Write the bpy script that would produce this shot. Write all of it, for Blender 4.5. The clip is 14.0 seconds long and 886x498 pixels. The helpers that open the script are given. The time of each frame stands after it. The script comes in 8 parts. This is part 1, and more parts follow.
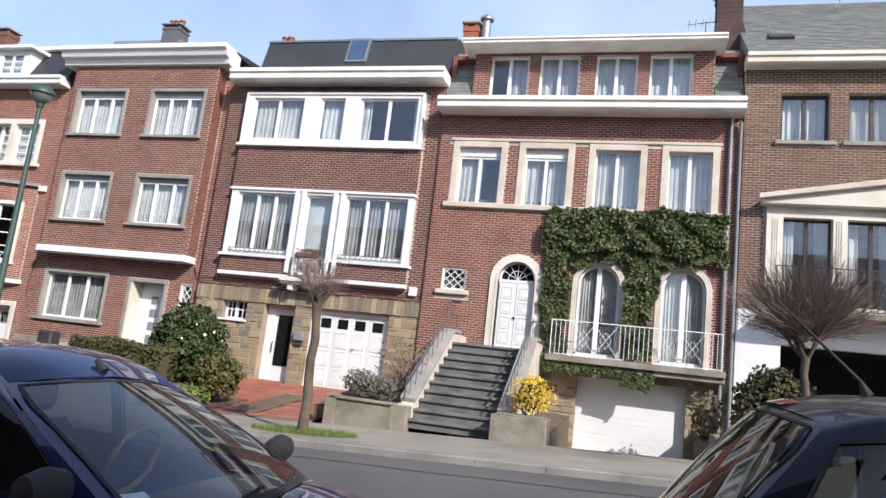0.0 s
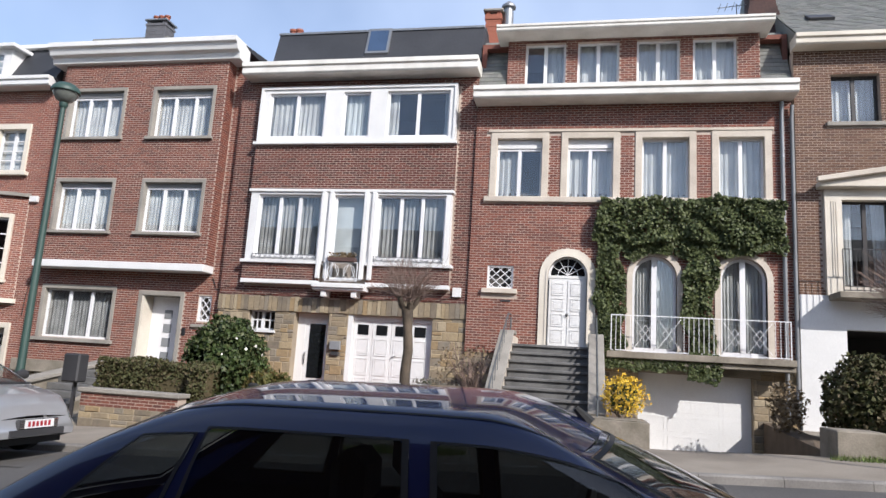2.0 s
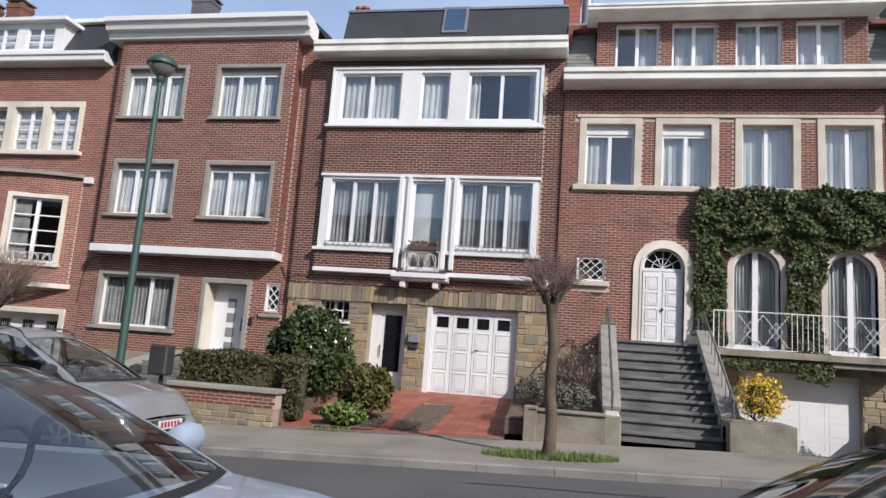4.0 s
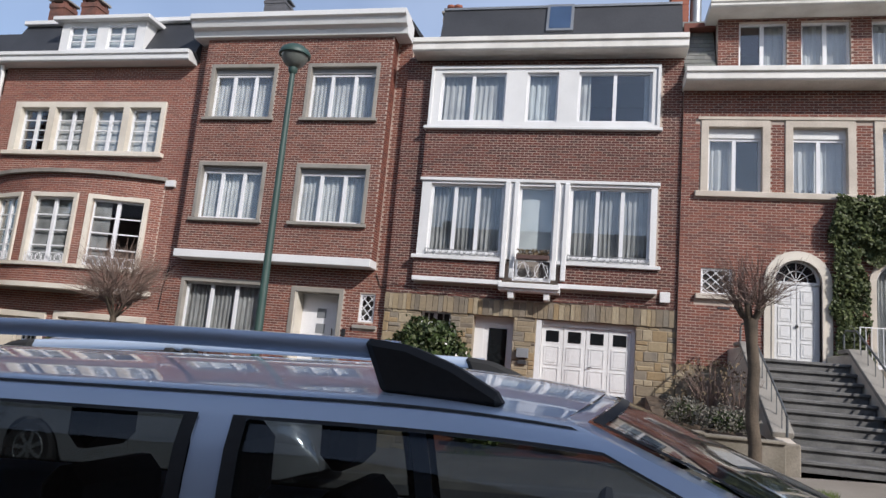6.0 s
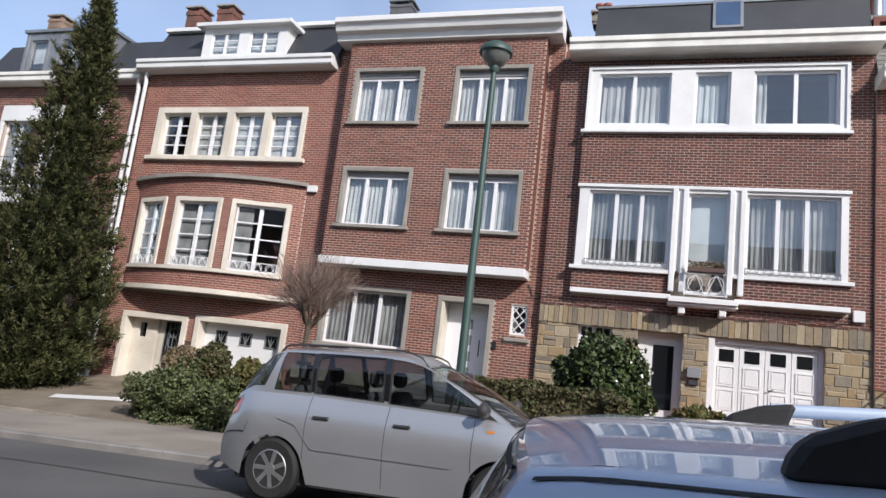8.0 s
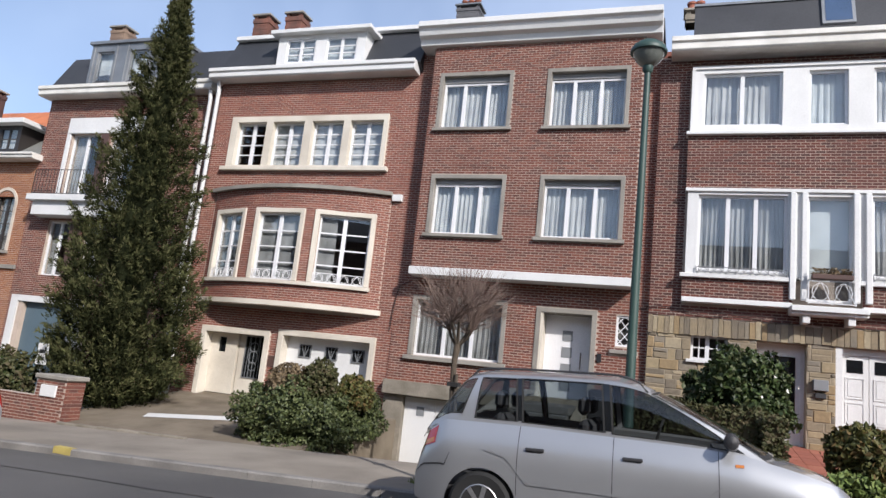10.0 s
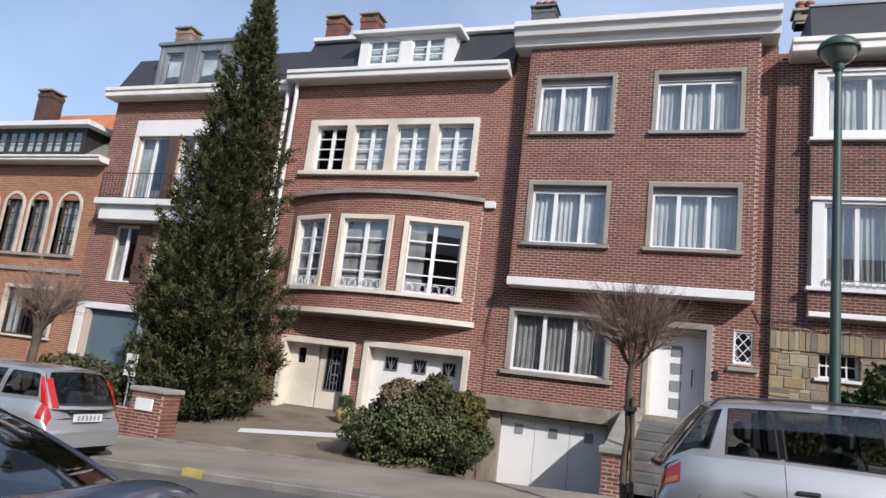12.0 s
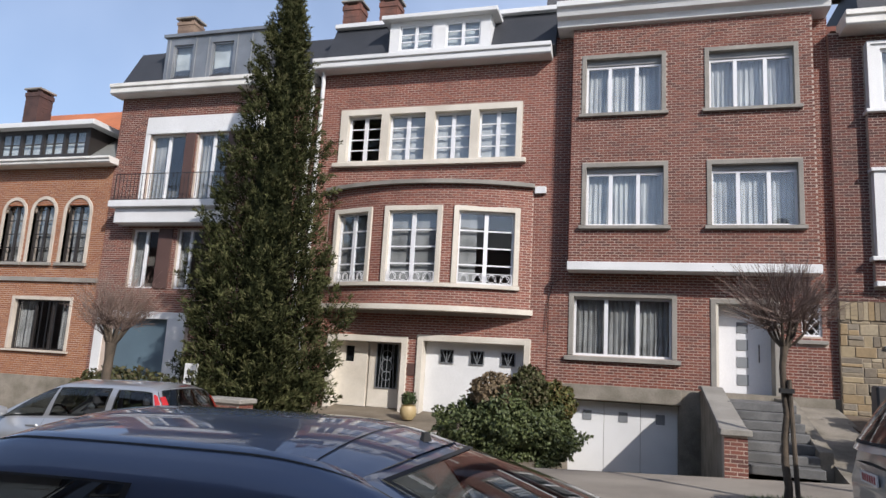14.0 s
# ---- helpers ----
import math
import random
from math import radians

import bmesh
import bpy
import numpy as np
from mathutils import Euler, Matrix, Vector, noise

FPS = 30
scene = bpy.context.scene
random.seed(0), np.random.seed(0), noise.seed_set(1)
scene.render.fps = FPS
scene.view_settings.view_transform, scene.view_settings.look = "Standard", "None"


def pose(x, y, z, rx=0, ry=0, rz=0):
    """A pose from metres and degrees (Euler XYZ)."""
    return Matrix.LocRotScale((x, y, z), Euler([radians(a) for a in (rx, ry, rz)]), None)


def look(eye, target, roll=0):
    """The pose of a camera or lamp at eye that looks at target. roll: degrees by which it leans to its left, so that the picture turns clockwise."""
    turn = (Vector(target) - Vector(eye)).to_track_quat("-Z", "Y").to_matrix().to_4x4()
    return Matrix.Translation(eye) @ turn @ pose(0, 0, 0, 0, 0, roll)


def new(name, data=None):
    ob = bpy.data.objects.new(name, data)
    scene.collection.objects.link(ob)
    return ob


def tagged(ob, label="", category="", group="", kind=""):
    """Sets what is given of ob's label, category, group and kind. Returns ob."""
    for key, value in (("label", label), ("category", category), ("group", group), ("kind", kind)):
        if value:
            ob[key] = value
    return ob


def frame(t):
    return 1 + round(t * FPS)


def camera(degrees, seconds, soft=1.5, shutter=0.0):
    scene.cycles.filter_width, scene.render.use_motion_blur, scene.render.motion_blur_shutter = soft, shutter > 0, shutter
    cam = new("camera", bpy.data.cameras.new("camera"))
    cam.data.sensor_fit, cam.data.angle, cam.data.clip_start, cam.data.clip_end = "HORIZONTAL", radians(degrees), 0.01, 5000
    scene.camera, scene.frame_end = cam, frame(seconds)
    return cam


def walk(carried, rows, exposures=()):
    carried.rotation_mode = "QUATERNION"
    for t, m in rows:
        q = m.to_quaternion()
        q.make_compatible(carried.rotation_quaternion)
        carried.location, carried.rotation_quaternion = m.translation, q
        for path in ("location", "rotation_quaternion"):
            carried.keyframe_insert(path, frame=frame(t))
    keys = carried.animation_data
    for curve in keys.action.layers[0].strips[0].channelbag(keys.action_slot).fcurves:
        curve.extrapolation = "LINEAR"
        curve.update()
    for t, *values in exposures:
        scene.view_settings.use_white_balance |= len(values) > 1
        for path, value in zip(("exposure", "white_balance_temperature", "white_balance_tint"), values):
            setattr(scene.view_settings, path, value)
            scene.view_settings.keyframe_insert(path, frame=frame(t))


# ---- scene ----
cam = camera(65.9, 14.0)
METRES, EYE, TILT, LEAN, TURN = 16.5, 1.75, 0.0, -0.45, 16.0
ROWS = [
    (0.0, 0.0, 0.0, 0.0, -1.02, 9.59, -6.03),
    (0.5, -0.038, 0.0088, -0.0015, -2.74, 8.67, -5.13),
    (1.0, -0.0714, 0.0269, 0.0002, -1.94, 9.59, -4.12),
    (1.5, -0.1052, 0.0418, -0.0009, -3.33, 10.14, -5.76),
    (2.0, -0.1387, 0.0582, -0.0021, -4.61, 9.72, -3.07),
    (2.5, -0.1674, 0.0726, -0.001, -3.11, 11.58, -4.55),
    (3.0, -0.2021, 0.086, -0.001, -4.74, 8.88, -4.31),
    (5.5, -0.3652, 0.1687, -0.0023, -5.2, 8.75, -3.48),
    (6.0, -0.3980, 0.1869, -0.0074, -4.07, 9.79, -4.57),
    (6.5, -0.4308, 0.2014, -0.0084, -4.89, 8.81, -6.03),
    (7.0, -0.4656, 0.2164, -0.0091, -0.35, 10.35, -4.99),
    (9.5, -0.6154, 0.2586, -0.0083, 1.65, 9.41, -6.45),
    (10.0, -0.6498, 0.264, -0.0093, 2.37, 10.22, -5.66),
    (10.5, -0.6806, 0.2732, -0.008, 1.84, 8.82, -5.46),
    (11.0, -0.7123, 0.2825, -0.0094, 1.65, 11.46, -4.42),
    (11.5, -0.747, 0.2907, -0.0114, 1.87, 9.25, -4.77),
    (12.0, -0.7812, 0.3007, -0.0106, 3.09, 10.66, -6.27),
    (12.5, -0.8184, 0.3013, -0.0127, 1.17, 11.08, -6.2),
    (13.0, -0.8577, 0.3051, -0.013, 2.39, 10.02, 0.39),
    (13.5, -0.8941, 0.3107, -0.0180, 0.21, 12.28, -3.23),
    (14.0, -0.9281, 0.3189, -0.013, -0.12, 9.76, -2.81),
]
walk(cam, [(t, pose(0, 0, EYE, TILT, LEAN, TURN) @ pose(METRES * x, METRES * y, METRES * z, 90 + pitch, roll, yaw)) for t, x, y, z, yaw, pitch, roll in ROWS], exposures=[(0.0, 0.36, 6150, 14), (1.5, 0.24, 6150, 14), (3.0, 0.15, 6150, 14), (5.5, -0.24, 6150, 14), (7.0, 0.03, 6150, 14), (9.5, 0.08, 6150, 14), (14.0, -0.04, 6150, 14)])

# world, sun and sky -----------------------------------------------------------
world = bpy.data.worlds.new("sky")
scene.world = world
world.use_nodes = True
wn, wl = world.node_tree.nodes, world.node_tree.links
sky = wn.new("ShaderNodeTexSky")
sky.sky_type = "NISHITA"
sky.sun_disc = False
sky.sun_elevation, sky.sun_rotation = radians(35), radians(132)
sky.air_density, sky.dust_density, sky.ozone_density = 1.0, 1.2, 1.0
# thin high cloud, a little whiter than the sky
w_map = wn.new("ShaderNodeTexCoord")
w_noise = wn.new("ShaderNodeTexNoise")
w_noise.inputs["Scale"].default_value, w_noise.inputs["Detail"].default_value = 1.6, 5
w_ramp = wn.new("ShaderNodeValToRGB")
w_ramp.color_ramp.elements[0].position, w_ramp.color_ramp.elements[1].position = 0.3, 0.8
w_ramp.color_ramp.elements[1].color = (0.5, 0.5, 0.5, 1)
w_mix = wn.new("ShaderNodeMix")
w_mix.data_type = "RGBA"
w_mix.inputs[7].default_value = (6.6, 7.6, 9.2, 1)
wl.new(w_map.outputs["Generated"], w_noise.inputs["Vector"])
wl.new(w_noise.outputs["Fac"], w_ramp.inputs["Fac"])
wl.new(w_ramp.outputs["Color"], w_mix.inputs[0])
wl.new(sky.outputs["Color"], w_mix.inputs[6])
wl.new(w_mix.outputs[2], wn["Background"].inputs["Color"])
wn["Background"].inputs["Strength"].default_value = 0.15
sun = new("sun", bpy.data.lights.new("sun", "SUN"))
sun.data.energy, sun.data.angle, sun.data.color = 5.0, radians(0.55), (1.0, 0.94, 0.84)
sun.matrix_world = look((22, -20, 20), (0, 0, 0))


# materials --------------------------------------------------------------------
def material(name, color, rough=0.7, metal=0.0, second=None, scale=6.0, bump=0.2, grain=60.0, coat=0.0, pieces=None, spec=0.5, speck=0.35):
    """A surface with stains at one scale, grain at another and a fine relief; pieces: colours told apart piece by piece."""
    m = bpy.data.materials.new(name)
    m.use_nodes = True
    n, l = m.node_tree.nodes, m.node_tree.links
    p = n["Principled BSDF"]
    p.inputs["Roughness"].default_value, p.inputs["Metallic"].default_value = rough, metal
    p.inputs["Coat Weight"].default_value = coat
    p.inputs["Coat Roughness"].default_value = 0.03
    p.inputs["Specular IOR Level"].default_value = spec
    at = n.new("ShaderNodeTexCoord")
    big, small = n.new("ShaderNodeTexNoise"), n.new("ShaderNodeTexNoise")
    big.inputs["Scale"].default_value, big.inputs["Detail"].default_value = scale / 6, 5
    small.inputs["Scale"].default_value, small.inputs["Detail"].default_value = grain, 3
    for t in (big, small):
        l.new(at.outputs["Object"], t.inputs["Vector"])
    second = second or tuple(c * 0.72 for c in color)
    mix = n.new("ShaderNodeMix")
    mix.data_type = "RGBA"
    mix.inputs[6].default_value, mix.inputs[7].default_value = (*color, 1), (*second, 1)
    ramp = n.new("ShaderNodeMapRange")
    ramp.inputs["From Min"].default_value, ramp.inputs["From Max"].default_value = 0.38, 0.68
    l.new(big.outputs["Fac"], ramp.inputs["Value"])
    l.new(ramp.outputs["Result"], mix.inputs[0])
    out = mix.outputs[2]
    if pieces:
        info, geo = n.new("ShaderNodeObjectInfo"), n.new("ShaderNodeNewGeometry")
        add, frac = n.new("ShaderNodeMath"), n.new("ShaderNodeMath")
        frac.operation = "FRACT"
        l.new(info.outputs["Random"], add.inputs[0])
        l.new(geo.outputs["Random Per Island"], add.inputs[1])
        l.new(add.outputs[0], frac.inputs[0])
        cr = n.new("ShaderNodeValToRGB")
        cr.color_ramp.interpolation = "CONSTANT"
        while len(cr.color_ramp.elements) < len(pieces):
            cr.color_ramp.elements.new(0.5)
        for i, c in enumerate(pieces):
            cr.color_ramp.elements[i].position = i / len(pieces)
            cr.color_ramp.elements[i].color = (*c, 1)
        l.new(frac.outputs[0], cr.inputs["Fac"])
        both = n.new("ShaderNodeMix")
        both.data_type = "RGBA"
        both.inputs[0].default_value = 0.7
        l.new(out, both.inputs[6])
        l.new(cr.outputs["Color"], both.inputs[7])
        out = both.outputs[2]
    hue = n.new("ShaderNodeMix")
    hue.data_type, hue.blend_type = "RGBA", "MULTIPLY"
    hue.inputs[0].default_value = speck
    g = n.new("ShaderNodeMapRange")
    g.inputs["From Min"].default_value, g.inputs["From Max"].default_value = 0.3, 0.7
    g.inputs["To Min"].default_value, g.inputs["To Max"].default_value = 0.55, 1.15
    l.new(small.outputs["Fac"], g.inputs["Value"])
    l.new(out, hue.inputs[6])
    l.new(g.outputs["Result"], hue.inputs[7])
    l.new(hue.outputs[2], p.inputs["Base Color"])
    if bump:
        b = n.new("ShaderNodeBump")
        b.inputs["Strength"].default_value, b.inputs["Distance"].default_value = bump, 0.01
        l.new(small.outputs["Fac"], b.inputs["Height"])
        l.new(b.outputs["Normal"], p.inputs["Normal"])
    return m


def glass(name, tint=(1, 1, 1), gain=1.0, base=0.04):
    """Clear pane: what lies behind it, and the mirror image that grows at a grazing view."""
    m = bpy.data.materials.new(name)
    m.use_nodes = True
    n, l = m.node_tree.nodes, m.node_tree.links
    n.remove(n["Principled BSDF"])
    clear, shine, mix, face = n.new("ShaderNodeBsdfTransparent"), n.new("ShaderNodeBsdfGlossy"), n.new("ShaderNodeMixShader"), n.new("ShaderNodeLayerWeight")
    clear.inputs["Color"].default_value = (*tint, 1)
    shine.inputs["Roughness"].default_value = 0.0
    power = n.new("ShaderNodeMath")
    power.operation = "POWER"
    power.inputs[1].default_value = 4.0
    l.new(face.outputs["Facing"], power.inputs[0])
    k = n.new("ShaderNodeMath")
    k.operation, k.use_clamp = "MULTIPLY_ADD", True
    k.inputs[1].default_value, k.inputs[2].default_value = gain, base
    l.new(power.outputs[0], k.inputs[0])
    l.new(k.outputs[0], mix.inputs["Fac"])
    l.new(clear.outputs[0], mix.inputs[1])
    l.new(shine.outputs[0], mix.inputs[2])
    l.new(mix.outputs[0], n["Material Output"].inputs["Surface"])
    return m


MORTAR = material("mortar", (0.50, 0.41, 0.34), 0.9, scale=8, speck=0.2)
MORTAR_DARK = material("dark mortar", (0.46, 0.375, 0.31), 0.9, scale=8, speck=0.2)
MORTAR_STONE = material("tan stone mortar", (0.34, 0.285, 0.205), 0.9, second=(0.24, 0.20, 0.15), scale=10)
BRICK_RED = material("red brick", (0.1947, 0.0658, 0.0436), 0.85, second=(0.1403, 0.0490, 0.0361), scale=3, grain=45, bump=0.35,
                     pieces=[(0.2128, 0.0692, 0.0451), (0.1720, 0.0574, 0.0392), (0.1403, 0.0507, 0.0376), (0.2354, 0.0827, 0.0527), (0.1087, 0.0422, 0.0339)])
BRICK_PINK = material("pinkish red brick", (0.2504, 0.0900, 0.0626), 0.85, second=(0.1926, 0.0716, 0.0522), scale=3, grain=45, bump=0.35,
                      pieces=[(0.2601, 0.0918, 0.0643), (0.2215, 0.0780, 0.0563), (0.1926, 0.0716, 0.0531), (0.2890, 0.1102, 0.0740), (0.1637, 0.0643, 0.0482)])
BRICK_BROWN = material("brown brick", (0.1803, 0.0664, 0.0455), 0.85, second=(0.1236, 0.0493, 0.0371), scale=3, grain=45, bump=0.35,
                       pieces=[(0.1855, 0.0664, 0.0455), (0.1443, 0.0522, 0.0388), (0.2215, 0.0806, 0.0539), (0.0979, 0.0418, 0.0337), (0.1649, 0.0598, 0.0421)])
BRICK_DARK = material("dark brown brick", (0.1198, 0.0388, 0.0292), 0.85, second=(0.0776, 0.0291, 0.0236), scale=3, grain=45, bump=0.35,
                      pieces=[(0.1269, 0.0399, 0.0292), (0.0916, 0.0323, 0.0255), (0.1621, 0.0496, 0.0328), (0.0634, 0.0280, 0.0236), (0.1127, 0.0367, 0.0282)])
BRICK_TAN = material("tan brown brick", (0.1304, 0.0681, 0.0402), 0.85, second=(0.0994, 0.0503, 0.0321), scale=3, grain=45, bump=0.35,
                     pieces=[(0.1366, 0.0700, 0.0402), (0.1118, 0.0563, 0.0331), (0.1583, 0.0859, 0.0502), (0.0807, 0.0414, 0.0276), (0.1242, 0.0592, 0.0382)])
BRICK_ORANGE = material("orange brick", (0.3159, 0.1304, 0.0576), 0.85, second=(0.2527, 0.0961, 0.0432), scale=3, grain=45, bump=0.3,
                        pieces=[(0.3299, 0.1373, 0.0612), (0.2808, 0.1098, 0.0504), (0.3510, 0.1579, 0.0720), (0.2387, 0.0892, 0.0432)])
CHIMNEY_BROWN = material("brown chimney brick", (0.20, 0.085, 0.06), 0.9, second=(0.10, 0.055, 0.045), scale=14, grain=20, bump=0.5)
CHIMNEY_TAN = material("tan chimney brick", (0.27, 0.19, 0.135), 0.9, second=(0.18, 0.125, 0.095), scale=14, grain=20, bump=0.5)
CHIMNEY_GREY = material("grey slated chimney", (0.12, 0.12, 0.13), 0.7, scale=14, grain=20, bump=0.4)
CHIMNEY_DARK = material("dark chimney brick", (0.085, 0.045, 0.038), 0.9, second=(0.05, 0.03, 0.028), scale=14, grain=20, bump=0.5)
STONE_TAN = material("tan sandstone", (0.30, 0.235, 0.145), 0.9, second=(0.17, 0.14, 0.10), scale=22, grain=18, bump=0.8,
                     pieces=[(0.33, 0.26, 0.155), (0.22, 0.18, 0.125), (0.37, 0.31, 0.21), (0.14, 0.12, 0.095), (0.29, 0.205, 0.105), (0.19, 0.17, 0.14), (0.25, 0.20, 0.13)])
STONE_GREY = material("grey cut stone", (0.30, 0.28, 0.245), 0.85, second=(0.22, 0.205, 0.18), scale=10, grain=40, bump=0.25)
STONE_BEIGE = material("beige cut stone", (0.58, 0.52, 0.44), 0.85, second=(0.47, 0.41, 0.34), scale=10, grain=40, bump=0.2)
BLUESTONE = material("worn blue limestone", (0.15, 0.147, 0.142), 0.75, second=(0.085, 0.085, 0.083), scale=16, grain=30, bump=0.3)
CONCRETE = material("weathered concrete", (0.265, 0.235, 0.19), 0.9, second=(0.15, 0.132, 0.10), scale=12, grain=30, bump=0.4)
CREAM = material("cream painted render", (0.68, 0.63, 0.54), 0.7, second=(0.54, 0.49, 0.41), scale=6, bump=0.12)
WHITE = material("white paint", (0.72, 0.72, 0.71), 0.5, second=(0.64, 0.64, 0.63), scale=6, bump=0.06)
PVC = material("white window frame paint", (0.76, 0.76, 0.77), 0.35, second=(0.71, 0.71, 0.72), scale=5, bump=0.0)
WHITE_WORN = material("weathered white boarding", (0.76, 0.74, 0.69), 0.6, second=(0.60, 0.58, 0.53), scale=10, bump=0.15)
DARKFRAME = material("dark brown window frame paint", (0.035, 0.03, 0.028), 0.4, bump=0.05)
SLATE = material("grey roof slate", (0.1800, 0.1829, 0.1696), 0.6, second=(0.1320, 0.1357, 0.1272), scale=6, grain=25, bump=0.3,
                 pieces=[(0.1800, 0.1829, 0.1696), (0.1440, 0.1475, 0.1378), (0.2280, 0.2242, 0.2014), (0.1680, 0.1770, 0.1537)])
SLATE_DARK = material("black roof slate", (0.035, 0.037, 0.043), 0.65, second=(0.025, 0.027, 0.032), scale=6, grain=25, bump=0.3)
ZINC = material("weathered zinc sheet", (0.30, 0.31, 0.32), 0.45, metal=0.6, second=(0.22, 0.23, 0.24), scale=8, bump=0.1)
TILE_ORANGE = material("orange clay roof tile", (0.50, 0.16, 0.06), 0.8, second=(0.36, 0.12, 0.05), scale=8, bump=0.4)
CHIMNEY_RED = material("red terracotta", (0.30, 0.10, 0.06), 0.8, scale=10, bump=0.3)
CURTAIN = material("grey white net curtain", (0.60, 0.59, 0.56), 0.95, second=(0.44, 0.43, 0.41), scale=12, bump=0.0, spec=0.1)
CURTAIN_GREY = material("grey drape", (0.40, 0.39, 0.37), 0.95, second=(0.22, 0.215, 0.205), scale=12, bump=0.0, spec=0.1)
BLIND = material("pale roller blind", (0.66, 0.68, 0.66), 0.9, scale=12, bump=0.1)
# the rooms' dimness is put into this dark plaster colour
ROOM = material("dark plaster for dim rooms", (0.20, 0.18, 0.16), 0.9, bump=0.0)
PANE = glass("window glass", (0.88, 0.91, 0.93), 0.8, 0.10)
CARGLASS = glass("tinted car glass", (0.76, 0.82, 0.84), 0.9, 0.10)
MPVGLASS = glass("smoked car glass", (0.52, 0.56, 0.57), 0.9, 0.07)
DARKGLASS = glass("dark tinted car glass", (0.36, 0.39, 0.40), 0.8, 0.05)
DEEPGLASS = glass("deep tinted car glass", (0.17, 0.19, 0.20), 0.8, 0.06)
LENS = glass("clear lamp lens", (0.9, 0.92, 0.95), 0.8, 0.06)
IRON_RAIL = material("dark grey painted handrail", (0.09, 0.10, 0.105), 0.5, bump=0.1)
SHUTTER_GREY = material("pale grey roller shutter", (0.30, 0.30, 0.30), 0.6, bump=0.05)
IRON = material("black wrought iron", (0.02, 0.02, 0.022), 0.5, bump=0.1)
IRON_GREY = material("grey painted iron", (0.22, 0.23, 0.24), 0.5, bump=0.1)
LAMP_GREEN = material("green painted steel", (0.03, 0.065, 0.054), 0.5, second=(0.04, 0.075, 0.062), scale=10, bump=0.08)
DARK_GREY = material("dark grey plastic", (0.04, 0.04, 0.043), 0.5, bump=0.05)
BLUE_GREY = material("blue grey painted boards", (0.105, 0.155, 0.19), 0.5, second=(0.085, 0.125, 0.155), scale=6, bump=0.1)
BROWN = material("dark brown cladding", (0.10, 0.055, 0.045), 0.6, bump=0.2)
ASPHALT = material("worn asphalt", (0.105, 0.10, 0.095), 0.9, second=(0.075, 0.072, 0.07), scale=3, grain=120, bump=0.5)
PAVING = material("worn concrete paving", (0.285, 0.25, 0.205), 0.9, second=(0.19, 0.165, 0.135), scale=5, grain=70, bump=0.4)
KERB = material("grey kerb stone", (0.25, 0.235, 0.215), 0.85, second=(0.16, 0.15, 0.14), scale=10, grain=40, bump=0.35)
EARTHY = material("earthy worn concrete", (0.20, 0.165, 0.12), 0.95, second=(0.125, 0.10, 0.07), scale=9, grain=50, bump=0.5)
RED_TILE = material("red drive tile", (0.3024, 0.1032, 0.0645), 0.8, second=(0.2352, 0.0774, 0.0516), scale=8, grain=40, bump=0.25,
                    pieces=[(0.3192, 0.1075, 0.0688), (0.2688, 0.0860, 0.0559), (0.3444, 0.1290, 0.0817), (0.2436, 0.0774, 0.0516)])
SOIL = material("dry brown soil", (0.13, 0.095, 0.065), 0.95, scale=20, grain=30, bump=0.8)
BARK = material("dark grey brown bark", (0.115, 0.088, 0.062), 0.9, second=(0.06, 0.047, 0.034), scale=24, grain=40, bump=0.8)
TWIG = material("grey brown twigs", (0.24, 0.17, 0.135), 0.85, second=(0.15, 0.105, 0.085), scale=20, bump=0.0)
LEAF_IVY = material("glossy ivy leaves", (0.0590, 0.0756, 0.0281), 0.5, scale=5, bump=0.0, spec=0.25, pieces=[(0.0590, 0.0756, 0.0281), (0.0857, 0.1050, 0.0374), (0.0343, 0.0473, 0.0187), (0.1380, 0.1575, 0.0655)])
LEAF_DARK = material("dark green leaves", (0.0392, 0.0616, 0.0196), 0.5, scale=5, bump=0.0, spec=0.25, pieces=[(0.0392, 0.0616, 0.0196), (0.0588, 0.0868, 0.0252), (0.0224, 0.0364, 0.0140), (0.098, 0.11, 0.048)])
LEAF_HEDGE = material("olive hedge leaves", (0.065, 0.068, 0.026), 0.65, scale=5, bump=0.0, spec=0.25, pieces=[(0.065, 0.068, 0.026), (0.09, 0.088, 0.038), (0.045, 0.05, 0.02), (0.095, 0.072, 0.042)])
# dark sprays and pale tips: clump shade and light put into colour
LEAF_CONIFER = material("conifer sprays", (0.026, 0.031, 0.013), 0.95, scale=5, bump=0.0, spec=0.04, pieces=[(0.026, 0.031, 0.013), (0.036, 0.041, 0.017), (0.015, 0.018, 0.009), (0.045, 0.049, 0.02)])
LEAF_CONIFER_LIT = material("conifer tips coloured sunlit", (0.082, 0.088, 0.036), 0.9, scale=5, bump=0.0, spec=0.05, pieces=[(0.082, 0.088, 0.036), (0.105, 0.108, 0.046), (0.06, 0.066, 0.028), (0.12, 0.112, 0.055)])
LEAF_YELLOW = material("yellow blossom", (0.75, 0.50, 0.04), 0.7, scale=8, bump=0.0)
LEAF_OLIVE = material("yellow green leaves", (0.085, 0.088, 0.026), 0.6, scale=5, bump=0.0, spec=0.25, pieces=[(0.085, 0.088, 0.026), (0.13, 0.115, 0.035), (0.055, 0.06, 0.02), (0.14, 0.085, 0.035)])
LEAF_BROWN = material("dry brown leaves", (0.17, 0.125, 0.07), 0.8, scale=8, bump=0.0, pieces=[(0.17, 0.12, 0.065), (0.22, 0.165, 0.095), (0.12, 0.085, 0.05)])
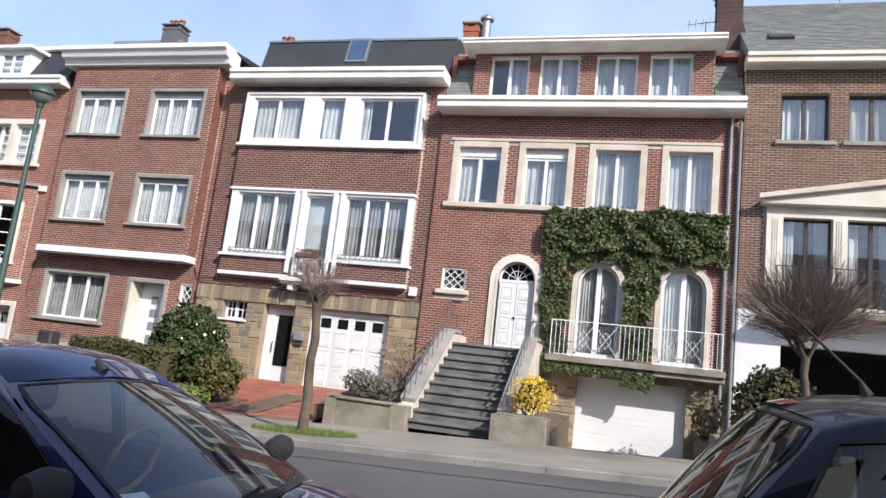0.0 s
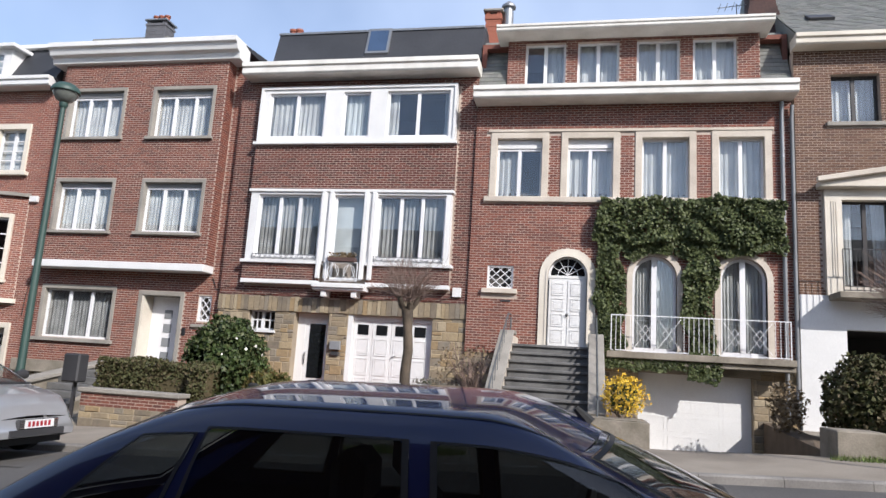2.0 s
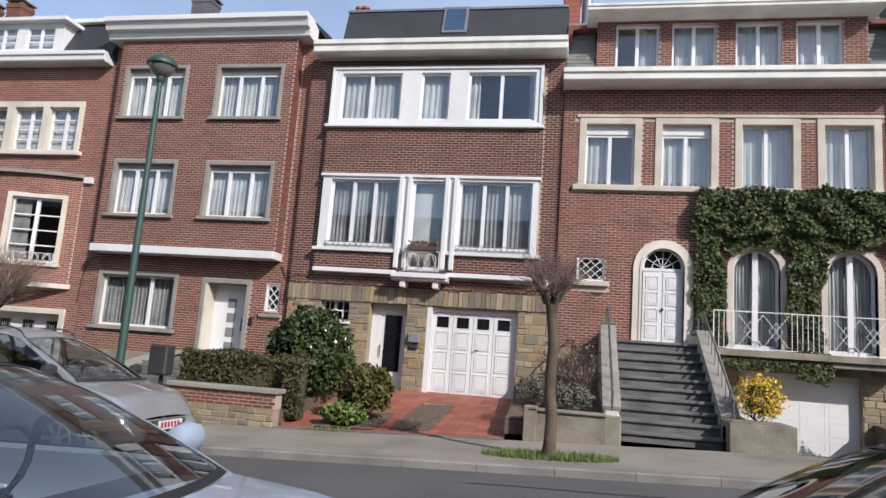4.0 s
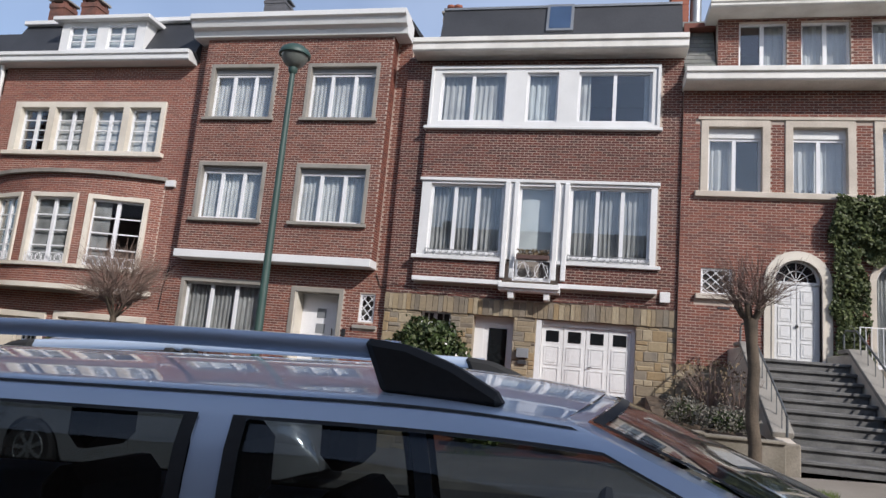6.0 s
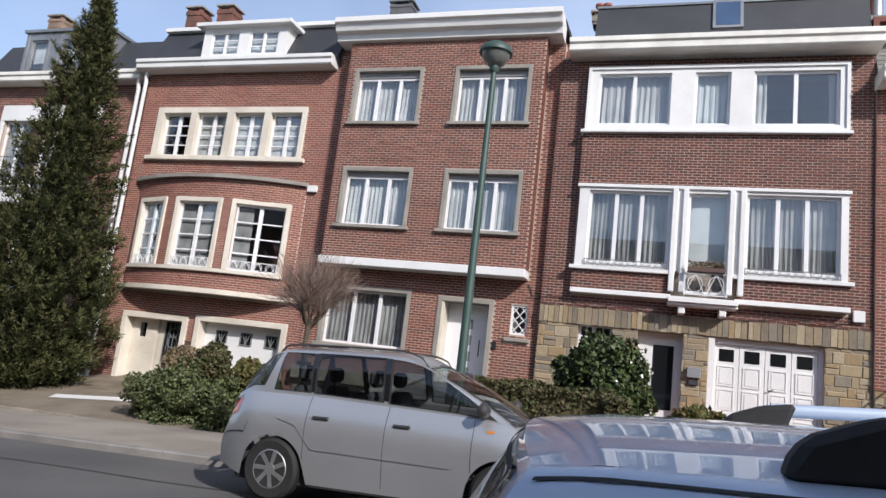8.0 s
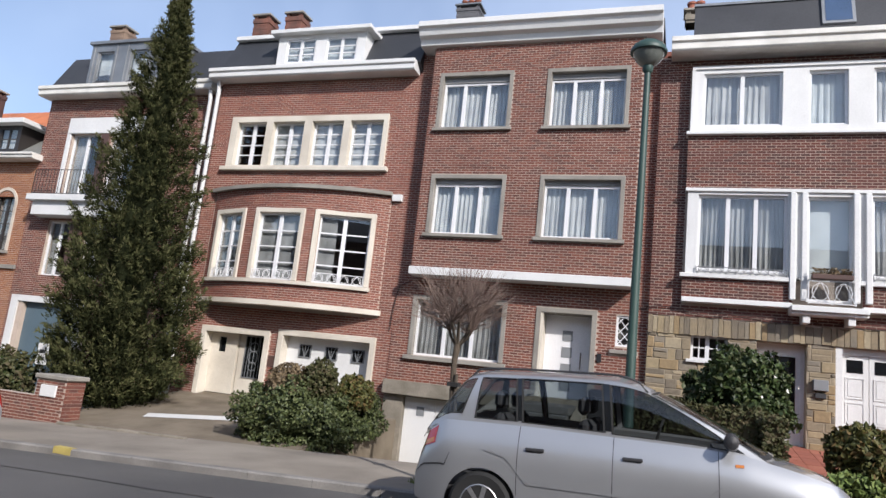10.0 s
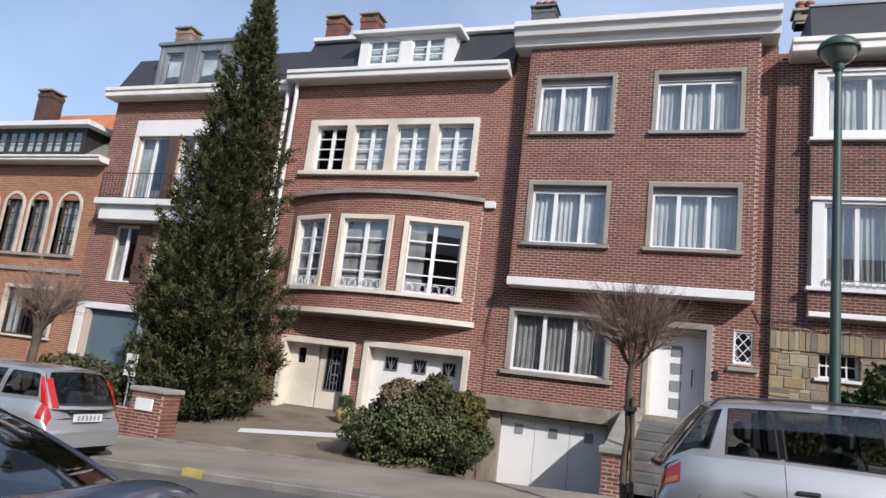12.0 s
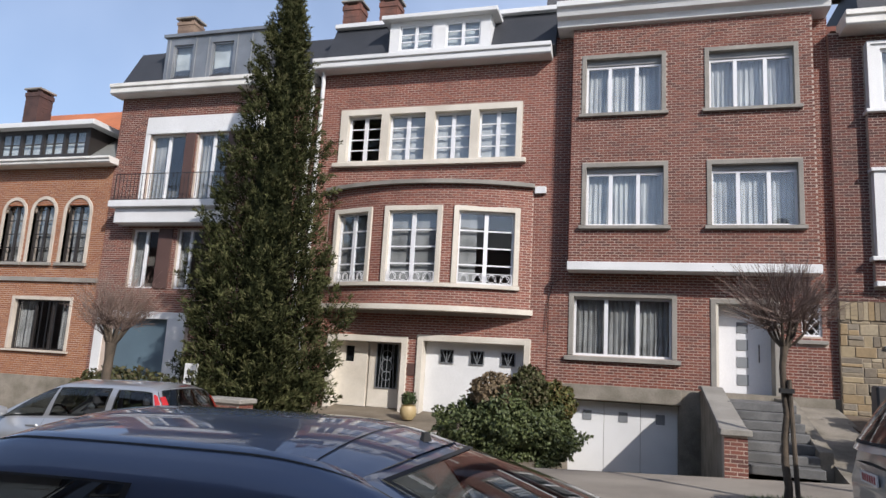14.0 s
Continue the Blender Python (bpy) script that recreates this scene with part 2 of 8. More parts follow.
LEAF_GREY = material("grey brown lavender sprigs", (0.15, 0.14, 0.115), 0.8, scale=8, bump=0.0, pieces=[(0.15, 0.14, 0.115), (0.20, 0.18, 0.15), (0.10, 0.10, 0.075)])
GRASS = material("grass", (0.12, 0.17, 0.035), 0.7, scale=8, bump=0.0, pieces=[(0.12, 0.17, 0.035), (0.16, 0.20, 0.05), (0.08, 0.12, 0.03)])
FLOWER = material("white petals", (0.8, 0.78, 0.72), 0.6, scale=8, bump=0.0)
PAINT_BLUE = material("dark blue car paint", (0.004, 0.010, 0.058), 0.45, metal=0.0, scale=1.5, bump=0.0, speck=0.0, coat=1.0, spec=0.2)
PAINT_SILVER = material("silver car paint", (0.46, 0.47, 0.485), 0.36, metal=0.6, scale=1.5, bump=0.0, speck=0.0, coat=1.0)
PAINT_ICE = material("silver blue car paint", (0.47, 0.56, 0.69), 0.42, metal=0.25, scale=1.5, bump=0.0, speck=0.0, coat=1.0)
PAINT_STEEL = material("steel blue car paint", (0.085, 0.115, 0.19), 0.4, metal=0.4, scale=1.5, bump=0.0, speck=0.0, coat=1.0)
PAINT_BLACK = material("black blue car paint", (0.004, 0.005, 0.012), 0.35, metal=0.0, scale=1.5, bump=0.0, speck=0.0, coat=0.4, spec=0.2)
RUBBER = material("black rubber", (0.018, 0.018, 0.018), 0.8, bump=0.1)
ALLOY = material("silver wheel alloy", (0.50, 0.50, 0.50), 0.4, metal=0.8, bump=0.0)
RED_LENS = material("red lamp lens", (0.45, 0.015, 0.01), 0.15, bump=0.0, coat=1.0)
AMBER = material("amber lamp lens", (0.55, 0.18, 0.02), 0.2, bump=0.0, coat=1.0)
SEAT = material("dark seat cloth", (0.05, 0.05, 0.055), 0.9, bump=0.2)
CHROME = material("bright chrome", (0.75, 0.75, 0.75), 0.12, metal=1.0, bump=0.0)
PLATE = material("white number plate", (0.75, 0.75, 0.75), 0.4, bump=0.0)
PLATE_RED = material("dark red plate bars", (0.35, 0.02, 0.03), 0.5, bump=0.0)
POT = material("yellow glazed clay", (0.42, 0.32, 0.16), 0.5, bump=0.1)
YELLOW_PAINT = material("faded yellow road paint", (0.50, 0.40, 0.12), 0.7, scale=20, bump=0.2)


# mesh building ----------------------------------------------------------------
class MB:
    """Collects corners and faces of one part."""

    def __init__(self):
        self.v, self.f = [], []

    def add(self, verts, faces):
        k = len(self.v)
        self.v += [tuple(p) for p in verts]
        self.f += [tuple(i + k for i in f) for f in faces]
        return self

    def box(self, x0, x1, y0, y1, z0, z1):
        x0, x1, y0, y1, z0, z1 = min(x0, x1), max(x0, x1), min(y0, y1), max(y0, y1), min(z0, z1), max(z0, z1)
        return self.add([(x, y, z) for x in (x0, x1) for y in (y0, y1) for z in (z0, z1)],
                        [(0, 1, 3, 2), (4, 6, 7, 5), (0, 4, 5, 1), (2, 3, 7, 6), (0, 2, 6, 4), (1, 5, 7, 3)])

    def prism(self, poly, y0, y1):
        """A flat outline of (x, z), run anticlockwise seen from the street, drawn out from y0 to y1."""
        n = len(poly)
        return self.add([(x, y0, z) for x, z in poly] + [(x, y1, z) for x, z in poly],
                        [tuple(range(n)), tuple(range(2 * n - 1, n - 1, -1))] + [(i, i + n, (i + 1) % n + n, (i + 1) % n) for i in range(n)])

    def side(self, poly, x0, x1):
        """An outline of (y, z) drawn out from x0 to x1."""
        n = len(poly)
        return self.add([(x0, y, z) for y, z in poly] + [(x1, y, z) for y, z in poly],
                        [tuple(range(n - 1, -1, -1)), tuple(range(n, 2 * n))] + [(i, (i + 1) % n, (i + 1) % n + n, i + n) for i in range(n)])

    def tube(self, points, radii, n=6):
        """A tapered round bar through the points."""
        pts = [Vector(p) for p in points]
        rows = []
        for i, p in enumerate(pts):
            d = (pts[min(i + 1, len(pts) - 1)] - pts[max(i - 1, 0)]).normalized()
            a = d.orthogonal().normalized()
            b = d.cross(a)
            rows.append([p + radii[i] * (math.cos(2 * math.pi * k / n) * a + math.sin(2 * math.pi * k / n) * b) for k in range(n)])
        k = len(rows)
        faces = [(i * n + j, i * n + (j + 1) % n, (i + 1) * n + (j + 1) % n, (i + 1) * n + j) for i in range(k - 1) for j in range(n)]
        return self.add([q for r in rows for q in r], faces + [tuple(range(n - 1, -1, -1)), tuple(range((k - 1) * n, k * n))])

    def bar(self, a, b, r):
        return self.tube([a, b], [r, r], 4)

    def grid(self, fn, nu, nv, closed=False):
        """A sheet of fn(u, v), u and v from 0 to 1."""
        verts = [fn(i / nu, j / nv) for i in range(nu + 1) for j in range(nv + 1)]
        return self.add(verts, [(i * (nv + 1) + j, (i + 1) * (nv + 1) + j, (i + 1) * (nv + 1) + j + 1, i * (nv + 1) + j + 1) for i in range(nu) for j in range(nv)])

    def lathe(self, profile, c, n=16, axis="z"):
        """profile of (radius, height) turned round the axis through c."""
        k, rows = len(profile), []
        for r, h in profile:
            for j in range(n):
                a = 2 * math.pi * j / n
                p = (r * math.cos(a), r * math.sin(a), h) if axis == "z" else (r * math.cos(a), h, r * math.sin(a))
                rows.append((c[0] + p[0], c[1] + p[1], c[2] + p[2]))
        return self.add(rows, [(i * n + j, i * n + (j + 1) % n, (i + 1) * n + (j + 1) % n, (i + 1) * n + j) for i in range(k - 1) for j in range(n)]
                        + [tuple(range(n - 1, -1, -1)), tuple(range((k - 1) * n, k * n))])


def make_mesh(name, mb, mat, smooth=False, bevel=0.0, fix=True):
    me = bpy.data.meshes.new(name)
    me.from_pydata(mb.v, [], mb.f)
    if bevel or fix:
        bm = bmesh.new()
        bm.from_mesh(me)
        if fix:
            bmesh.ops.remove_doubles(bm, verts=bm.verts[:], dist=1e-5)
            bmesh.ops.recalc_face_normals(bm, faces=bm.faces)
        if bevel:
            bmesh.ops.bevel(bm, geom=bm.edges[:], offset=bevel, segments=1, affect="EDGES", clamp_overlap=True)
        bm.to_mesh(me)
        bm.free()
    if smooth:
        me.polygons.foreach_set("use_smooth", [True] * len(me.polygons))
        me.set_sharp_from_angle(angle=radians(38))
    me.materials.append(mat)
    return me


def part(name, mb, mat, parent=None, label="", smooth=False, bevel=0.0, fix=True):
    ob = new(name, make_mesh(name, mb, mat, smooth, bevel, fix))
    if parent is not None:
        ob.parent = parent
        if parent.type == "EMPTY":
            ob.matrix_parent_inverse = Matrix.Translation(-parent.location)
    if label:
        tagged(ob, label)
    return ob


def thing(name, at, label, category, group="", kind=""):
    ob = new(name)
    ob.location = at
    ob.empty_display_size = 0.2
    return tagged(ob, label, category, group, kind)


def lone(name, mb, mat, label, category, group="", kind="", **k):
    return tagged(part(name, mb, mat, **k), label, category, group, kind)


# walls of brick and stone -----------------------------------------------------
def pierced(mb, x0, x1, z0, z1, y0, y1, holes):
    """A wall slab with rectangular openings that go right through."""
    xs = sorted({x0, x1, *[min(max(h[i], x0), x1) for h in holes for i in (0, 1)]})
    zs = sorted({z0, z1, *[min(max(h[i], z0), z1) for h in holes for i in (2, 3)]})
    full = lambda i, j: 0 <= i < len(xs) - 1 and 0 <= j < len(zs) - 1 and not any(
        h[0] < (xs[i] + xs[i + 1]) / 2 < h[1] and h[2] < (zs[j] + zs[j + 1]) / 2 < h[3] for h in holes)
    for i in range(len(xs) - 1):
        for j in range(len(zs) - 1):
            if not full(i, j):
                continue
            a, b, c, d = xs[i], xs[i + 1], zs[j], zs[j + 1]
            mb.add([(a, y0, c), (b, y0, c), (b, y0, d), (a, y0, d)], [(0, 1, 2, 3)])
            mb.add([(a, y1, c), (a, y1, d), (b, y1, d), (b, y1, c)], [(0, 1, 2, 3)])
            for di, dj, q in ((-1, 0, [(a, y0, c), (a, y0, d), (a, y1, d), (a, y1, c)]), (1, 0, [(b, y0, c), (b, y1, c), (b, y1, d), (b, y0, d)]),
                              (0, -1, [(a, y0, c), (a, y1, c), (b, y1, c), (b, y0, c)]), (0, 1, [(a, y0, d), (b, y0, d), (b, y1, d), (a, y1, d)])):
                if not full(i + di, j + dj):
                    mb.add(q, [(0, 1, 2, 3)])


BRICK_L, BRICK_H, JOINT = 0.178, 0.049, 0.0145
unit_bricks = {}
WAITING = []


def courses(x0, x1, z0, z1, holes, arcs=(), length=BRICK_L, height=BRICK_H, joint=JOINT):
    """Every brick of a wall in running bond, as (x0, x1, z0, z1), cut at the openings; arcs: round heads (cx, cz, r) kept free."""
    row, z = 0, z0
    while z + height * 0.6 < z1:
        top = min(z + height, z1)
        mid = (z + top) / 2
        free = [(x0, x1)]
        cuts = [(h[0], h[1]) for h in holes if h[2] < mid < h[3]]
        for cx, cz, r in arcs:
            if cz <= mid < cz + r:
                w = math.sqrt(r * r - (mid - cz) ** 2)
                cuts.append((cx - w, cx + w))
        for c0, c1 in cuts:
            free = [p for a, b in free for p in ((a, min(b, c0)), (max(a, c1), b)) if p[1] - p[0] > 0.03]
        step = length + joint
        for a, b in free:
            k = math.floor((a - x0) / step) - 1
            while True:
                s = x0 + (k + 0.5 * (row % 2)) * step
                e = s + length
                if s > b:
                    break
                s2, e2 = max(s, a), min(e, b)
                if e2 - s2 > 0.035:
                    yield s2, e2, z, top
                k += 1
        z += height + joint
        row += 1


def lay(wall, x0, x1, z0, z1, y, holes, mat, arcs=(), singles=130, bend=None, length=BRICK_L, height=BRICK_H, joint=JOINT, proud=0.005, name="brick"):
    """The bricks of a wall face: some as single objects, the rest joined."""
    rest, left = MB(), singles
    for a, b, c, d in courses(x0, x1, z0, z1, holes, arcs, length, height, joint):
        if left and bend is None and abs(b - a - length) < 1e-6 and abs(d - c - height) < 1e-6 and random.random() < 0.6:
            left -= 1
            WAITING.append((name, mat, (length, height, proud), (a, y, c), wall))
            continue
        f = proud + random.uniform(-0.002, 0.003)
        if bend:
            pts = [(a, bend(a) - f, c), (b, bend(b) - f, c), (b, bend(b) - f, d), (a, bend(a) - f, d), (a, bend(a) + 0.004, c), (b, bend(b) + 0.004, c), (b, bend(b) + 0.004, d), (a, bend(a) + 0.004, d)]
        else:
            pts = [(a, y - f, c), (b, y - f, c), (b, y - f, d), (a, y - f, d), (a, y + 0.004, c), (b, y + 0.004, c), (b, y + 0.004, d), (a, y + 0.004, d)]
        rest.add(pts, [(0, 1, 2, 3), (0, 4, 5, 1), (1, 5, 6, 2), (2, 6, 7, 3), (3, 7, 4, 0)])
    if rest.v:
        ob = part(name + "work", rest, mat, wall, fix=False)
        tagged(ob, kind="stuff")


def single_bricks():
    for name, mat, size, at, wall in WAITING:
        key = (mat.name, size)
        if key not in unit_bricks:
            l, h, p = size
            unit_bricks[key] = make_mesh(name, MB().add([(0, -p, 0), (l, -p, 0), (l, -p, h), (0, -p, h), (0, .004, 0), (l, .004, 0), (l, .004, h), (0, .004, h)],
                                                        [(0, 1, 2, 3), (0, 4, 5, 1), (1, 5, 6, 2), (2, 6, 7, 3), (3, 7, 4, 0)]), mat, fix=False)
        ob = new(name, unit_bricks[key])
        ob.location, ob.parent = at, wall


def brick_wall(house, x0, x1, z0, z1, y, holes, mat, mortar=MORTAR, arcs=(), depth=0.3, singles=130, name="wall", cut=(), label=""):
    """holes go through the wall; cut: places where trim covers the brick face."""
    mb = MB()
    pierced(mb, x0, x1, z0, z1, y, y + depth, holes)
    wall = part(name, mb, mortar, house, label, fix=False)
    lay(wall, x0, x1, z0 + 0.006, z1, y, list(holes) + list(cut), mat, arcs, singles)
    return wall


def stone_wall(house, x0, x1, z0, z1, y, holes, seed, depth=0.3, course=0.2, mat=STONE_TAN, mortar=MORTAR_STONE, name="stone_wall", proud=0.012):
    """Rough stones of uneven length and height."""
    rnd = random.Random(seed)
    mb = MB()
    pierced(mb, x0, x1, z0, z1, y, y + depth, holes)
    wall = part(name, mb, mortar, house, fix=False)
    z = z0
    while z < z1 - 0.04:
        h = min(course * rnd.uniform(0.6, 1.25), z1 - z)
        if z1 - z - h < 0.07:
            h = z1 - z
        x = x0
        while x < x1 - 0.02:
            w = min(rnd.uniform(0.13, 0.42), x1 - x)
            if x1 - x - w < 0.1:
                w = x1 - x
            free = [(x, x + w)]
            for g in holes:
                if g[2] < z + h - 0.02 and g[3] > z + 0.02:
                    free = [p for a, b in free for p in ((a, min(b, g[0])), (max(a, g[1]), b)) if p[1] - p[0] > 0.04]
            for a, b in free:
                cutz = rnd.uniform(0.35, 0.65) if h > 0.19 and rnd.random() < 0.35 else 1.0
                for lo, hi in ((z, z + h * cutz), (z + h * cutz, z + h)):
                    if hi - lo < 0.03:
                        continue
                    j, p = 0.006, proud * rnd.uniform(0.3, 1.9)
                    c = min(0.012, (b - a) / 4, (hi - lo) / 4)
                    r = lambda: rnd.uniform(-0.008, 0.008)
                    part("stone", MB().add([(a + j, y, lo + j), (b - j, y, lo + j), (b - j, y, hi - j), (a + j, y, hi - j),
                                            (a + c + j + r(), y - p + r() / 2, lo + c + j + r()), (b - c - j + r(), y - p + r() / 2, lo + c + j + r()), (b - c - j + r(), y - p + r() / 2, hi - c - j + r()), (a + c + j + r(), y - p + r() / 2, hi - c - j + r())],
                                           [(4, 5, 6, 7), (0, 1, 5, 4), (1, 2, 6, 5), (2, 3, 7, 6), (3, 0, 4, 7)]), mat, wall, fix=False)
            x += w
        z += h
    return wall


def slates(roof, a, b, c, d, w, h, mat, name="slating"):
    """Overlapping slates on the slope with the lower edge a to b and the upper edge d to c."""
    a, b, c, d = (Vector(p) for p in (a, b, c, d))
    up = ((b - a).cross(d - a)).normalized()
    nu, nv = max(1, round((b - a).length / w)), max(1, round((d - a).length / h))
    mb = MB()
    at = lambda u, v: (a.lerp(b, u)).lerp(d.lerp(c, u), v)
    for j in range(nv):
        for i in range(nu + (j % 2)):
            u0, u1 = max(0, (i - 0.5 * (j % 2)) / nu) + 0.003 / nu, min(1, (i + 1 - 0.5 * (j % 2)) / nu) - 0.02 / nu
            if u1 <= u0:
                continue
            lift = random.uniform(0.012, 0.02)
            p = [at(u0, j / nv) + up * lift, at(u1, j / nv) + up * lift, at(u1, min(1, (j + 1.2) / nv)) + up * 0.002, at(u0, min(1, (j + 1.2) / nv)) + up * 0.002, at(u0, j / nv) + up * 0.002, at(u1, j / nv) + up * 0.002]
            mb.add(p, [(0, 1, 2, 3), (4, 5, 1, 0)])
    return tagged(part(name, mb, mat, roof, fix=False), kind="stuff")


# windows, doors and trim ------------------------------------------------------
def bars(mb, x0, x1, z0, z1, y0, y1, w):
    """A rectangular frame of width w."""
    pierced(mb, x0, x1, z0, z1, y0, y1, [(x0 + w, x1 - w, z0 + w, z1 - w)])


def drape(x0, x1, z0, z1, y, folds, deep=0.024, seed=0):
    rnd = random.Random(seed)
    ph = [rnd.uniform(0, 6.28) for _ in range(3)]
    n = max(8, int(folds * 8))

    def fn(u, v):
        s = u * folds * 2 * math.pi
        off = deep * (math.sin(s + ph[0] + 0.8 * math.sin(u * 9 + ph[1])) + 0.4 * math.sin(2.3 * s + ph[2]))
        return (x0 + (x1 - x0) * u + 0.01 * math.sin(5 * v + s), y + off * (1 - 0.35 * v), z0 + (z1 - z0) * v)
    return MB().grid(fn, n, 3)


def window(house, x0, x1, z0, z1, y, leaves=1, recess=0.12, fw=0.055, mull=0.085, mat=PVC, curtain=CURTAIN, cover=((0, 1),), rows=1, cols=1, shutter=0.0,
           shutter_mat=WHITE, seed=0, label="", split=None, name="window", folds=7.0, bar=0.03):
    """Frame with opening leaves, glass, and what hangs behind. rows and cols: small panes in each leaf. split: uneven leaves as parts of the width."""
    yf = y + recess
    top = z1 - shutter
    mb = MB()
    edges = [x0 + fw + (x1 - x0 - 2 * fw) * s for s in (split or [i / leaves for i in range(leaves + 1)])]
    last = len(edges) - 2
    pierced(mb, x0, x1, z0, top, yf, yf + 0.07, [(edges[i] + (mull / 2 if i else 0), edges[i + 1] - (mull / 2 if i < last else 0), z0 + fw, top - fw) for i in range(last + 1)])
    win = part(name, mb, mat, house, label)
    for i in range(len(edges) - 1):
        a, b = edges[i] + (mull / 2 if i else 0), edges[i + 1] - (mull / 2 if i < len(edges) - 2 else 0)
        c, d = z0 + fw, top - fw
        pane = part("pane", MB().box(a, b, yf + 0.03, yf + 0.036, c, d), PANE, win)
        pane.visible_shadow = False
        if rows > 1 or cols > 1:
            for r in range(1, rows):
                z = c + (d - c) * r / rows
                part("glazing_bar", MB().box(a, b, yf + 0.015, yf + 0.05, z - bar / 2, z + bar / 2), mat, win, fix=False)
            for k in range(1, cols):
                x = a + (b - a) * k / cols
                part("glazing_bar", MB().box(x - bar / 2, x + bar / 2, yf + 0.014, yf + 0.051, c, d), mat, win, fix=False)
    if shutter:
        part("roller_shutter", MB().box(x0, x1, yf - 0.03, yf + 0.05, top, z1), shutter_mat, win, bevel=0.008)
    if curtain:
        for k, (a, b) in enumerate(cover):
            c0, c1 = x0 + (x1 - x0) * a, x0 + (x1 - x0) * b
            part("curtain", drape(c0, c1, z0 + 0.02, top, yf + (0.12 if rows > 1 else 0.17), folds * (c1 - c0), 0.006 if rows > 1 else 0.024, seed * 7 + k), curtain, win, smooth=True, fix=False)
    return win


def surround(house, x0, x1, z0, z1, y, w, mat, proud=0.03, depth=0.14, sill=True, over=0.08, sill_h=0.07, name="surround", sill_mat=None):
    """Stone frame round an opening x0..x1, z0..z1; a sill below it."""
    mb = MB()
    pierced(mb, x0 - w, x1 + w, z0, z1 + w, y - proud, y + depth, [(x0 + 0.006, x1 - 0.006, z0, z1 - 0.006)])
    s = part(name, mb, mat, house, bevel=0.008)
    if sill:
        part("sill", MB().side([(y - proud - 0.07, z0 - sill_h), (y + depth, z0 - sill_h), (y + depth, z0), (y - proud - 0.07, z0 - 0.02)], x0 - w - over, x1 + w + over), sill_mat or mat, house, bevel=0.006)
    return s


def arch(cx, cz, r, n=14, a0=0.0, a1=180.0):
    return [(cx + r * math.cos(radians(a0 + (a1 - a0) * i / n)), cz + r * math.sin(radians(a0 + (a1 - a0) * i / n))) for i in range(n + 1)]


def arch_ring(x0, x1, z0, zs, w, y0, y1):
    """Jambs and round head of an opening x0..x1 from z0, springing at zs; ring of width w."""
    cx, r = (x0 + x1) / 2, (x1 - x0) / 2
    inner = [(x1, z0)] + arch(cx, zs, r) + [(x0, z0)]
    outer = [(x1 + w, z0)] + arch(cx, zs, r + w) + [(x0 - w, z0)]
    mb, n = MB(), len(inner)
    v = [(x, y, z) for y in (y0, y1) for ring in (inner, outer) for x, z in ring]
    f = []
    for i in range(n - 1):
        f += [(i, n + i, n + i + 1, i + 1), (2 * n + i, 2 * n + i + 1, 3 * n + i + 1, 3 * n + i), (i, i + 1, 2 * n + i + 1, 2 * n + i), (n + i, 3 * n + i, 3 * n + i + 1, n + i + 1)]
    f += [(0, 2 * n, 3 * n, n), (n - 1, 2 * n - 1, 4 * n - 1, 3 * n - 1)]
    return mb.add(v, f)


def spandrel(x0, x1, zs, z1, y0, y1):
    """Wall left over a round head, up to the flat line z1."""
    cx, r = (x0 + x1) / 2, (x1 - x0) / 2
    return MB().prism([(x1, zs), (x1, z1), (x0, z1), (x0, zs)] + arch(cx, zs, r, 14, 180, 0)[1:-1], y0, y1)


def arch_window(house, x0, x1, z0, zs, y, recess=0.14, seed=0):
    """Round-headed French window: two leaves, glass, drapes."""
    yf, cx, r = y + recess, (x0 + x1) / 2, (x1 - x0) / 2
    mb = arch_ring(x0 + 0.06, x1 - 0.06, z0 + 0.06, zs, 0.06, yf, yf + 0.07)
    mb.box(x0, x1, yf, yf + 0.07, z0, z0 + 0.1)
    mb.box(cx - 0.06, cx + 0.06, yf - 0.014, yf + 0.056, z0 + 0.1, zs + r - 0.05)
    win = part("window", mb, PVC, house, "white round-headed window with two leaves")
    for a, b, s in ((x0 + 0.06, cx - 0.06, -1), (cx + 0.06, x1 - 0.06, 1)):
        head = [(cx + s * 0.06, zs + math.sqrt((r - 0.06) ** 2 - 0.0036))]
        rr = r - 0.06
        curve = [(cx + s * rr * math.cos(t), zs + rr * math.sin(t)) for t in [k / 8 * (math.pi / 2 - 0.06 / rr) for k in range(9)]]
        poly = [(cx + s * 0.06, z0 + 0.1), (cx + s * rr, z0 + 0.1)] + curve + head
        if s < 0:
            poly = poly[::-1]
        pane = part("pane", MB().prism(poly, yf + 0.03, yf + 0.036), PANE, win)
        pane.visible_shadow = False
    for a, b in ((0.02, 0.42), (0.58, 0.98)):
        part("curtain", drape(x0 + (x1 - x0) * a, x0 + (x1 - x0) * b, z0 + 0.1, zs + r * 0.95, yf + 0.12, 5, seed=seed), CURTAIN, win, smooth=True, fix=False)
    part("curtain", drape(x0, x1, z0 + 0.1, zs + r, yf + 0.2, 8, seed=seed + 5), CURTAIN_GREY, win, smooth=True, fix=False)
    return win


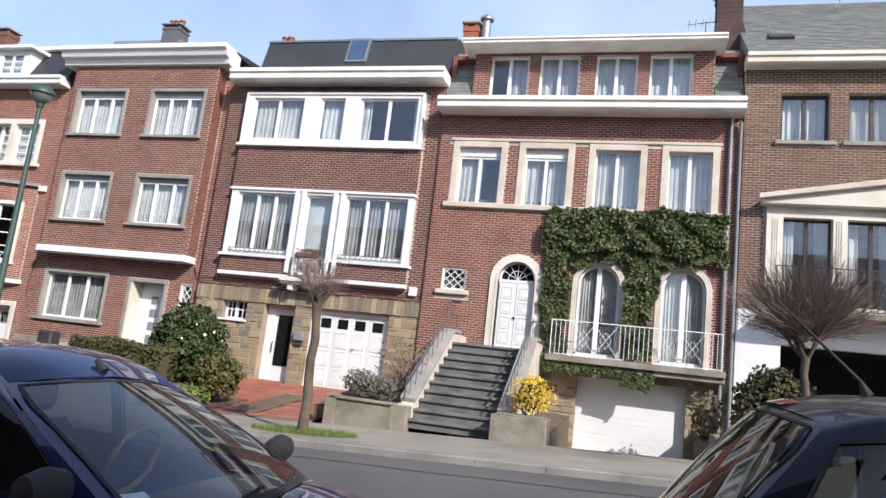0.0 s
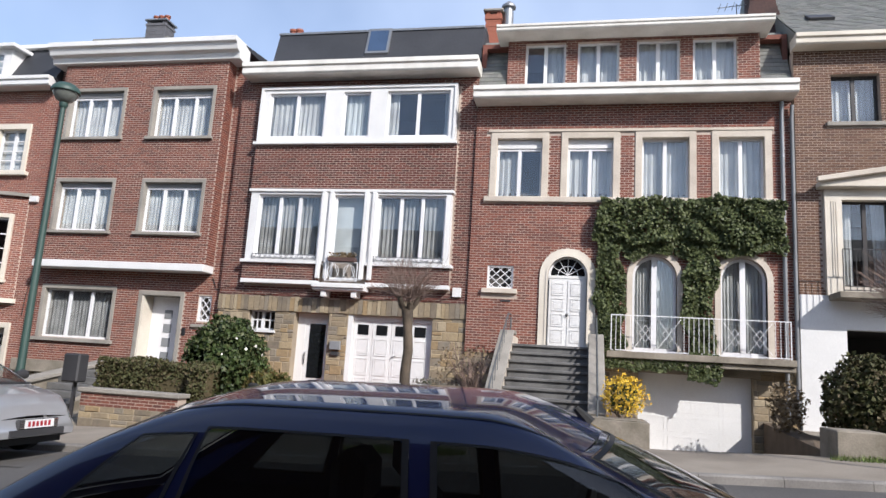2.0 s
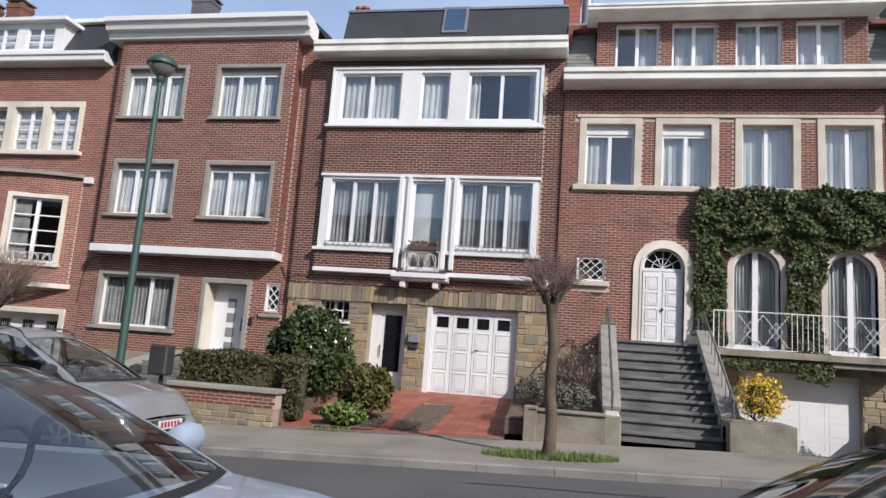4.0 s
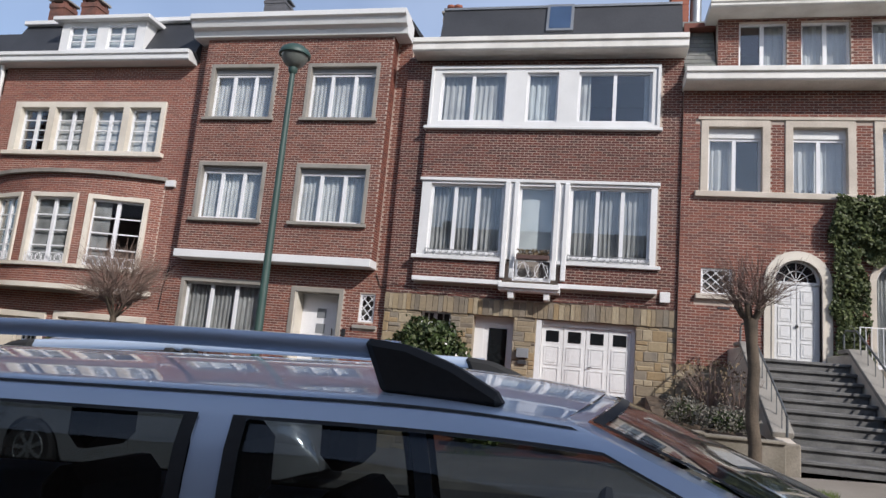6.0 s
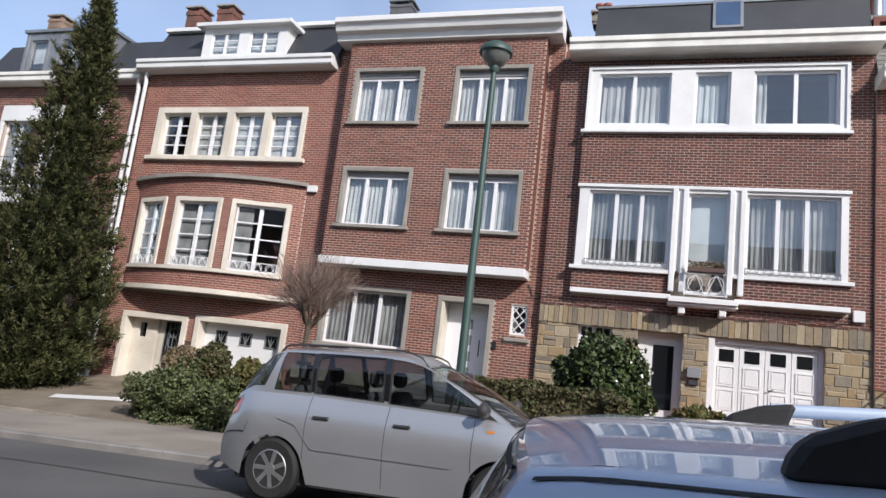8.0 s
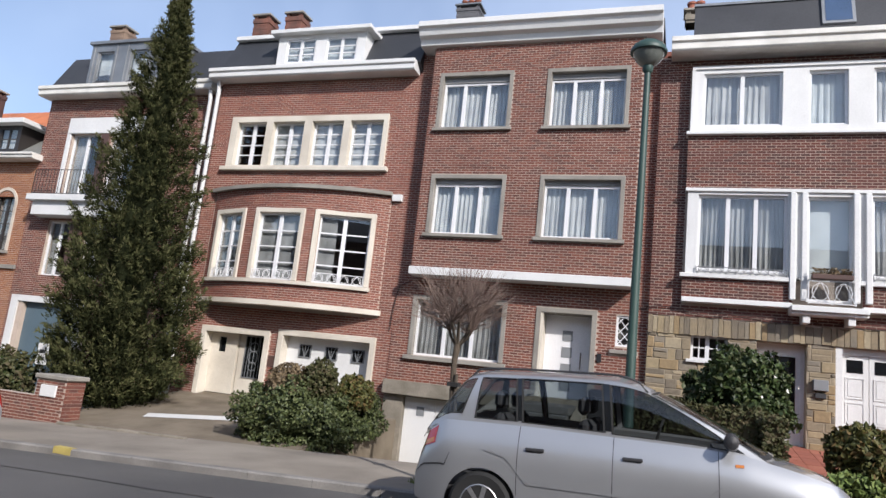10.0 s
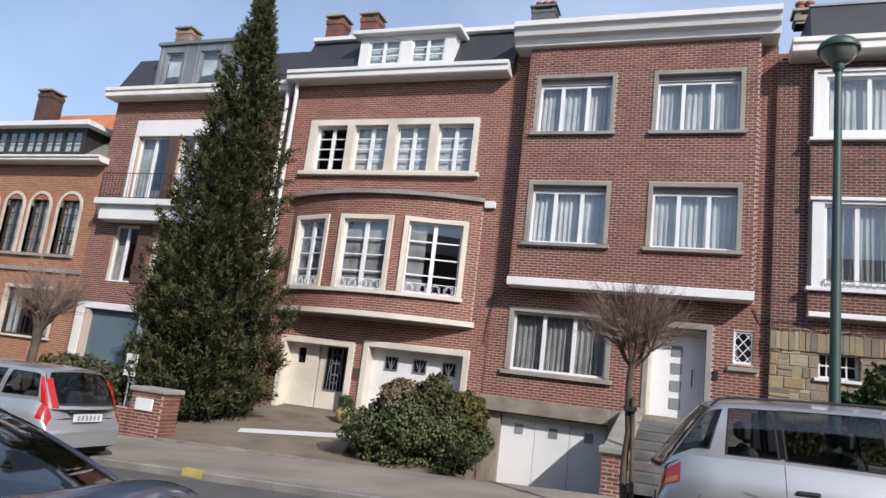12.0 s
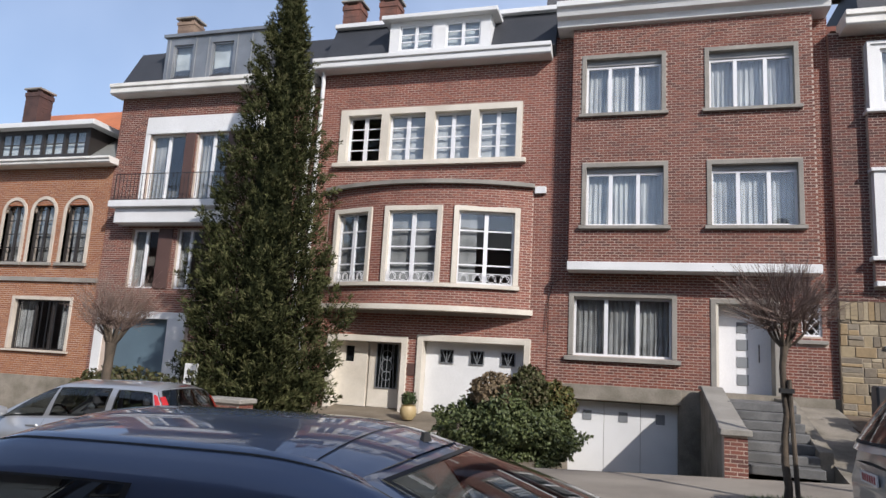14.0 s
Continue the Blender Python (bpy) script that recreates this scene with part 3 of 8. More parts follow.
def lattice_window(house, x0, x1, z0, z1, y, nx=2, nz=2, recess=0.06):
    """Small fixed light: white diamond grille, glass, dark sheet standing in for the room."""
    mb = MB()
    bars(mb, x0, x1, z0, z1, y + recess - 0.03, y + recess + 0.06, 0.045)
    win = part("window", mb, PVC, house, "small white window with diamond grille", bevel=0.005)
    pane = part("pane", MB().box(x0 + 0.045, x1 - 0.045, y + recess + 0.03, y + recess + 0.036, z0 + 0.045, z1 - 0.045), PANE, win, fix=False)
    pane.visible_shadow = False
    g = MB()
    sx, sz = (x1 - x0) / nx, (z1 - z0) / nz
    for i in range(nx):
        for j in range(nz):
            a, c = x0 + i * sx, z0 + j * sz
            for p, q in (((a, c), (a + sx, c + sz)), ((a + sx, c), (a, c + sz))):
                g.bar((p[0], y + recess + 0.005, p[1]), (q[0], y + recess + 0.005, q[1]), 0.013)
    part("grille", g, PVC, win)
    # no real blind: a dark sheet in place of the dim room
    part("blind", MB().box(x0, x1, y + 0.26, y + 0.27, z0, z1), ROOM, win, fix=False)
    return win


def panel_leaf(parent, x0, x1, z0, z1, y, rows, mat, name="door_leaf", light=None, cols=1, label=""):
    """A leaf with raised panels; light: the share of the height at the top that is a small dark pane."""
    leaf = part(name, MB().box(x0, x1, y, y + 0.05, z0, z1), mat, parent, label, bevel=0.005)
    h = (z1 - z0 - 0.1)
    zt = z1 - 0.06
    if light:
        pz = z1 - 0.1 - light
        part("pane", MB().box(x0 + 0.1, x1 - 0.1, y - 0.012, y + 0.002, pz, z1 - 0.1), DARKPANE, leaf, bevel=0.003)
        zt = pz - 0.06
    step = (zt - z0 - 0.08) / rows
    for r in range(rows):
        for c in range(cols):
            w = (x1 - x0 - 0.08) / cols
            a, b = x0 + 0.04 + c * w + 0.035, x0 + 0.04 + (c + 1) * w - 0.035
            lo, hi = z0 + 0.08 + r * step + 0.035, z0 + 0.08 + (r + 1) * step - 0.035
            mb = MB()
            bars(mb, a, b, lo, hi, y - 0.016, y + 0.002, 0.022)
            mb.box(a + 0.05, b - 0.05, y - 0.012, y + 0.002, lo + 0.05, hi - 0.05)
            part("panel", mb, mat, leaf, fix=False)
    return leaf


DARKPANE = material("dark door glass", (0.012, 0.014, 0.016), 0.06, bump=0.0, coat=0.5)


def railing(name, a, b, z0, z1, mat, label, gap=0.12, r=0.008, cross=(), category="railing"):
    """Straight balustrade from a to b (x, y): rails, posts, and crossed panels over the stretches in cross (parts of the length)."""
    th = thing(name, (*a, z0), label, category)
    A, B = Vector((*a, 0)), Vector((*b, 0))
    at = lambda s, z: tuple(A.lerp(B, s) + Vector((0, 0, z)))
    L = (B - A).length
    for z in (z0 + 0.03, z1):
        part("rail", MB().bar(at(0, z), at(1, z), 0.014), mat, th)
    for k in range(round(L / gap) + 1):
        s = k / round(L / gap)
        if not any(c0 < s < c1 for c0, c1 in cross):
            part("baluster", MB().bar(at(s, z0 if s in (0, 1) else z0 + 0.03), at(s, z1), 0.014 if s in (0, 1) else r), mat, th)
    for c0, c1 in cross:
        lo, hi = z0 + 0.08, z1 - 0.05
        n = 2
        for i in range(n):
            s0, s1 = c0 + (c1 - c0) * i / n, c0 + (c1 - c0) * (i + 1) / n
            x = MB()
            x.bar(at(s0, lo), at(s1, hi), r).bar(at(s0, hi), at(s1, lo), r)
            m = (s0 + s1) / 2
            q = (hi - lo) * 0.27
            zc = (lo + hi) / 2
            dx = (s1 - s0) * 0.27
            for p0, p1 in (((m - dx, zc), (m, zc + q)), ((m, zc + q), (m + dx, zc)), ((m + dx, zc), (m, zc - q)), ((m, zc - q), (m - dx, zc))):
                x.bar(at(*p0), at(*p1), r * 0.8)
            part("crossed_panel", x, mat, th)
    return th


def flower_guard(house, x0, x1, z0, h, y, mat=PVC, n=4):
    """Low window guard of rings and bars."""
    mb = MB()
    mb.bar((x0, y, z0 + h), (x1, y, z0 + h), 0.012)
    mb.bar((x0, y, z0 + 0.03), (x1, y, z0 + 0.03), 0.01)
    w = (x1 - x0) / n
    for i in range(n):
        cx, cz = x0 + (i + 0.5) * w, z0 + h / 2 + 0.015
        ring = [(cx + 0.36 * w * math.cos(t * math.pi / 5), y, cz + 0.36 * h * math.sin(t * math.pi / 5)) for t in range(11)]
        for p, q in zip(ring, ring[1:]):
            mb.bar(p, q, 0.008)
        mb.bar((x0 + i * w, y, z0), (x0 + i * w + w * 0.5, y, z0 + h), 0.008)
        mb.bar((x0 + (i + 1) * w, y, z0), (x0 + i * w + w * 0.5, y, z0 + h), 0.008)
    mb.bar((x0, y, z0), (x0, y, z0 + h), 0.012).bar((x1, y, z0), (x1, y, z0 + h), 0.012)
    return part("window_guard", mb, mat, house, "white ornamental window guard")


def gutter_pipe(house, x, y, z0, z1, mat, r=0.05, name="downpipe"):
    mb = MB().tube([(x, y - 0.12, z1), (x, y - 0.1, z1 - 0.15), (x, y - 0.07, z1 - 0.3), (x, y - 0.07, z0)], [r, r, r, r], 10)
    for k in range(3):
        z = z0 + (z1 - z0) * (k + 0.6) / 3.2
        mb.tube([(x, y - 0.07, z), (x, y - 0.07, z + 0.05)], [r * 1.25, r * 1.25], 10)
    return part(name, mb, mat, house, smooth=True)


def shell(house, x0, x1, y0, y1, z0, z1, mat, flat=True):
    """Party walls, back wall and floors behind a front, so that rooms are dim and closed."""
    part("side_wall", MB().box(x0, x0 + 0.12, y0, y1, z0, z1), mat, house, fix=False)
    part("side_wall", MB().box(x1 - 0.12, x1, y0, y1, z0, z1), mat, house, fix=False)
    part("back_wall", MB().box(x0, x1, y1, y1 + 0.2, z0, z1), mat, house, fix=False)
    part("roof_deck", MB().box(x0, x1, y0, y1 + 0.2, z1, z1 + 0.12), mat, house, fix=False)
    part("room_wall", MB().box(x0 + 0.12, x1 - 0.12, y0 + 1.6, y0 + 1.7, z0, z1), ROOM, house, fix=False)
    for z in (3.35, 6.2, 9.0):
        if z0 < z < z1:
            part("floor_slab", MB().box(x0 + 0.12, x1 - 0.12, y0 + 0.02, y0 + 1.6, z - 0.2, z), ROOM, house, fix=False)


def eave(house, x0, x1, y0, y1, z0, z1, mat=WHITE_WORN, name="cornice", lip=0.05):
    """Boxed cornice with a stepped front and a gutter lip."""
    h = z1 - z0
    return part(name, MB().side([(y1, z0), (y1, z1), (y0, z1), (y0, z1 - h * 0.35), (y0 + lip, z1 - h * 0.42), (y0 + lip, z0 + 0.04), (y0 + lip + 0.04, z0)], x0, x1), mat, house, bevel=0.006)


def chimney(name, x, y, z0, z1, w, d, mat, pots=2, cap=STONE_GREY, flare=0.0, label="red brick chimney stack with clay pots on the roof"):
    """Shaft of brick courses, wider at the foot by flare, a slab on short corner bricks, clay pots."""
    th = thing(name, (x, y, z0), label, "chimney")
    rings, z, k = [], z0, 0
    while z < z1 - 0.01:
        e = flare * max(0.0, 1 - (z - z0) / max(0.3, (z1 - z0) * 0.6)) + (0.03 if z > z1 - 0.16 else 0.006 * (k % 2))
        rings += [(e, z), (e, min(z + 0.075, z1))]
        z += 0.075
        k += 1
    corner = ((-1, -1), (1, -1), (1, 1), (-1, 1))
    verts = [(x + p * (w / 2 + e), y + q * (d / 2 + e), z) for e, z in rings for p, q in corner]
    n = len(rings)
    part("shaft", MB().add(verts, [(4 * i + j, 4 * i + (j + 1) % 4, 4 * i + 4 + (j + 1) % 4, 4 * i + 4 + j) for i in range(n - 1) for j in range(4)] + [(4 * n - 4, 4 * n - 3, 4 * n - 2, 4 * n - 1)]), mat, th, fix=False)
    for sx in (-1, 1):
        for sy in (-1, 1):
            part("corner_brick", MB().box(x + sx * (w / 2 - 0.12), x + sx * w / 2, y + sy * (d / 2 - 0.12), y + sy * d / 2, z1, z1 + 0.1), mat, th)
    part("cap_slab", MB().box(x - w / 2 - 0.07, x + w / 2 + 0.07, y - d / 2 - 0.07, y + d / 2 + 0.07, z1 + 0.1, z1 + 0.17), cap, th, bevel=0.012)
    for i in range(pots):
        px = x + (i - (pots - 1) / 2) * w / max(pots, 1) * 0.9
        part("chimney_pot", MB().lathe([(0.11, z1 + 0.17), (0.09, z1 + 0.36), (0.12, z1 + 0.38), (0.12, z1 + 0.44)], (px, y, 0), 10), CHIMNEY_RED, th, smooth=True)
    return th


# ground -----------------------------------------------------------------------
def far_z(x):
    """Height of the far pavement along the street, which falls to the one side."""
    return 0.60 + 0.042 * max(-40, min(30, x))


def near_z(x):
    return 0.17 + 0.02 * max(-40, min(30, x))


KERB_FAR, KERB_NEAR, FRONT = 9.75, 1.75, 12.55


def road_z(x, y):
    s = (y - KERB_NEAR) / (KERB_FAR - KERB_NEAR)
    return near_z(x) * (1 - s) + (far_z(x) - 0.11) * s


lone("ground", MB().grid(lambda u, v: (-400 + 800 * u, -300 + 700 * v, (far_z(-400 + 800 * u) - 1.6)), 160, 40), SOIL, "bare ground under and beyond the street", "ground", kind="structure", fix=False)
lone("road", MB().grid(lambda u, v: (-70 + 130 * u, KERB_NEAR + (KERB_FAR - KERB_NEAR) * v, road_z(-70 + 130 * u, KERB_NEAR + (KERB_FAR - KERB_NEAR) * v) + 0.02 * math.sin(math.pi * v)), 130, 16), ASPHALT, "worn grey asphalt street with tar seams", "road", kind="structure", fix=False)
lone("pavement_far", MB().grid(lambda u, v: (-70 + 130 * u, KERB_FAR + 0.15 + (FRONT - KERB_FAR - 0.15) * v, far_z(-70 + 130 * u) + 0.01 * v), 130, 4), PAVING, "worn grey concrete pavement before the houses", "pavement", kind="structure", fix=False)
lone("pavement_near", MB().grid(lambda u, v: (-70 + 130 * u, -4.5 + (KERB_NEAR - 0.15 + 4.5) * v, near_z(-70 + 130 * u) + 0.1), 130, 2), PAVING, "grey concrete pavement along the parked cars", "pavement", kind="structure", fix=False)
for kname, ky, kz in (("kerb_far", KERB_FAR, far_z), ("kerb_near", KERB_NEAR - 0.15, lambda x: near_z(x) + 0.1)):
    run = thing(kname, (-12, ky, kz(-12)), "row of grey kerb stones beside the road", "kerb", kind="structure")
    for i in range(46):
        x0 = -36 + i
        part("kerb_stone", MB().add([(x, y, kz(x) + z) for x in (x0 + 0.003, x0 + 0.997) for y, z in ((ky, -0.3), (ky + 0.15, -0.3), (ky + 0.15, 0.004), (ky + (0.025 if ky > 5 else 0), 0.004 if ky > 5 else 0.004), (ky, -0.02))],
                                    [(0, 1, 2, 3, 4), (9, 8, 7, 6, 5), (0, 5, 6, 1), (1, 6, 7, 2), (2, 7, 8, 3), (3, 8, 9, 4), (4, 9, 5, 0)]), KERB, run)
# tar seams and cracks in the road
for i, (xa, xb, ya, yb) in enumerate(((-24, -9.5, 8.35, 8.2), (-22, -15.5, 7.0, 6.5), (-6, 6, 8.9, 8.85))):
    def seam(u, v, xa=xa, xb=xb, ya=ya, yb=yb, i=i):
        x = xa + (xb - xa) * u
        y = ya + (yb - ya) * u + 0.05 * math.sin(9 * u + i) + 0.02 * math.sin(37 * u) + (v - 0.5) * 0.03
        s = (y - KERB_NEAR) / (KERB_FAR - KERB_NEAR)
        return (x, y, road_z(x, y) + 0.02 * math.sin(math.pi * s) + 0.005)
    lone("tar_seam", MB().grid(seam, 60, 1), RUBBER, "black tar seam in the asphalt", "road marking", kind="structure", fix=False)
# unseen street side behind the camera: plain fronts closing the place, shading near cars
back = thing("back_row_house", (-12, -4.4, 0), "unseen plain brick house fronts behind the pavement", "house", kind="structure")
part("wall", MB().box(-62, 1.2, -5, -4.4, -3, 8.3), BRICK_TAN, back, fix=False)
part("wall", MB().box(2.9, 34, -5, -4.4, -3, 8.3), BRICK_TAN, back, fix=False)
# low gap, made up to let sun onto the estate's bonnet
part("garage_wall", MB().box(1.2, 2.9, -5, -4.4, -3, 3.0), BRICK_TAN, back, fix=False)
part("roof", MB().side([(-4.2, 8.3), (-9, 10.4), (-9, 8.3)], -62, 1.2), SLATE_DARK, back)
part("roof", MB().side([(-4.2, 8.3), (-9, 10.4), (-9, 8.3)], 2.9, 34), SLATE_DARK, back)


# ---- the ivy-covered house ---------------------------------------------------
def house_ivy():
    Y = 17.05
    h = thing("house", (-1.5, Y, 0.5), "red brick town house with ivy, arched windows and stone stair", "house", "row of town houses")
    wins = [(-4.77, -3.61), (-2.98, -1.86), (-1.18, -0.07), (0.60, 1.63)]
    upper = [(a, b, 6.02, 7.56) for a, b in wins]
    door, arcs_w = (-3.36, -2.41), [(-1.36, -0.35), (0.62, 1.63)]
    holes = upper + [(-4.86, -4.21, 3.68, 4.26), (*door, 2.3, 4.53)] + [(a, b, 2.3, 4.61) for a, b in arcs_w] + [(-1.2, 1.3, 0.1, 1.85)]
    cut = [(a - 0.17, b + 0.17, 6.0, 7.62) for a, b in wins] + [(-5.33, 2.27, 5.86, 6.0), (-5.05, 1.85, 7.6, 7.75), (-5.0, -4.1, 3.46, 3.58),
                                                                     (door[0] - .2, door[1] + .2, 2.2, 4.06)] + [(a - 0.13, b + 0.13, 2.2, 4.1) for a, b in arcs_w]
    cut = [(max(c[0], -5.05), min(c[1], 1.85), c[2], c[3]) for c in cut]
    arcs = [((door[0] + door[1]) / 2, 4.05, 0.68)] + [((a + b) / 2, 4.1, 0.64) for a, b in arcs_w]
    brick_wall(h, -5.33, 2.27, 2.1, 8.5, Y, holes, BRICK_RED, cut=cut, arcs=arcs, singles=290)
    stone_wall(h, -5.33, 2.27, -0.2, 2.1, Y + 0.02, [(-1.2, 1.3, -0.3, 1.85)], 3, mat=STONE_TAN)
    for (a, b), zs, z1 in [(door, 4.05, 4.53)] + [(w, 4.1, 4.61) for w in arcs_w]:
        part("spandrel", spandrel(a, b, zs, z1 + 0.005, Y + 0.004, Y + 0.3), MORTAR, h)
    # upper windows in a stone band
    for i, (a, b) in enumerate(wins):
        surround(h, a, b, 6.02, 7.56, Y, 0.16, STONE_BEIGE, sill=False)
        window(h, a, b, 6.02, 7.56, Y, leaves=2, recess=0.14, shutter=0.24 if i < 2 else 0.0, seed=i, cover=((0, 0.55),) if i == 0 else ((0, 1),),
               label="white window with one leaf tilted open" if i == 0 else "white two-leaf window with net curtain")
    part("lintel_band", MB().box(-5.0, 1.84, Y - 0.05, Y + 0.1, 7.72, 7.79), STONE_BEIGE, h, bevel=0.008)
    part("sill_band", MB().box(-5.04, 1.88, Y - 0.1, Y + 0.12, 5.88, 6.018), STONE_BEIGE, h, bevel=0.01)
    # small lattice light
    lattice_window(h, -4.86, -4.21, 3.68, 4.26, Y, 3, 3)
    part("sill", MB().box(-4.98, -4.1, Y - 0.1, Y + 0.1, 3.56, 3.678), STONE_BEIGE, h, bevel=0.01)
    part("letter_slot", MB().box(-4.5, -4.25, Y - 0.02, Y + 0.01, 3.36, 3.41), DARK_GREY, h, bevel=0.004)
    # front door
    part("door_surround", arch_ring(door[0], door[1], 2.3, 4.05, 0.2, Y - 0.05, Y + 0.2), CREAM, h, "cream stone round door surround")
    part("door_moulding", arch_ring(door[0], door[1], 2.3, 4.05, 0.05, Y - 0.07, Y - 0.04), CREAM, h)
    yd = Y + 0.12
    d = part("front_door", MB().box(door[0], door[1], yd, yd + 0.06, 2.3, 4.05).box(door[0], door[1], yd - 0.02, yd, 4.0, 4.07), WHITE, h, "white panelled double front door", bevel=0.004)
    cx = (door[0] + door[1]) / 2
    for a, b in ((door[0] + 0.03, cx - 0.01), (cx + 0.01, door[1] - 0.03)):
        panel_leaf(d, a, b, 2.33, 3.98, yd - 0.03, 4, WHITE)
    part("door_knob", MB().lathe([(0.02, -0.05), (0.035, -0.03), (0.03, 0.0)], (cx, yd - 0.03, 3.1), 10, "y"), IRON, d, "black round door knob", smooth=True)
    fan = part("fanlight", MB().prism([(door[1], 4.07)] + arch(cx, 4.07, 0.46)[1:-1] + [(door[0], 4.07)], yd + 0.03, yd + 0.036), DARKPANE, h, "dark half-round fanlight with curved bars")
    g = MB()
    for k in range(1, 6):
        t = math.pi * k / 6
        g.bar((cx, yd, 4.08), (cx + 0.44 * math.cos(t), yd, 4.08 + 0.44 * math.sin(t)), 0.01)
    for p, q in zip(arch(cx, 4.07, 0.24), arch(cx, 4.07, 0.24)[1:]):
        g.bar((p[0], yd, p[1]), (q[0], yd, q[1]), 0.01)
    part("fan_grille", g, PVC, fan)
    part("fan_frame", arch_ring(door[0] + .06, door[1] - .06, 4.07, 4.08, 0.06, yd - 0.02, yd + 0.05), PVC, fan)
    # arched windows, balcony floor
    for i, (a, b) in enumerate(arcs_w):
        arch_window(h, a, b, 2.32, 4.1, Y, seed=10 + i)
        part("window_surround", arch_ring(a, b, 2.3, 4.1, 0.13, Y - 0.03, Y + 0.14), STONE_BEIGE, h)
    part("balcony_slab", MB().box(-1.95, 2.05, 16.42, Y + 0.05, 2.14, 2.29).box(-1.95, 2.05, 16.5, Y + 0.05, 2.02, 2.14), CONCRETE, h, bevel=0.015)
    # garage
    g = part("garage_door", MB().box(-1.2, 1.3, Y + 0.22, Y + 0.28, 0.0, 1.85), WHITE, h, "white sectional garage door", bevel=0.004)
    for r in range(4):
        for c in range(4):
            x0, z0 = -1.12 + c * 0.605, 0.12 + r * 0.43
            mb = MB()
            bars(mb, x0, x0 + 0.54, z0, z0 + 0.33, Y + 0.215, Y + 0.222, 0.025)
            part("panel", mb, WHITE, g, fix=False)
    part("garage_lintel", MB().box(-1.35, 1.45, Y - 0.03, Y + 0.22, 1.855, 2.02), CONCRETE, h, bevel=0.01)
    # main cornice, attic
    eave(h, -5.36, 2.26, 16.4, Y + 0.1, 8.44, 8.76)
    aw = [(-4.14, -3.1), (-2.8, -1.76), (-1.33, -0.29), (0.02, 1.05)]
    brick_wall(h, -4.6, 1.57, 8.76, 10.26, Y + 0.02, [(a, b, 8.8, 10.16) for a, b in aw], BRICK_BROWN, singles=60, name="attic_wall")
    for i, (a, b) in enumerate(aw):
        window(h, a, b, 8.8, 10.16, Y + 0.02, leaves=2, recess=0.1, seed=20 + i, label="white two-leaf attic window", cover=((0.5, 1),) if i == 0 else ((0, 1),))
    eave(h, -4.86, 1.79, 16.45, Y + 1.5, 10.24, 10.42, name="attic_cornice", lip=0.03)
    r = part("roof", MB().side([(Y - 0.1, 8.75), (Y + 0.75, 10.6), (Y + 4.5, 11.6), (Y + 8, 11.6), (Y + 8, 8.75)], -5.33, -4.62).side([(Y - 0.1, 8.75), (Y + 0.75, 10.6), (Y + 4.5, 11.6), (Y + 8, 11.6), (Y + 8, 8.75)], 1.59, 2.27)
             .side([(Y + 0.3, 10.42), (Y + 4, 11.35), (Y + 8, 11.35), (Y + 8, 10.42)], -4.62, 1.59), SLATE, h)
    for x0, x1 in ((-5.33, -4.63), (1.6, 2.27)):
        slates(r, (x0, Y - 0.1, 8.77), (x1, Y - 0.1, 8.77), (x1, Y + 0.75, 10.6), (x0, Y + 0.75, 10.6), 0.2, 0.14, SLATE)
    gutter_pipe(h, 2.0, Y, 1.0, 8.4, ZINC)
    gutter_pipe(h, 2.22, Y, 1.0, 8.3, IRON_GREY, 0.045)
    shell(h, -5.33, 2.27, Y + 0.3, Y + 9, -0.6, 10.2, BRICK_BROWN)
    return h


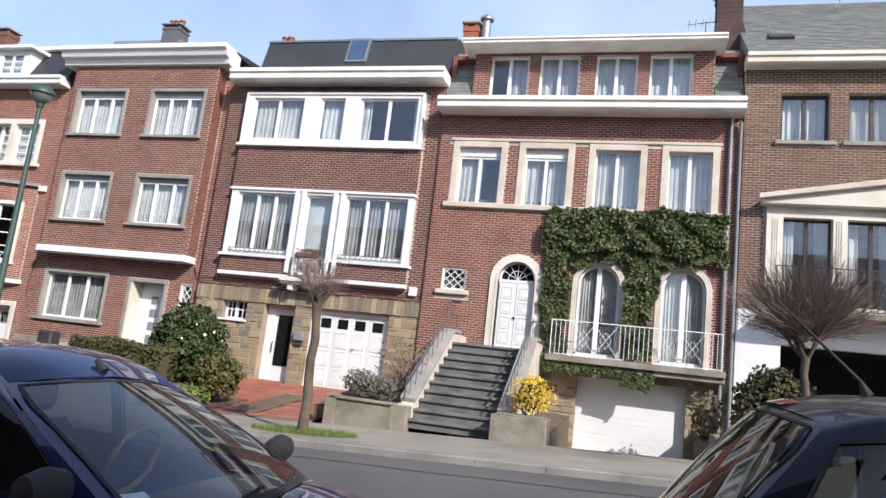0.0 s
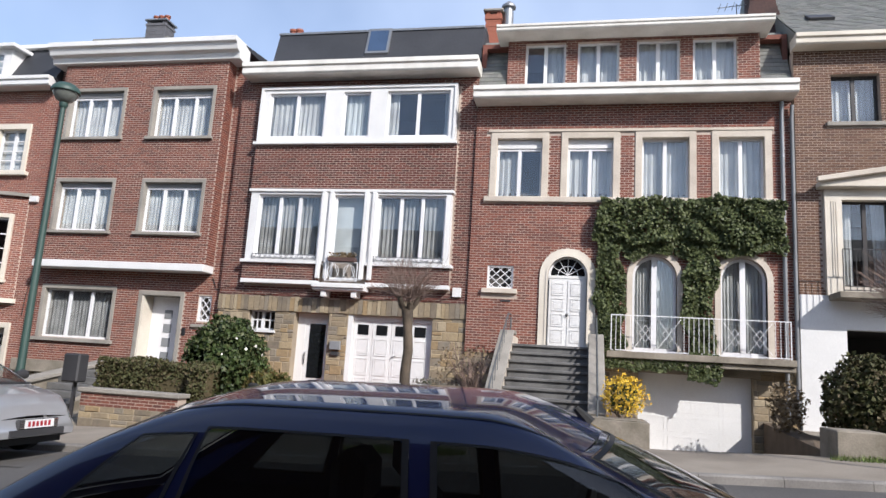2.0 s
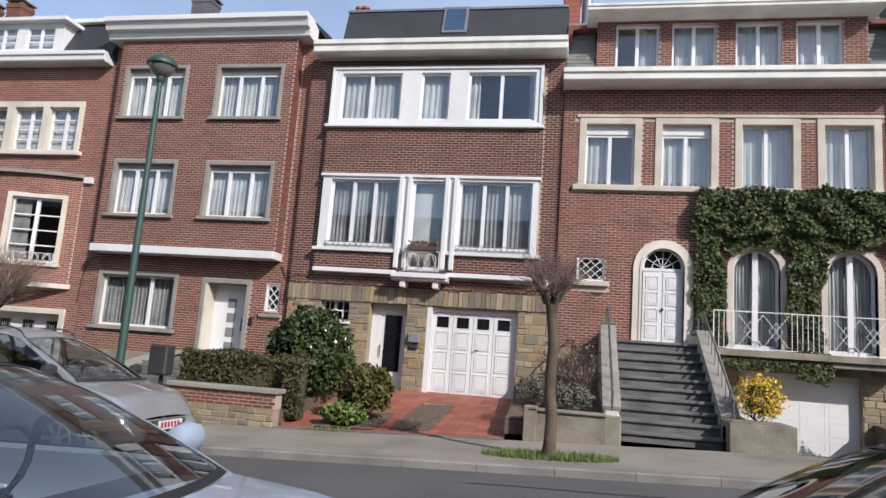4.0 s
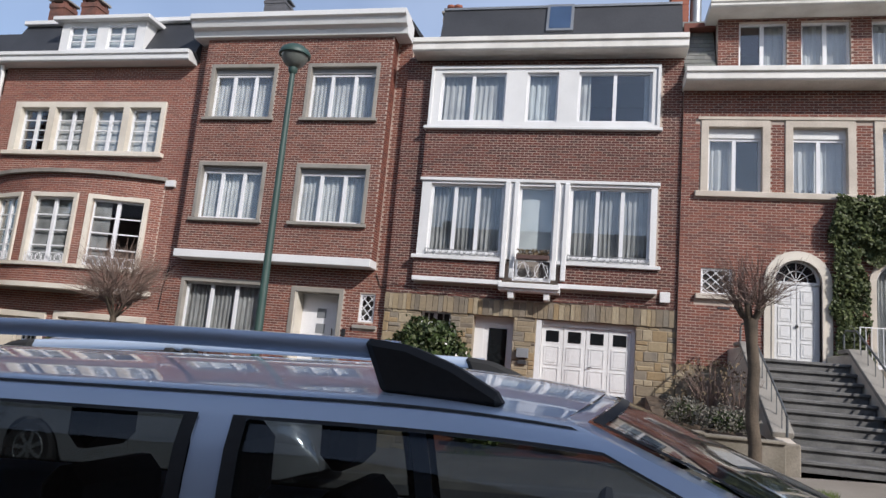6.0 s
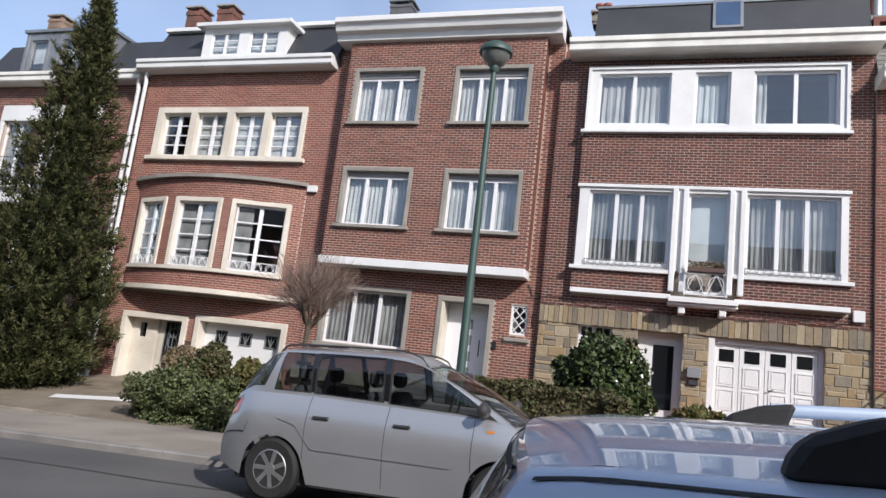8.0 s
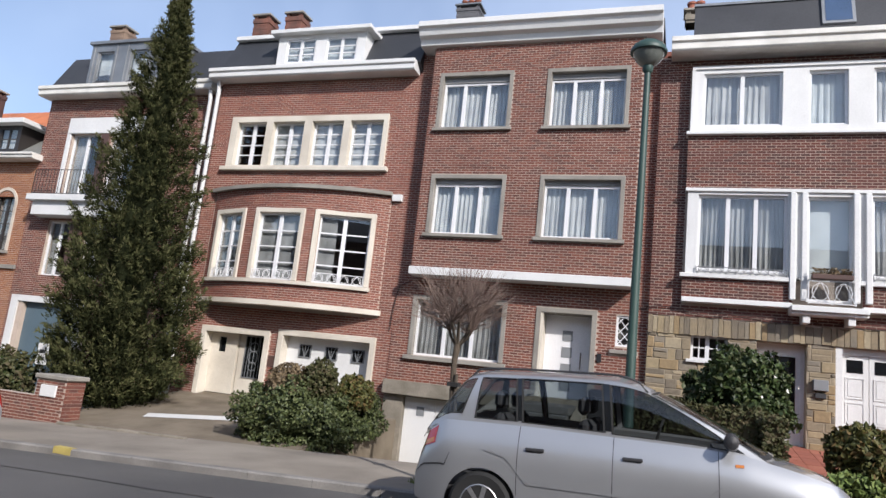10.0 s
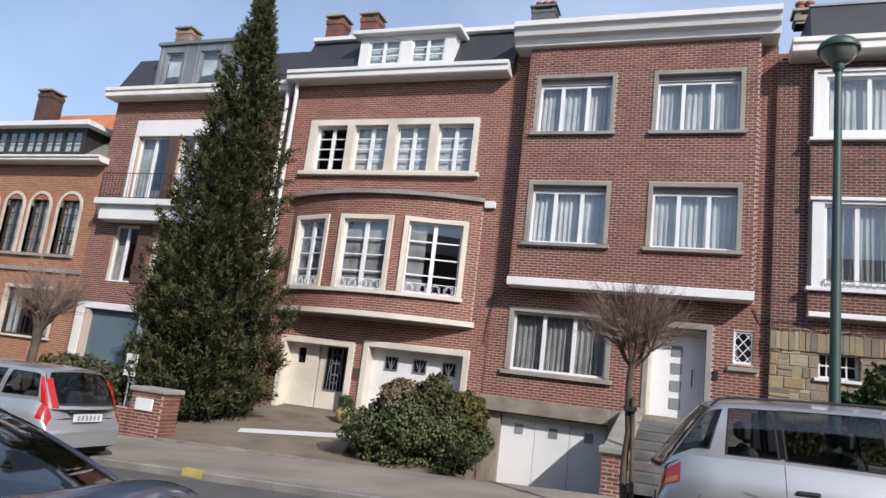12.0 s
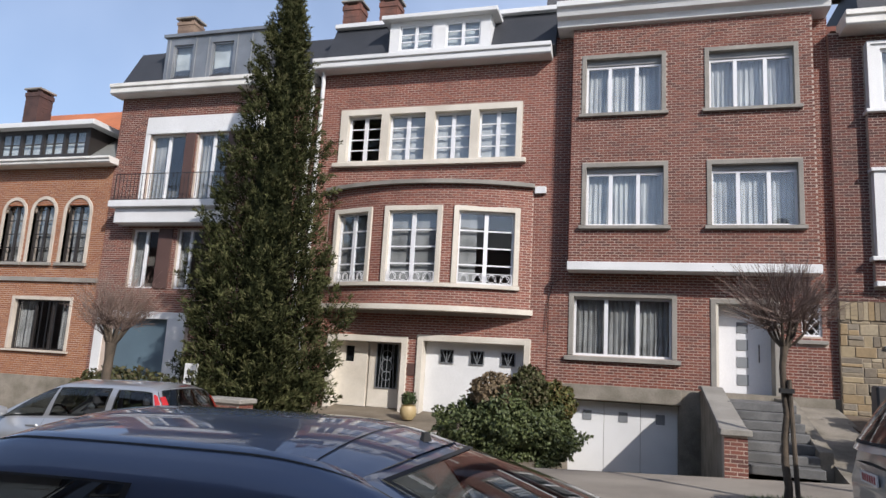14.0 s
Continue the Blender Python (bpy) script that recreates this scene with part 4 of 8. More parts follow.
# ---- the house with white framed bays ----------------------------------------
def house_bay():
    Y, B = 17.12, 16.95
    h = thing("house", (-8.7, Y, 0.6), "dark brown brick house with white window bays over stone base", "house", "row of town houses")
    brick_wall(h, -12.12, -5.34, 3.27, 9.4, Y, [(-11.4, -5.85, 4.2, 9.0)], BRICK_DARK, MORTAR_DARK, singles=290, cut=[(-11.45, -5.8, 3.5, 9.05)])
    brick_wall(h, -11.45, -5.8, 6.13, 7.44, B, [], BRICK_DARK, MORTAR, depth=0.16, singles=120, name="bay_wall")
    for a, b in ((-11.45, -9.27), (-7.98, -5.8)):
        brick_wall(h, a, b, 3.69, 4.12, B, [], BRICK_DARK, MORTAR_DARK, depth=0.16, singles=30, name="bay_wall")
        part("bay_sill", MB().box(a - 0.06, b + 0.06, B - 0.09, Y, 4.12, 4.21), WHITE, h, bevel=0.01)
        part("bay_slab", MB().box(a, b, B - 0.05, Y, 3.58, 3.69), WHITE, h, bevel=0.01)
    # upper white bay
    ub = [(-11.16, -9.52), (-9.0, -8.24), (-7.76, -6.05)]
    mb = MB()
    pierced(mb, -11.42, -5.86, 7.45, 9.04, B - 0.03, Y, [(a, b, 7.6, 8.87) for a, b in ub])
    part("upper_bay", mb, WHITE, h)
    bay = MB()
    bars(bay, -11.42, -5.86, 7.45, 9.04, B - 0.07, B - 0.028, 0.07)
    part("bay_moulding", bay, WHITE, h)
    part("bay_sill", MB().box(-11.5, -5.8, B - 0.12, Y, 7.38, 7.46), WHITE, h, bevel=0.01)
    window(h, *ub[0], 7.6, 8.87, B - 0.03, leaves=2, recess=0.07, seed=31, label="white two-leaf window with net curtain")
    window(h, *ub[1], 7.6, 8.87, B - 0.03, leaves=1, recess=0.07, seed=32, curtain=BLIND, label="narrow white window")
    window(h, *ub[2], 7.6, 8.87, B - 0.03, leaves=2, recess=0.07, seed=33, cover=((0, 0.17), (0.9, 1)), label="white window with drawn-back curtain")
    # lower white bay
    lb = [(-11.17, -9.38), (-7.8, -5.99)]
    mb = MB()
    pierced(mb, -11.4, -5.85, 4.21, 6.13, B - 0.03, Y, [(a, b, 4.3, 6.0) for a, b in lb] + [(-9.0, -8.15, 4.0, 5.99)])
    part("lower_bay", mb, WHITE, h)
    part("bay_head", MB().box(-11.46, -5.8, B - 0.08, Y, 6.06, 6.14), WHITE, h, bevel=0.01)
    for x in (-9.28, -9.06, -8.1, -7.88):
        part("pilaster", MB().box(x - 0.06, x + 0.06, B - 0.11, B - 0.025, 3.75, 6.06), WHITE, h, bevel=0.015)
    for i, (a, b) in enumerate(lb):
        window(h, a, b, 4.3, 6.0, B - 0.03, leaves=3, recess=0.09, seed=40 + i, curtain=CURTAIN_GREY, label="white three-leaf window with grey drapes", folds=9)
        flower_guard(h, a, b, 4.22, 0.14, B - 0.07, IRON_GREY, 6)
    window(h, -9.0, -8.15, 3.75, 5.99, B - 0.03, leaves=1, recess=0.09, seed=44, curtain=BLIND, label="white balcony door with pale blind", folds=0.5)
    part("balcony", MB().box(-9.32, -7.92, B - 0.32, Y, 3.5, 3.62).box(-9.32, -7.92, B - 0.26, Y, 3.44, 3.5).box(-9.1, -8.96, B - 0.2, Y, 3.27, 3.44).box(-8.28, -8.14, B - 0.2, Y, 3.27, 3.44), WHITE, h, "small white balcony on two brackets", bevel=0.012)
    flower_guard(h, -9.0, -8.15, 3.66, 0.5, B - 0.24, PVC, 2)
    part("flower_box", MB().box(-8.95, -8.2, B - 0.32, B - 0.14, 4.18, 4.28), BROWN, h, "brown flower box with dry plants", bevel=0.01)
    # stone base
    holes = [(-11.21, -10.46, 2.36, 2.9), (-9.9, -8.95, 0.6, 2.86), (-8.42, -6.2, 0.6, 2.86)]
    stone_wall(h, -12.12, -5.34, 0.1, 2.9, Y + 0.02, holes, 5)
    w = part("stone_course", MB().box(-12.12, -5.34, Y + 0.02, Y + 0.3, 2.9, 3.27), MORTAR, h)
    x = -12.12
    rnd = random.Random(8)
    while x < -5.36:
        s = min(rnd.uniform(0.09, 0.17), -5.34 - x)
        part("stone", MB().box(x + 0.005, x + s - 0.005, Y - rnd.uniform(0.01, 0.035), Y + 0.03, 2.87 + rnd.uniform(0, .02), 3.25 + rnd.uniform(-.02, .02)), STONE_TAN, w, fix=False)
        x += s
    window(h, -11.21, -10.46, 2.36, 2.9, Y + 0.02, leaves=2, recess=0.16, seed=50, curtain=None, rows=2, cols=2, label="small white leaded window", split=[0, 0.45, 1])
    part("sill", MB().box(-11.3, -10.4, Y - 0.06, Y + 0.2, 2.29, 2.36), WHITE, h, bevel=0.01)
    # entrance
    fr = MB().box(-9.9, -9.68, Y + 0.28, Y + 0.4, 0.6, 2.86).box(-9.02, -8.95, Y + 0.28, Y + 0.4, 0.6, 2.86).box(-9.68, -9.02, Y + 0.28, Y + 0.4, 2.7, 2.86)
    part("door_frame", fr, WHITE, h)
    d = part("front_door", MB().box(-9.68, -9.02, Y + 0.3, Y + 0.36, 0.7, 2.7), WHITE, h, "white front door with tall dark glass", bevel=0.006)
    part("pane", MB().box(-9.55, -9.12, Y + 0.285, Y + 0.302, 1.2, 2.6), DARKPANE, d)
    part("door_handle", MB().tube([(-9.63, Y + 0.27, 1.55), (-9.63, Y + 0.24, 1.6), (-9.63, Y + 0.24, 1.8), (-9.63, Y + 0.27, 1.85)], [0.014] * 4, 6), IRON, d)
    part("letter_box", MB().box(-8.84, -8.56, Y - 0.09, Y + 0.02, 1.95, 2.17), IRON_GREY, h, "grey metal letter box", bevel=0.01)
    part("letter_box", MB().box(-8.8, -8.6, Y - 0.06, Y + 0.02, 1.8, 1.9), DARK_GREY, h, bevel=0.008)
    # garage doors
    gf = MB().box(-8.42, -8.3, Y + 0.02, Y + 0.3, 0.6, 2.86).box(-6.28, -6.2, Y + 0.14, Y + 0.3, 0.6, 2.86).box(-8.3, -6.28, Y + 0.14, Y + 0.3, 2.74, 2.86)
    part("garage_frame", gf, WHITE, h)
    for i in range(4):
        a = -8.3 + i * 0.505
        leaf = panel_leaf(h, a + 0.004, a + 0.5, 0.75, 2.74, Y + 0.18, 3, WHITE, "garage_leaf", light=0.26, label="white panelled garage leaf with small dark pane")
        if i == 2:
            part("door_handle", MB().bar((a + 0.06, Y + 0.13, 1.85), (a + 0.16, Y + 0.13, 1.88), 0.014), IRON, leaf)
    part("alarm_box", MB().box(-5.72, -5.5, Y - 0.08, Y, 3.42, 3.66), WHITE, h, "small white alarm box", bevel=0.01)
    cable = [(-12.1 + 6.75 * k / 30, Y - 0.04, 3.3 + 0.05 * math.sin(k * 0.9) - 0.0006 * (k - 15) ** 2 * (-1)) for k in range(31)]
    part("cable", MB().tube(cable, [0.008] * 31, 4), RUBBER, h, "black cable along the front")
    # roof
    eave(h, -11.9, -5.3, 16.5, Y + 0.2, 9.3, 9.64)
    part("roof", MB().side([(Y + 0.1, 9.6), (Y + 0.5, 10.98), (Y + 8, 11.3), (Y + 8, 9.6)], -11.42, -5.36), SLATE_DARK, h)
    part("skylight", MB().side([(Y + 0.22, 10.2), (Y + 0.46, 11.05), (Y + 0.56, 11.05), (Y + 0.34, 10.15)], -8.68, -8.0), ZINC, h, "roof window in a zinc frame")
    part("skylight_pane", MB().side([(Y + 0.232, 10.27), (Y + 0.428, 10.97), (Y + 0.45, 10.95), (Y + 0.26, 10.25)], -8.61, -8.07), MIRRORGLASS, h, "roof window glass coloured as reflected sky")
    part("roof_edge", MB().box(-11.44, -5.36, Y + 0.46, Y + 0.62, 10.97, 11.03), ZINC, h)
    for x in (-10.6, -9.6, -6.8, -5.9):
        part("roof_light", MB().box(x, x + 0.55, Y + 0.8, Y + 1.3, 11.0, 11.13), DARK_GREY, h, bevel=0.01)
    shell(h, -12.12, -5.34, Y + 0.3, Y + 9, -0.4, 9.6, BRICK_BROWN)
    return h


# blue of the mirrored sky is put into the glass colour
MIRRORGLASS = material("roof glass coloured like sky", (0.10, 0.16, 0.26), 0.05, bump=0.0, coat=1.0, metal=0.6)


# ---- the house with grey stone windows ---------------------------------------
def house_grey():
    Y, B = 17.28, 16.87
    h = thing("house", (-15.2, Y, 0), "red brown brick house with projecting upper floors and grey stone windows", "house", "row of town houses")
    ups = [(-17.50, -15.74, 7.64, 9.04), (-14.69, -12.89, 7.64, 9.04), (-17.45, -15.69, 4.88, 6.29), (-14.66, -12.87, 4.88, 6.29)]
    brick_wall(h, -17.82, -12.5, 4.0, 9.9, B, ups, BRICK_BROWN, singles=290, depth=0.41, cut=[(a - 0.1, b + 0.1, c - 0.1, d + 0.1) for a, b, c, d in ups], name="upper_wall")
    # side faces of the projecting block
    for x, s in ((-12.5, 1), (-17.82, -1)):
        mb = MB()
        z, row = 4.006, 0
        while z < 9.85:
            for a, b in (((B, B + 0.2), (B + 0.212, Y)) if row % 2 else ((B, B + 0.1), (B + 0.112, B + 0.31), (B + 0.322, Y))):
                mb.box(x, x + s * 0.009, a, b, z, z + BRICK_H)
            z += BRICK_H + JOINT
            row += 1
        tagged(part("side_brickwork", mb, BRICK_RED, h, fix=False), kind="stuff")
    for i, (a, b, c, d) in enumerate(ups):
        surround(h, a, b, c, d, B, 0.1, STONE_GREY, sill_h=0.1, over=0.05)
        window(h, a, b, c, d, B, leaves=3, recess=0.13, shutter=0.16 if i < 2 else 0.12, shutter_mat=SHUTTER_GREY, seed=60 + i, split=[0, 0.31, 0.69, 1], folds=8,
               label="white three-leaf window with net curtains in grey stone")
    part("floor_band", MB().box(-17.84, -12.48, B - 0.12, Y, 3.8, 4.0), WHITE, h, "white rendered band under the projecting floors", bevel=0.012)
    gh = [(-17.71, -15.49, 1.86, 3.24), (-14.56, -13.36, 1.0, 3.16), (-12.82, -12.42, 2.5, 3.2)]
    brick_wall(h, -18.3, -12.1, 1.2, 9.9, Y, gh + [(-17.6, -12.7, 4.4, 9.8)], BRICK_RED, singles=290,
               cut=[(-17.82, -15.38, 1.74, 3.35), (-14.68, -13.24, 1.0, 3.28), (-17.85, -12.47, 3.79, 9.95), (-12.95, -12.3, 2.3, 2.42)])
    surround(h, -17.71, -15.49, 1.86, 3.24, Y, 0.11, STONE_GREY, sill_h=0.12)
    window(h, -17.71, -15.49, 1.86, 3.24, Y, leaves=3, recess=0.12, seed=70, folds=8, curtain=CURTAIN_GREY, split=[0, 0.33, 0.67, 1], label="wide white three-leaf window with grey drapes")
    # recessed entrance
    surround(h, -14.56, -13.36, 1.08, 3.16, Y, 0.11, STONE_GREY, sill=False, depth=0.5)
    part("porch_side", MB().box(-14.553, -14.5, Y, Y + 0.55, 1.08, 3.15), CREAM, h)
    d = part("front_door", MB().box(-14.5, -13.36, Y + 0.45, Y + 0.52, 1.08, 3.16), PVC, h, "white front door with four square panes", bevel=0.006)
    for k in range(4):
        part("pane", MB().box(-14.08, -13.84, Y + 0.435, Y + 0.452, 1.38 + k * 0.39, 1.62 + k * 0.39), IRON_GREY, d, "grey square door pane")
    part("door_handle", MB().bar((-13.62, Y + 0.4, 1.9), (-13.62, Y + 0.4, 2.3), 0.016), CHROME, d)
    lattice_window(h, -12.82, -12.42, 2.5, 3.2, Y, 2, 3)
    part("sill", MB().box(-12.93, -12.32, Y - 0.08, Y + 0.1, 2.33, 2.42), STONE_GREY, h, bevel=0.01)
    part("door_bell", MB().box(-13.2, -13.1, Y - 0.04, Y, 2.1, 2.3), IRON, h, bevel=0.008)
    # plinth and sunken garage
    mb = MB()
    pierced(mb, -18.3, -12.1, -1.2, 1.2, Y - 0.04, Y + 0.3, [(-17.78, -15.36, -1.3, 0.83)])
    part("plinth", mb, CONCRETE, h, "grey rendered plinth")
    part("plinth_hood", MB().box(-18.3, -15.3, Y - 0.22, Y - 0.04, 0.86, 1.2), CONCRETE, h, bevel=0.012)
    for i in range(3):
        a = -17.78 + i * 0.807
        leaf = part("garage_leaf", MB().box(a + 0.004, a + 0.803, Y + 0.12, Y + 0.17, -0.8, 0.83), WHITE, h, "white garage leaf with one small square pane", bevel=0.005)
        part("pane", MB().box(a + 0.33, a + 0.53, Y + 0.105, Y + 0.122, 0.4, 0.62), IRON_GREY, leaf)
    run = [(-12.45 + 0.33 * k / 10, Y - 0.03, 3.72 - 0.35 * math.sin(k * 0.25)) for k in range(11)]
    part("cable", MB().tube(run, [0.01] * 11, 4), RUBBER, h, "black cable at the party wall")
    part("cable", MB().tube([(-18.36, Y - 0.03, 2.4), (-18.33, Y - 0.03, 3.0), (-18.22, Y - 0.03, 3.55), (-17.9, Y - 0.03, 3.7)], [0.01] * 4, 4), RUBBER, h, "black cable under the floor band")
    # cornice
    part("cornice", MB().side([(Y, 9.86), (Y, 10.42), (16.42, 10.42), (16.42, 10.28), (16.5, 10.24), (16.56, 10.08), (16.7, 10.04), (16.74, 9.88), (16.82, 9.86)], -18.22, -12.12), WHITE, h, "white stepped cornice", bevel=0.006)
    part("roof", MB().side([(Y - 0.3, 10.38), (Y + 2.5, 10.7), (Y + 8, 10.7), (Y + 8, 10.3), (Y, 10.3)], -18.25, -12.1), SLATE_DARK, h)
    shell(h, -18.3, -12.1, Y + 0.3, Y + 9, -1.2, 9.9, BRICK_BROWN)
    return h


# ---- the house with the curved bay -------------------------------------------
BOW_R, BOW_C, BOW_X = 6.4, 16.65 + 6.4, -21.5


def bow(x, r=0.0):
    return BOW_C - math.sqrt(max(0.01, (BOW_R + r) ** 2 - (x - BOW_X) ** 2))


def bow_band(x0, x1, z0, z1, out, inn, n=28):
    xs = [x0 + (x1 - x0) * i / n for i in range(n + 1)]
    v = [(x, bow(x) - o, z) for x in xs for o, z in ((out, z0), (out, z1), (inn, z1), (inn, z0))]
    f = [(4 * i + j, 4 * i + 4 + j, 4 * i + 4 + (j + 1) % 4, 4 * i + (j + 1) % 4) for i in range(n) for j in range(4)]
    return MB().add(v, f + [(0, 1, 2, 3), (4 * n + 3, 4 * n + 2, 4 * n + 1, 4 * n)])


def house_bow():
    Y = 17.3
    h = thing("house", (-21.5, Y, 0), "red brick town house with curved first-floor bay and cream windows", "house", "row of town houses")
    ups = [(-23.94, -22.95, 6.75, 8.06), (-22.74, -21.7, 6.75, 8.06), (-21.46, -20.46, 6.75, 8.06), (-20.26, -19.25, 6.75, 8.06)]
    ground = [(-23.85, -21.94, 0.2, 1.98), (-21.4, -18.85, 0.2, 2.05)]
    brick_wall(h, -24.75, -18.3, -0.5, 9.4, Y, ups + [(-24.0, -18.95, 3.3, 5.5)] + ground, BRICK_PINK, singles=290,
               cut=[(-24.16, -19.1, 6.58, 8.22), (-24.3, -18.75, 2.7, 6.02), (-24.0, -21.8, -0.5, 2.1), (-21.55, -18.7, -0.5, 2.18)])
    mb = MB()
    pierced(mb, -24.15, -19.12, 6.7, 8.22, Y - 0.05, Y + 0.12, [(a + 0.006, b - 0.006, c, d - 0.006) for a, b, c, d in ups])
    part("window_band", mb, CREAM, h, "cream stone band round four windows")
    part("sill", MB().box(-24.28, -18.98, Y - 0.14, Y + 0.05, 6.58, 6.7), CREAM, h, bevel=0.01)
    for i, (a, b, c, d) in enumerate(ups):
        window(h, a, b, c, d, Y, leaves=2, recess=0.12, rows=4, folds=4.0, seed=80 + i, curtain=None if i == 0 else CURTAIN, mull=0.1, label="white two-leaf window with glazing bars")
    # the curved bay
    bw = [(-23.9, -22.92), (-22.32, -21.02), (-20.5, -19.16)]
    z0, z1 = 3.42, 5.24
    xs = sorted({-24.25, -18.75, *[e for w in bw for e in w], *[-24.25 + 5.5 * k / 24 for k in range(25)]})
    mb = MB()
    for a, b in zip(xs, xs[1:]):
        m = (a + b) / 2
        for lo, hi in ((2.86, z0), (z0, z1), (z1, 5.9)):
            if lo == z0 and any(p < m < q for p, q in bw):
                continue
            v = [(x, bow(x) + o, z) for x in (a, b) for o in (0, 0.2) for z in (lo, hi)]
            mb.add(v, [(0, 1, 3, 2), (4, 6, 7, 5), (0, 4, 5, 1), (2, 3, 7, 6), (0, 2, 6, 4), (1, 5, 7, 3)])
    wall = part("bay_wall", mb, MORTAR, h)
    lay(wall, -24.25, -18.75, 2.87, 5.9, 0, [(a - 0.13, b + 0.13, z0 - 0.1, z1 + 0.13) for a, b in bw], BRICK_PINK, bend=bow, singles=0)
    part("bay_cornice", bow_band(-24.4, -18.72, 5.9, 6.0, 0.14, -0.3), STONE_GREY, h, "weathered stone ledge along the curved bay")
    part("bay_foot", bow_band(-24.4, -18.68, 2.74, 2.87, 0.07, -0.35), CREAM, h, "cream band under the curved bay")
    part("bay_sill", bow_band(-24.1, -19.0, z0 - 0.1, z0 - 0.01, 0.1, 0.0), CREAM, h)
    part("bay_floor", bow_band(-24.25, -18.75, 2.8, 2.85, -0.02, -0.9), CONCRETE, h)
    for i, (a, b) in enumerate(bw):
        ya, yb = bow(a), bow(b)
        L = math.hypot(b - a, yb - ya)
        turn = Matrix.Translation((a, ya, 0)) @ Matrix.Rotation(math.atan2(yb - ya, b - a), 4, "Z")
        before = set(scene.objects)
        surround(h, 0.0, L, z0, z1, 0, 0.12, CREAM, sill=False, proud=0.04)
        # last window: the grey drape stands in for sky reflected in its leaf
        window(h, 0.0, L, z0, z1, 0, leaves=2, recess=0.08, rows=4, curtain=CURTAIN_GREY, cover=((0, 1),) if i < 2 else ((0.0, 0.34),), folds=4.0, seed=90 + i, mull=0.1, bar=0.035,
               label="white two-leaf window standing open" if i == 2 else "white two-leaf window with glazing bars")
        flower_guard(h, 0.03, L - 0.03, z0, 0.26, -0.02, PVC, 4)
        for ob in set(scene.objects) - before:
            if ob.parent is h:
                ob.matrix_basis = turn
    part("sensor_box", MB().box(-18.72, -18.44, Y - 0.1, Y, 5.76, 5.94), WHITE, h, "small white box on the front", bevel=0.01)
    # ground floor: entrance with ironwork, garage
    yd = Y + 0.32
    mb = MB()
    bars(mb, -24.0, -21.8, 0.0, 2.1, Y - 0.06, Y + 0.3, 0.16)
    part("entrance_surround", mb, CREAM, h, bevel=0.01)
    mb = MB()
    pierced(mb, -23.87, -22.98, 0.3, 1.97, yd - 0.06, yd + 0.1, [(-23.6, -23.35, 1.42, 1.82)])
    part("entrance_panel", mb, CREAM, h, "cream wall panel beside the door")
    part("panel_grille", MB().box(-23.6, -23.35, yd, yd + 0.02, 1.42, 1.82), DARKPANE, h)
    d = part("front_door", MB().box(-22.94, -21.95, yd, yd + 0.06, 0.3, 1.97), CREAM, h, "cream front door with tall wrought-iron grille", bevel=0.006)
    part("pane", MB().box(-22.74, -22.14, yd - 0.012, yd + 0.002, 0.78, 1.92), DARKPANE, d)
    g = MB()
    bars(g, -22.74, -22.14, 0.78, 1.92, yd - 0.03, yd - 0.014, 0.02)
    for k in range(1, 6):
        x = -22.74 + 0.1 * k
        g.bar((x, yd - 0.025, 0.78), (x + 0.04 * math.sin(k * 2.1), yd - 0.025, 1.92), 0.008)
    for zc, rr in ((1.1, 0.12), (1.35, 0.16), (1.62, 0.13)):
        ring = [(-22.44 + rr * math.cos(t * math.pi / 6), yd - 0.03, zc + rr * math.sin(t * math.pi / 6)) for t in range(13)]
        for p, q in zip(ring, ring[1:]):
            g.bar(p, q, 0.009)
    part("door_grille", g, IRON_GREY, d)
    part("name_plate", MB().box(-21.78, -21.5, Y - 0.02, Y + 0.005, 1.15, 1.45), BROWN, h, bevel=0.004)
    mb = MB()
    bars(mb, -21.55, -18.7, -0.3, 2.18, Y - 0.06, Y + 0.27, 0.16)
    part("garage_surround", mb, CREAM, h, bevel=0.012)
    gd = part("garage_door", MB().box(-21.4, -18.85, yd - 0.05, yd + 0.02, 0.0, 2.05), WHITE, h, "white garage door with three small grilled panes", bevel=0.006)
    for k in range(3):
        x = -21.02 + k * 0.78
        part("pane", MB().box(x, x + 0.36, yd - 0.065, yd - 0.048, 1.5, 1.84), DARKPANE, gd)
        g = MB()
        bars(g, x, x + 0.36, 1.5, 1.84, yd - 0.085, yd - 0.066, 0.022)
        for t in (-1, 0, 1):
            g.bar((x + 0.18, yd - 0.075, 1.5), (x + 0.18 + t * 0.12, yd - 0.075, 1.84), 0.01)
        part("pane_grille", g, IRON_GREY, gd)
    # cornice, mansard and dormer
    eave(h, -24.95, -18.38, 16.8, Y + 0.1, 9.3, 9.6, mat=WHITE)
    r = part("roof", MB().side([(Y - 0.3, 9.58), (Y + 0.35, 10.85), (Y + 1.6, 11.1), (Y + 8, 11.1), (Y + 8, 9.4), (Y, 9.4)], -24.7, -18.3), SLATE_DARK, h)
    part("ridge_edge", MB().box(-24.7, -18.3, Y + 0.18, Y + 0.5, 10.82, 10.95), WHITE, h, bevel=0.01)
    dm = [(-22.5, -21.55), (-21.2, -20.25)]
    mb = MB()
    pierced(mb, -22.78, -19.98, 9.6, 10.56, Y - 0.32, Y - 0.2, [(a, b, 9.72, 10.44) for a, b in dm])
    mb.box(-22.78, -22.68, Y - 0.2, Y + 0.5, 9.6, 10.56).box(-20.08, -19.98, Y - 0.2, Y + 0.5, 9.6, 10.56)
    part("dormer", mb, WHITE, h, "white dormer with two small-paned windows")
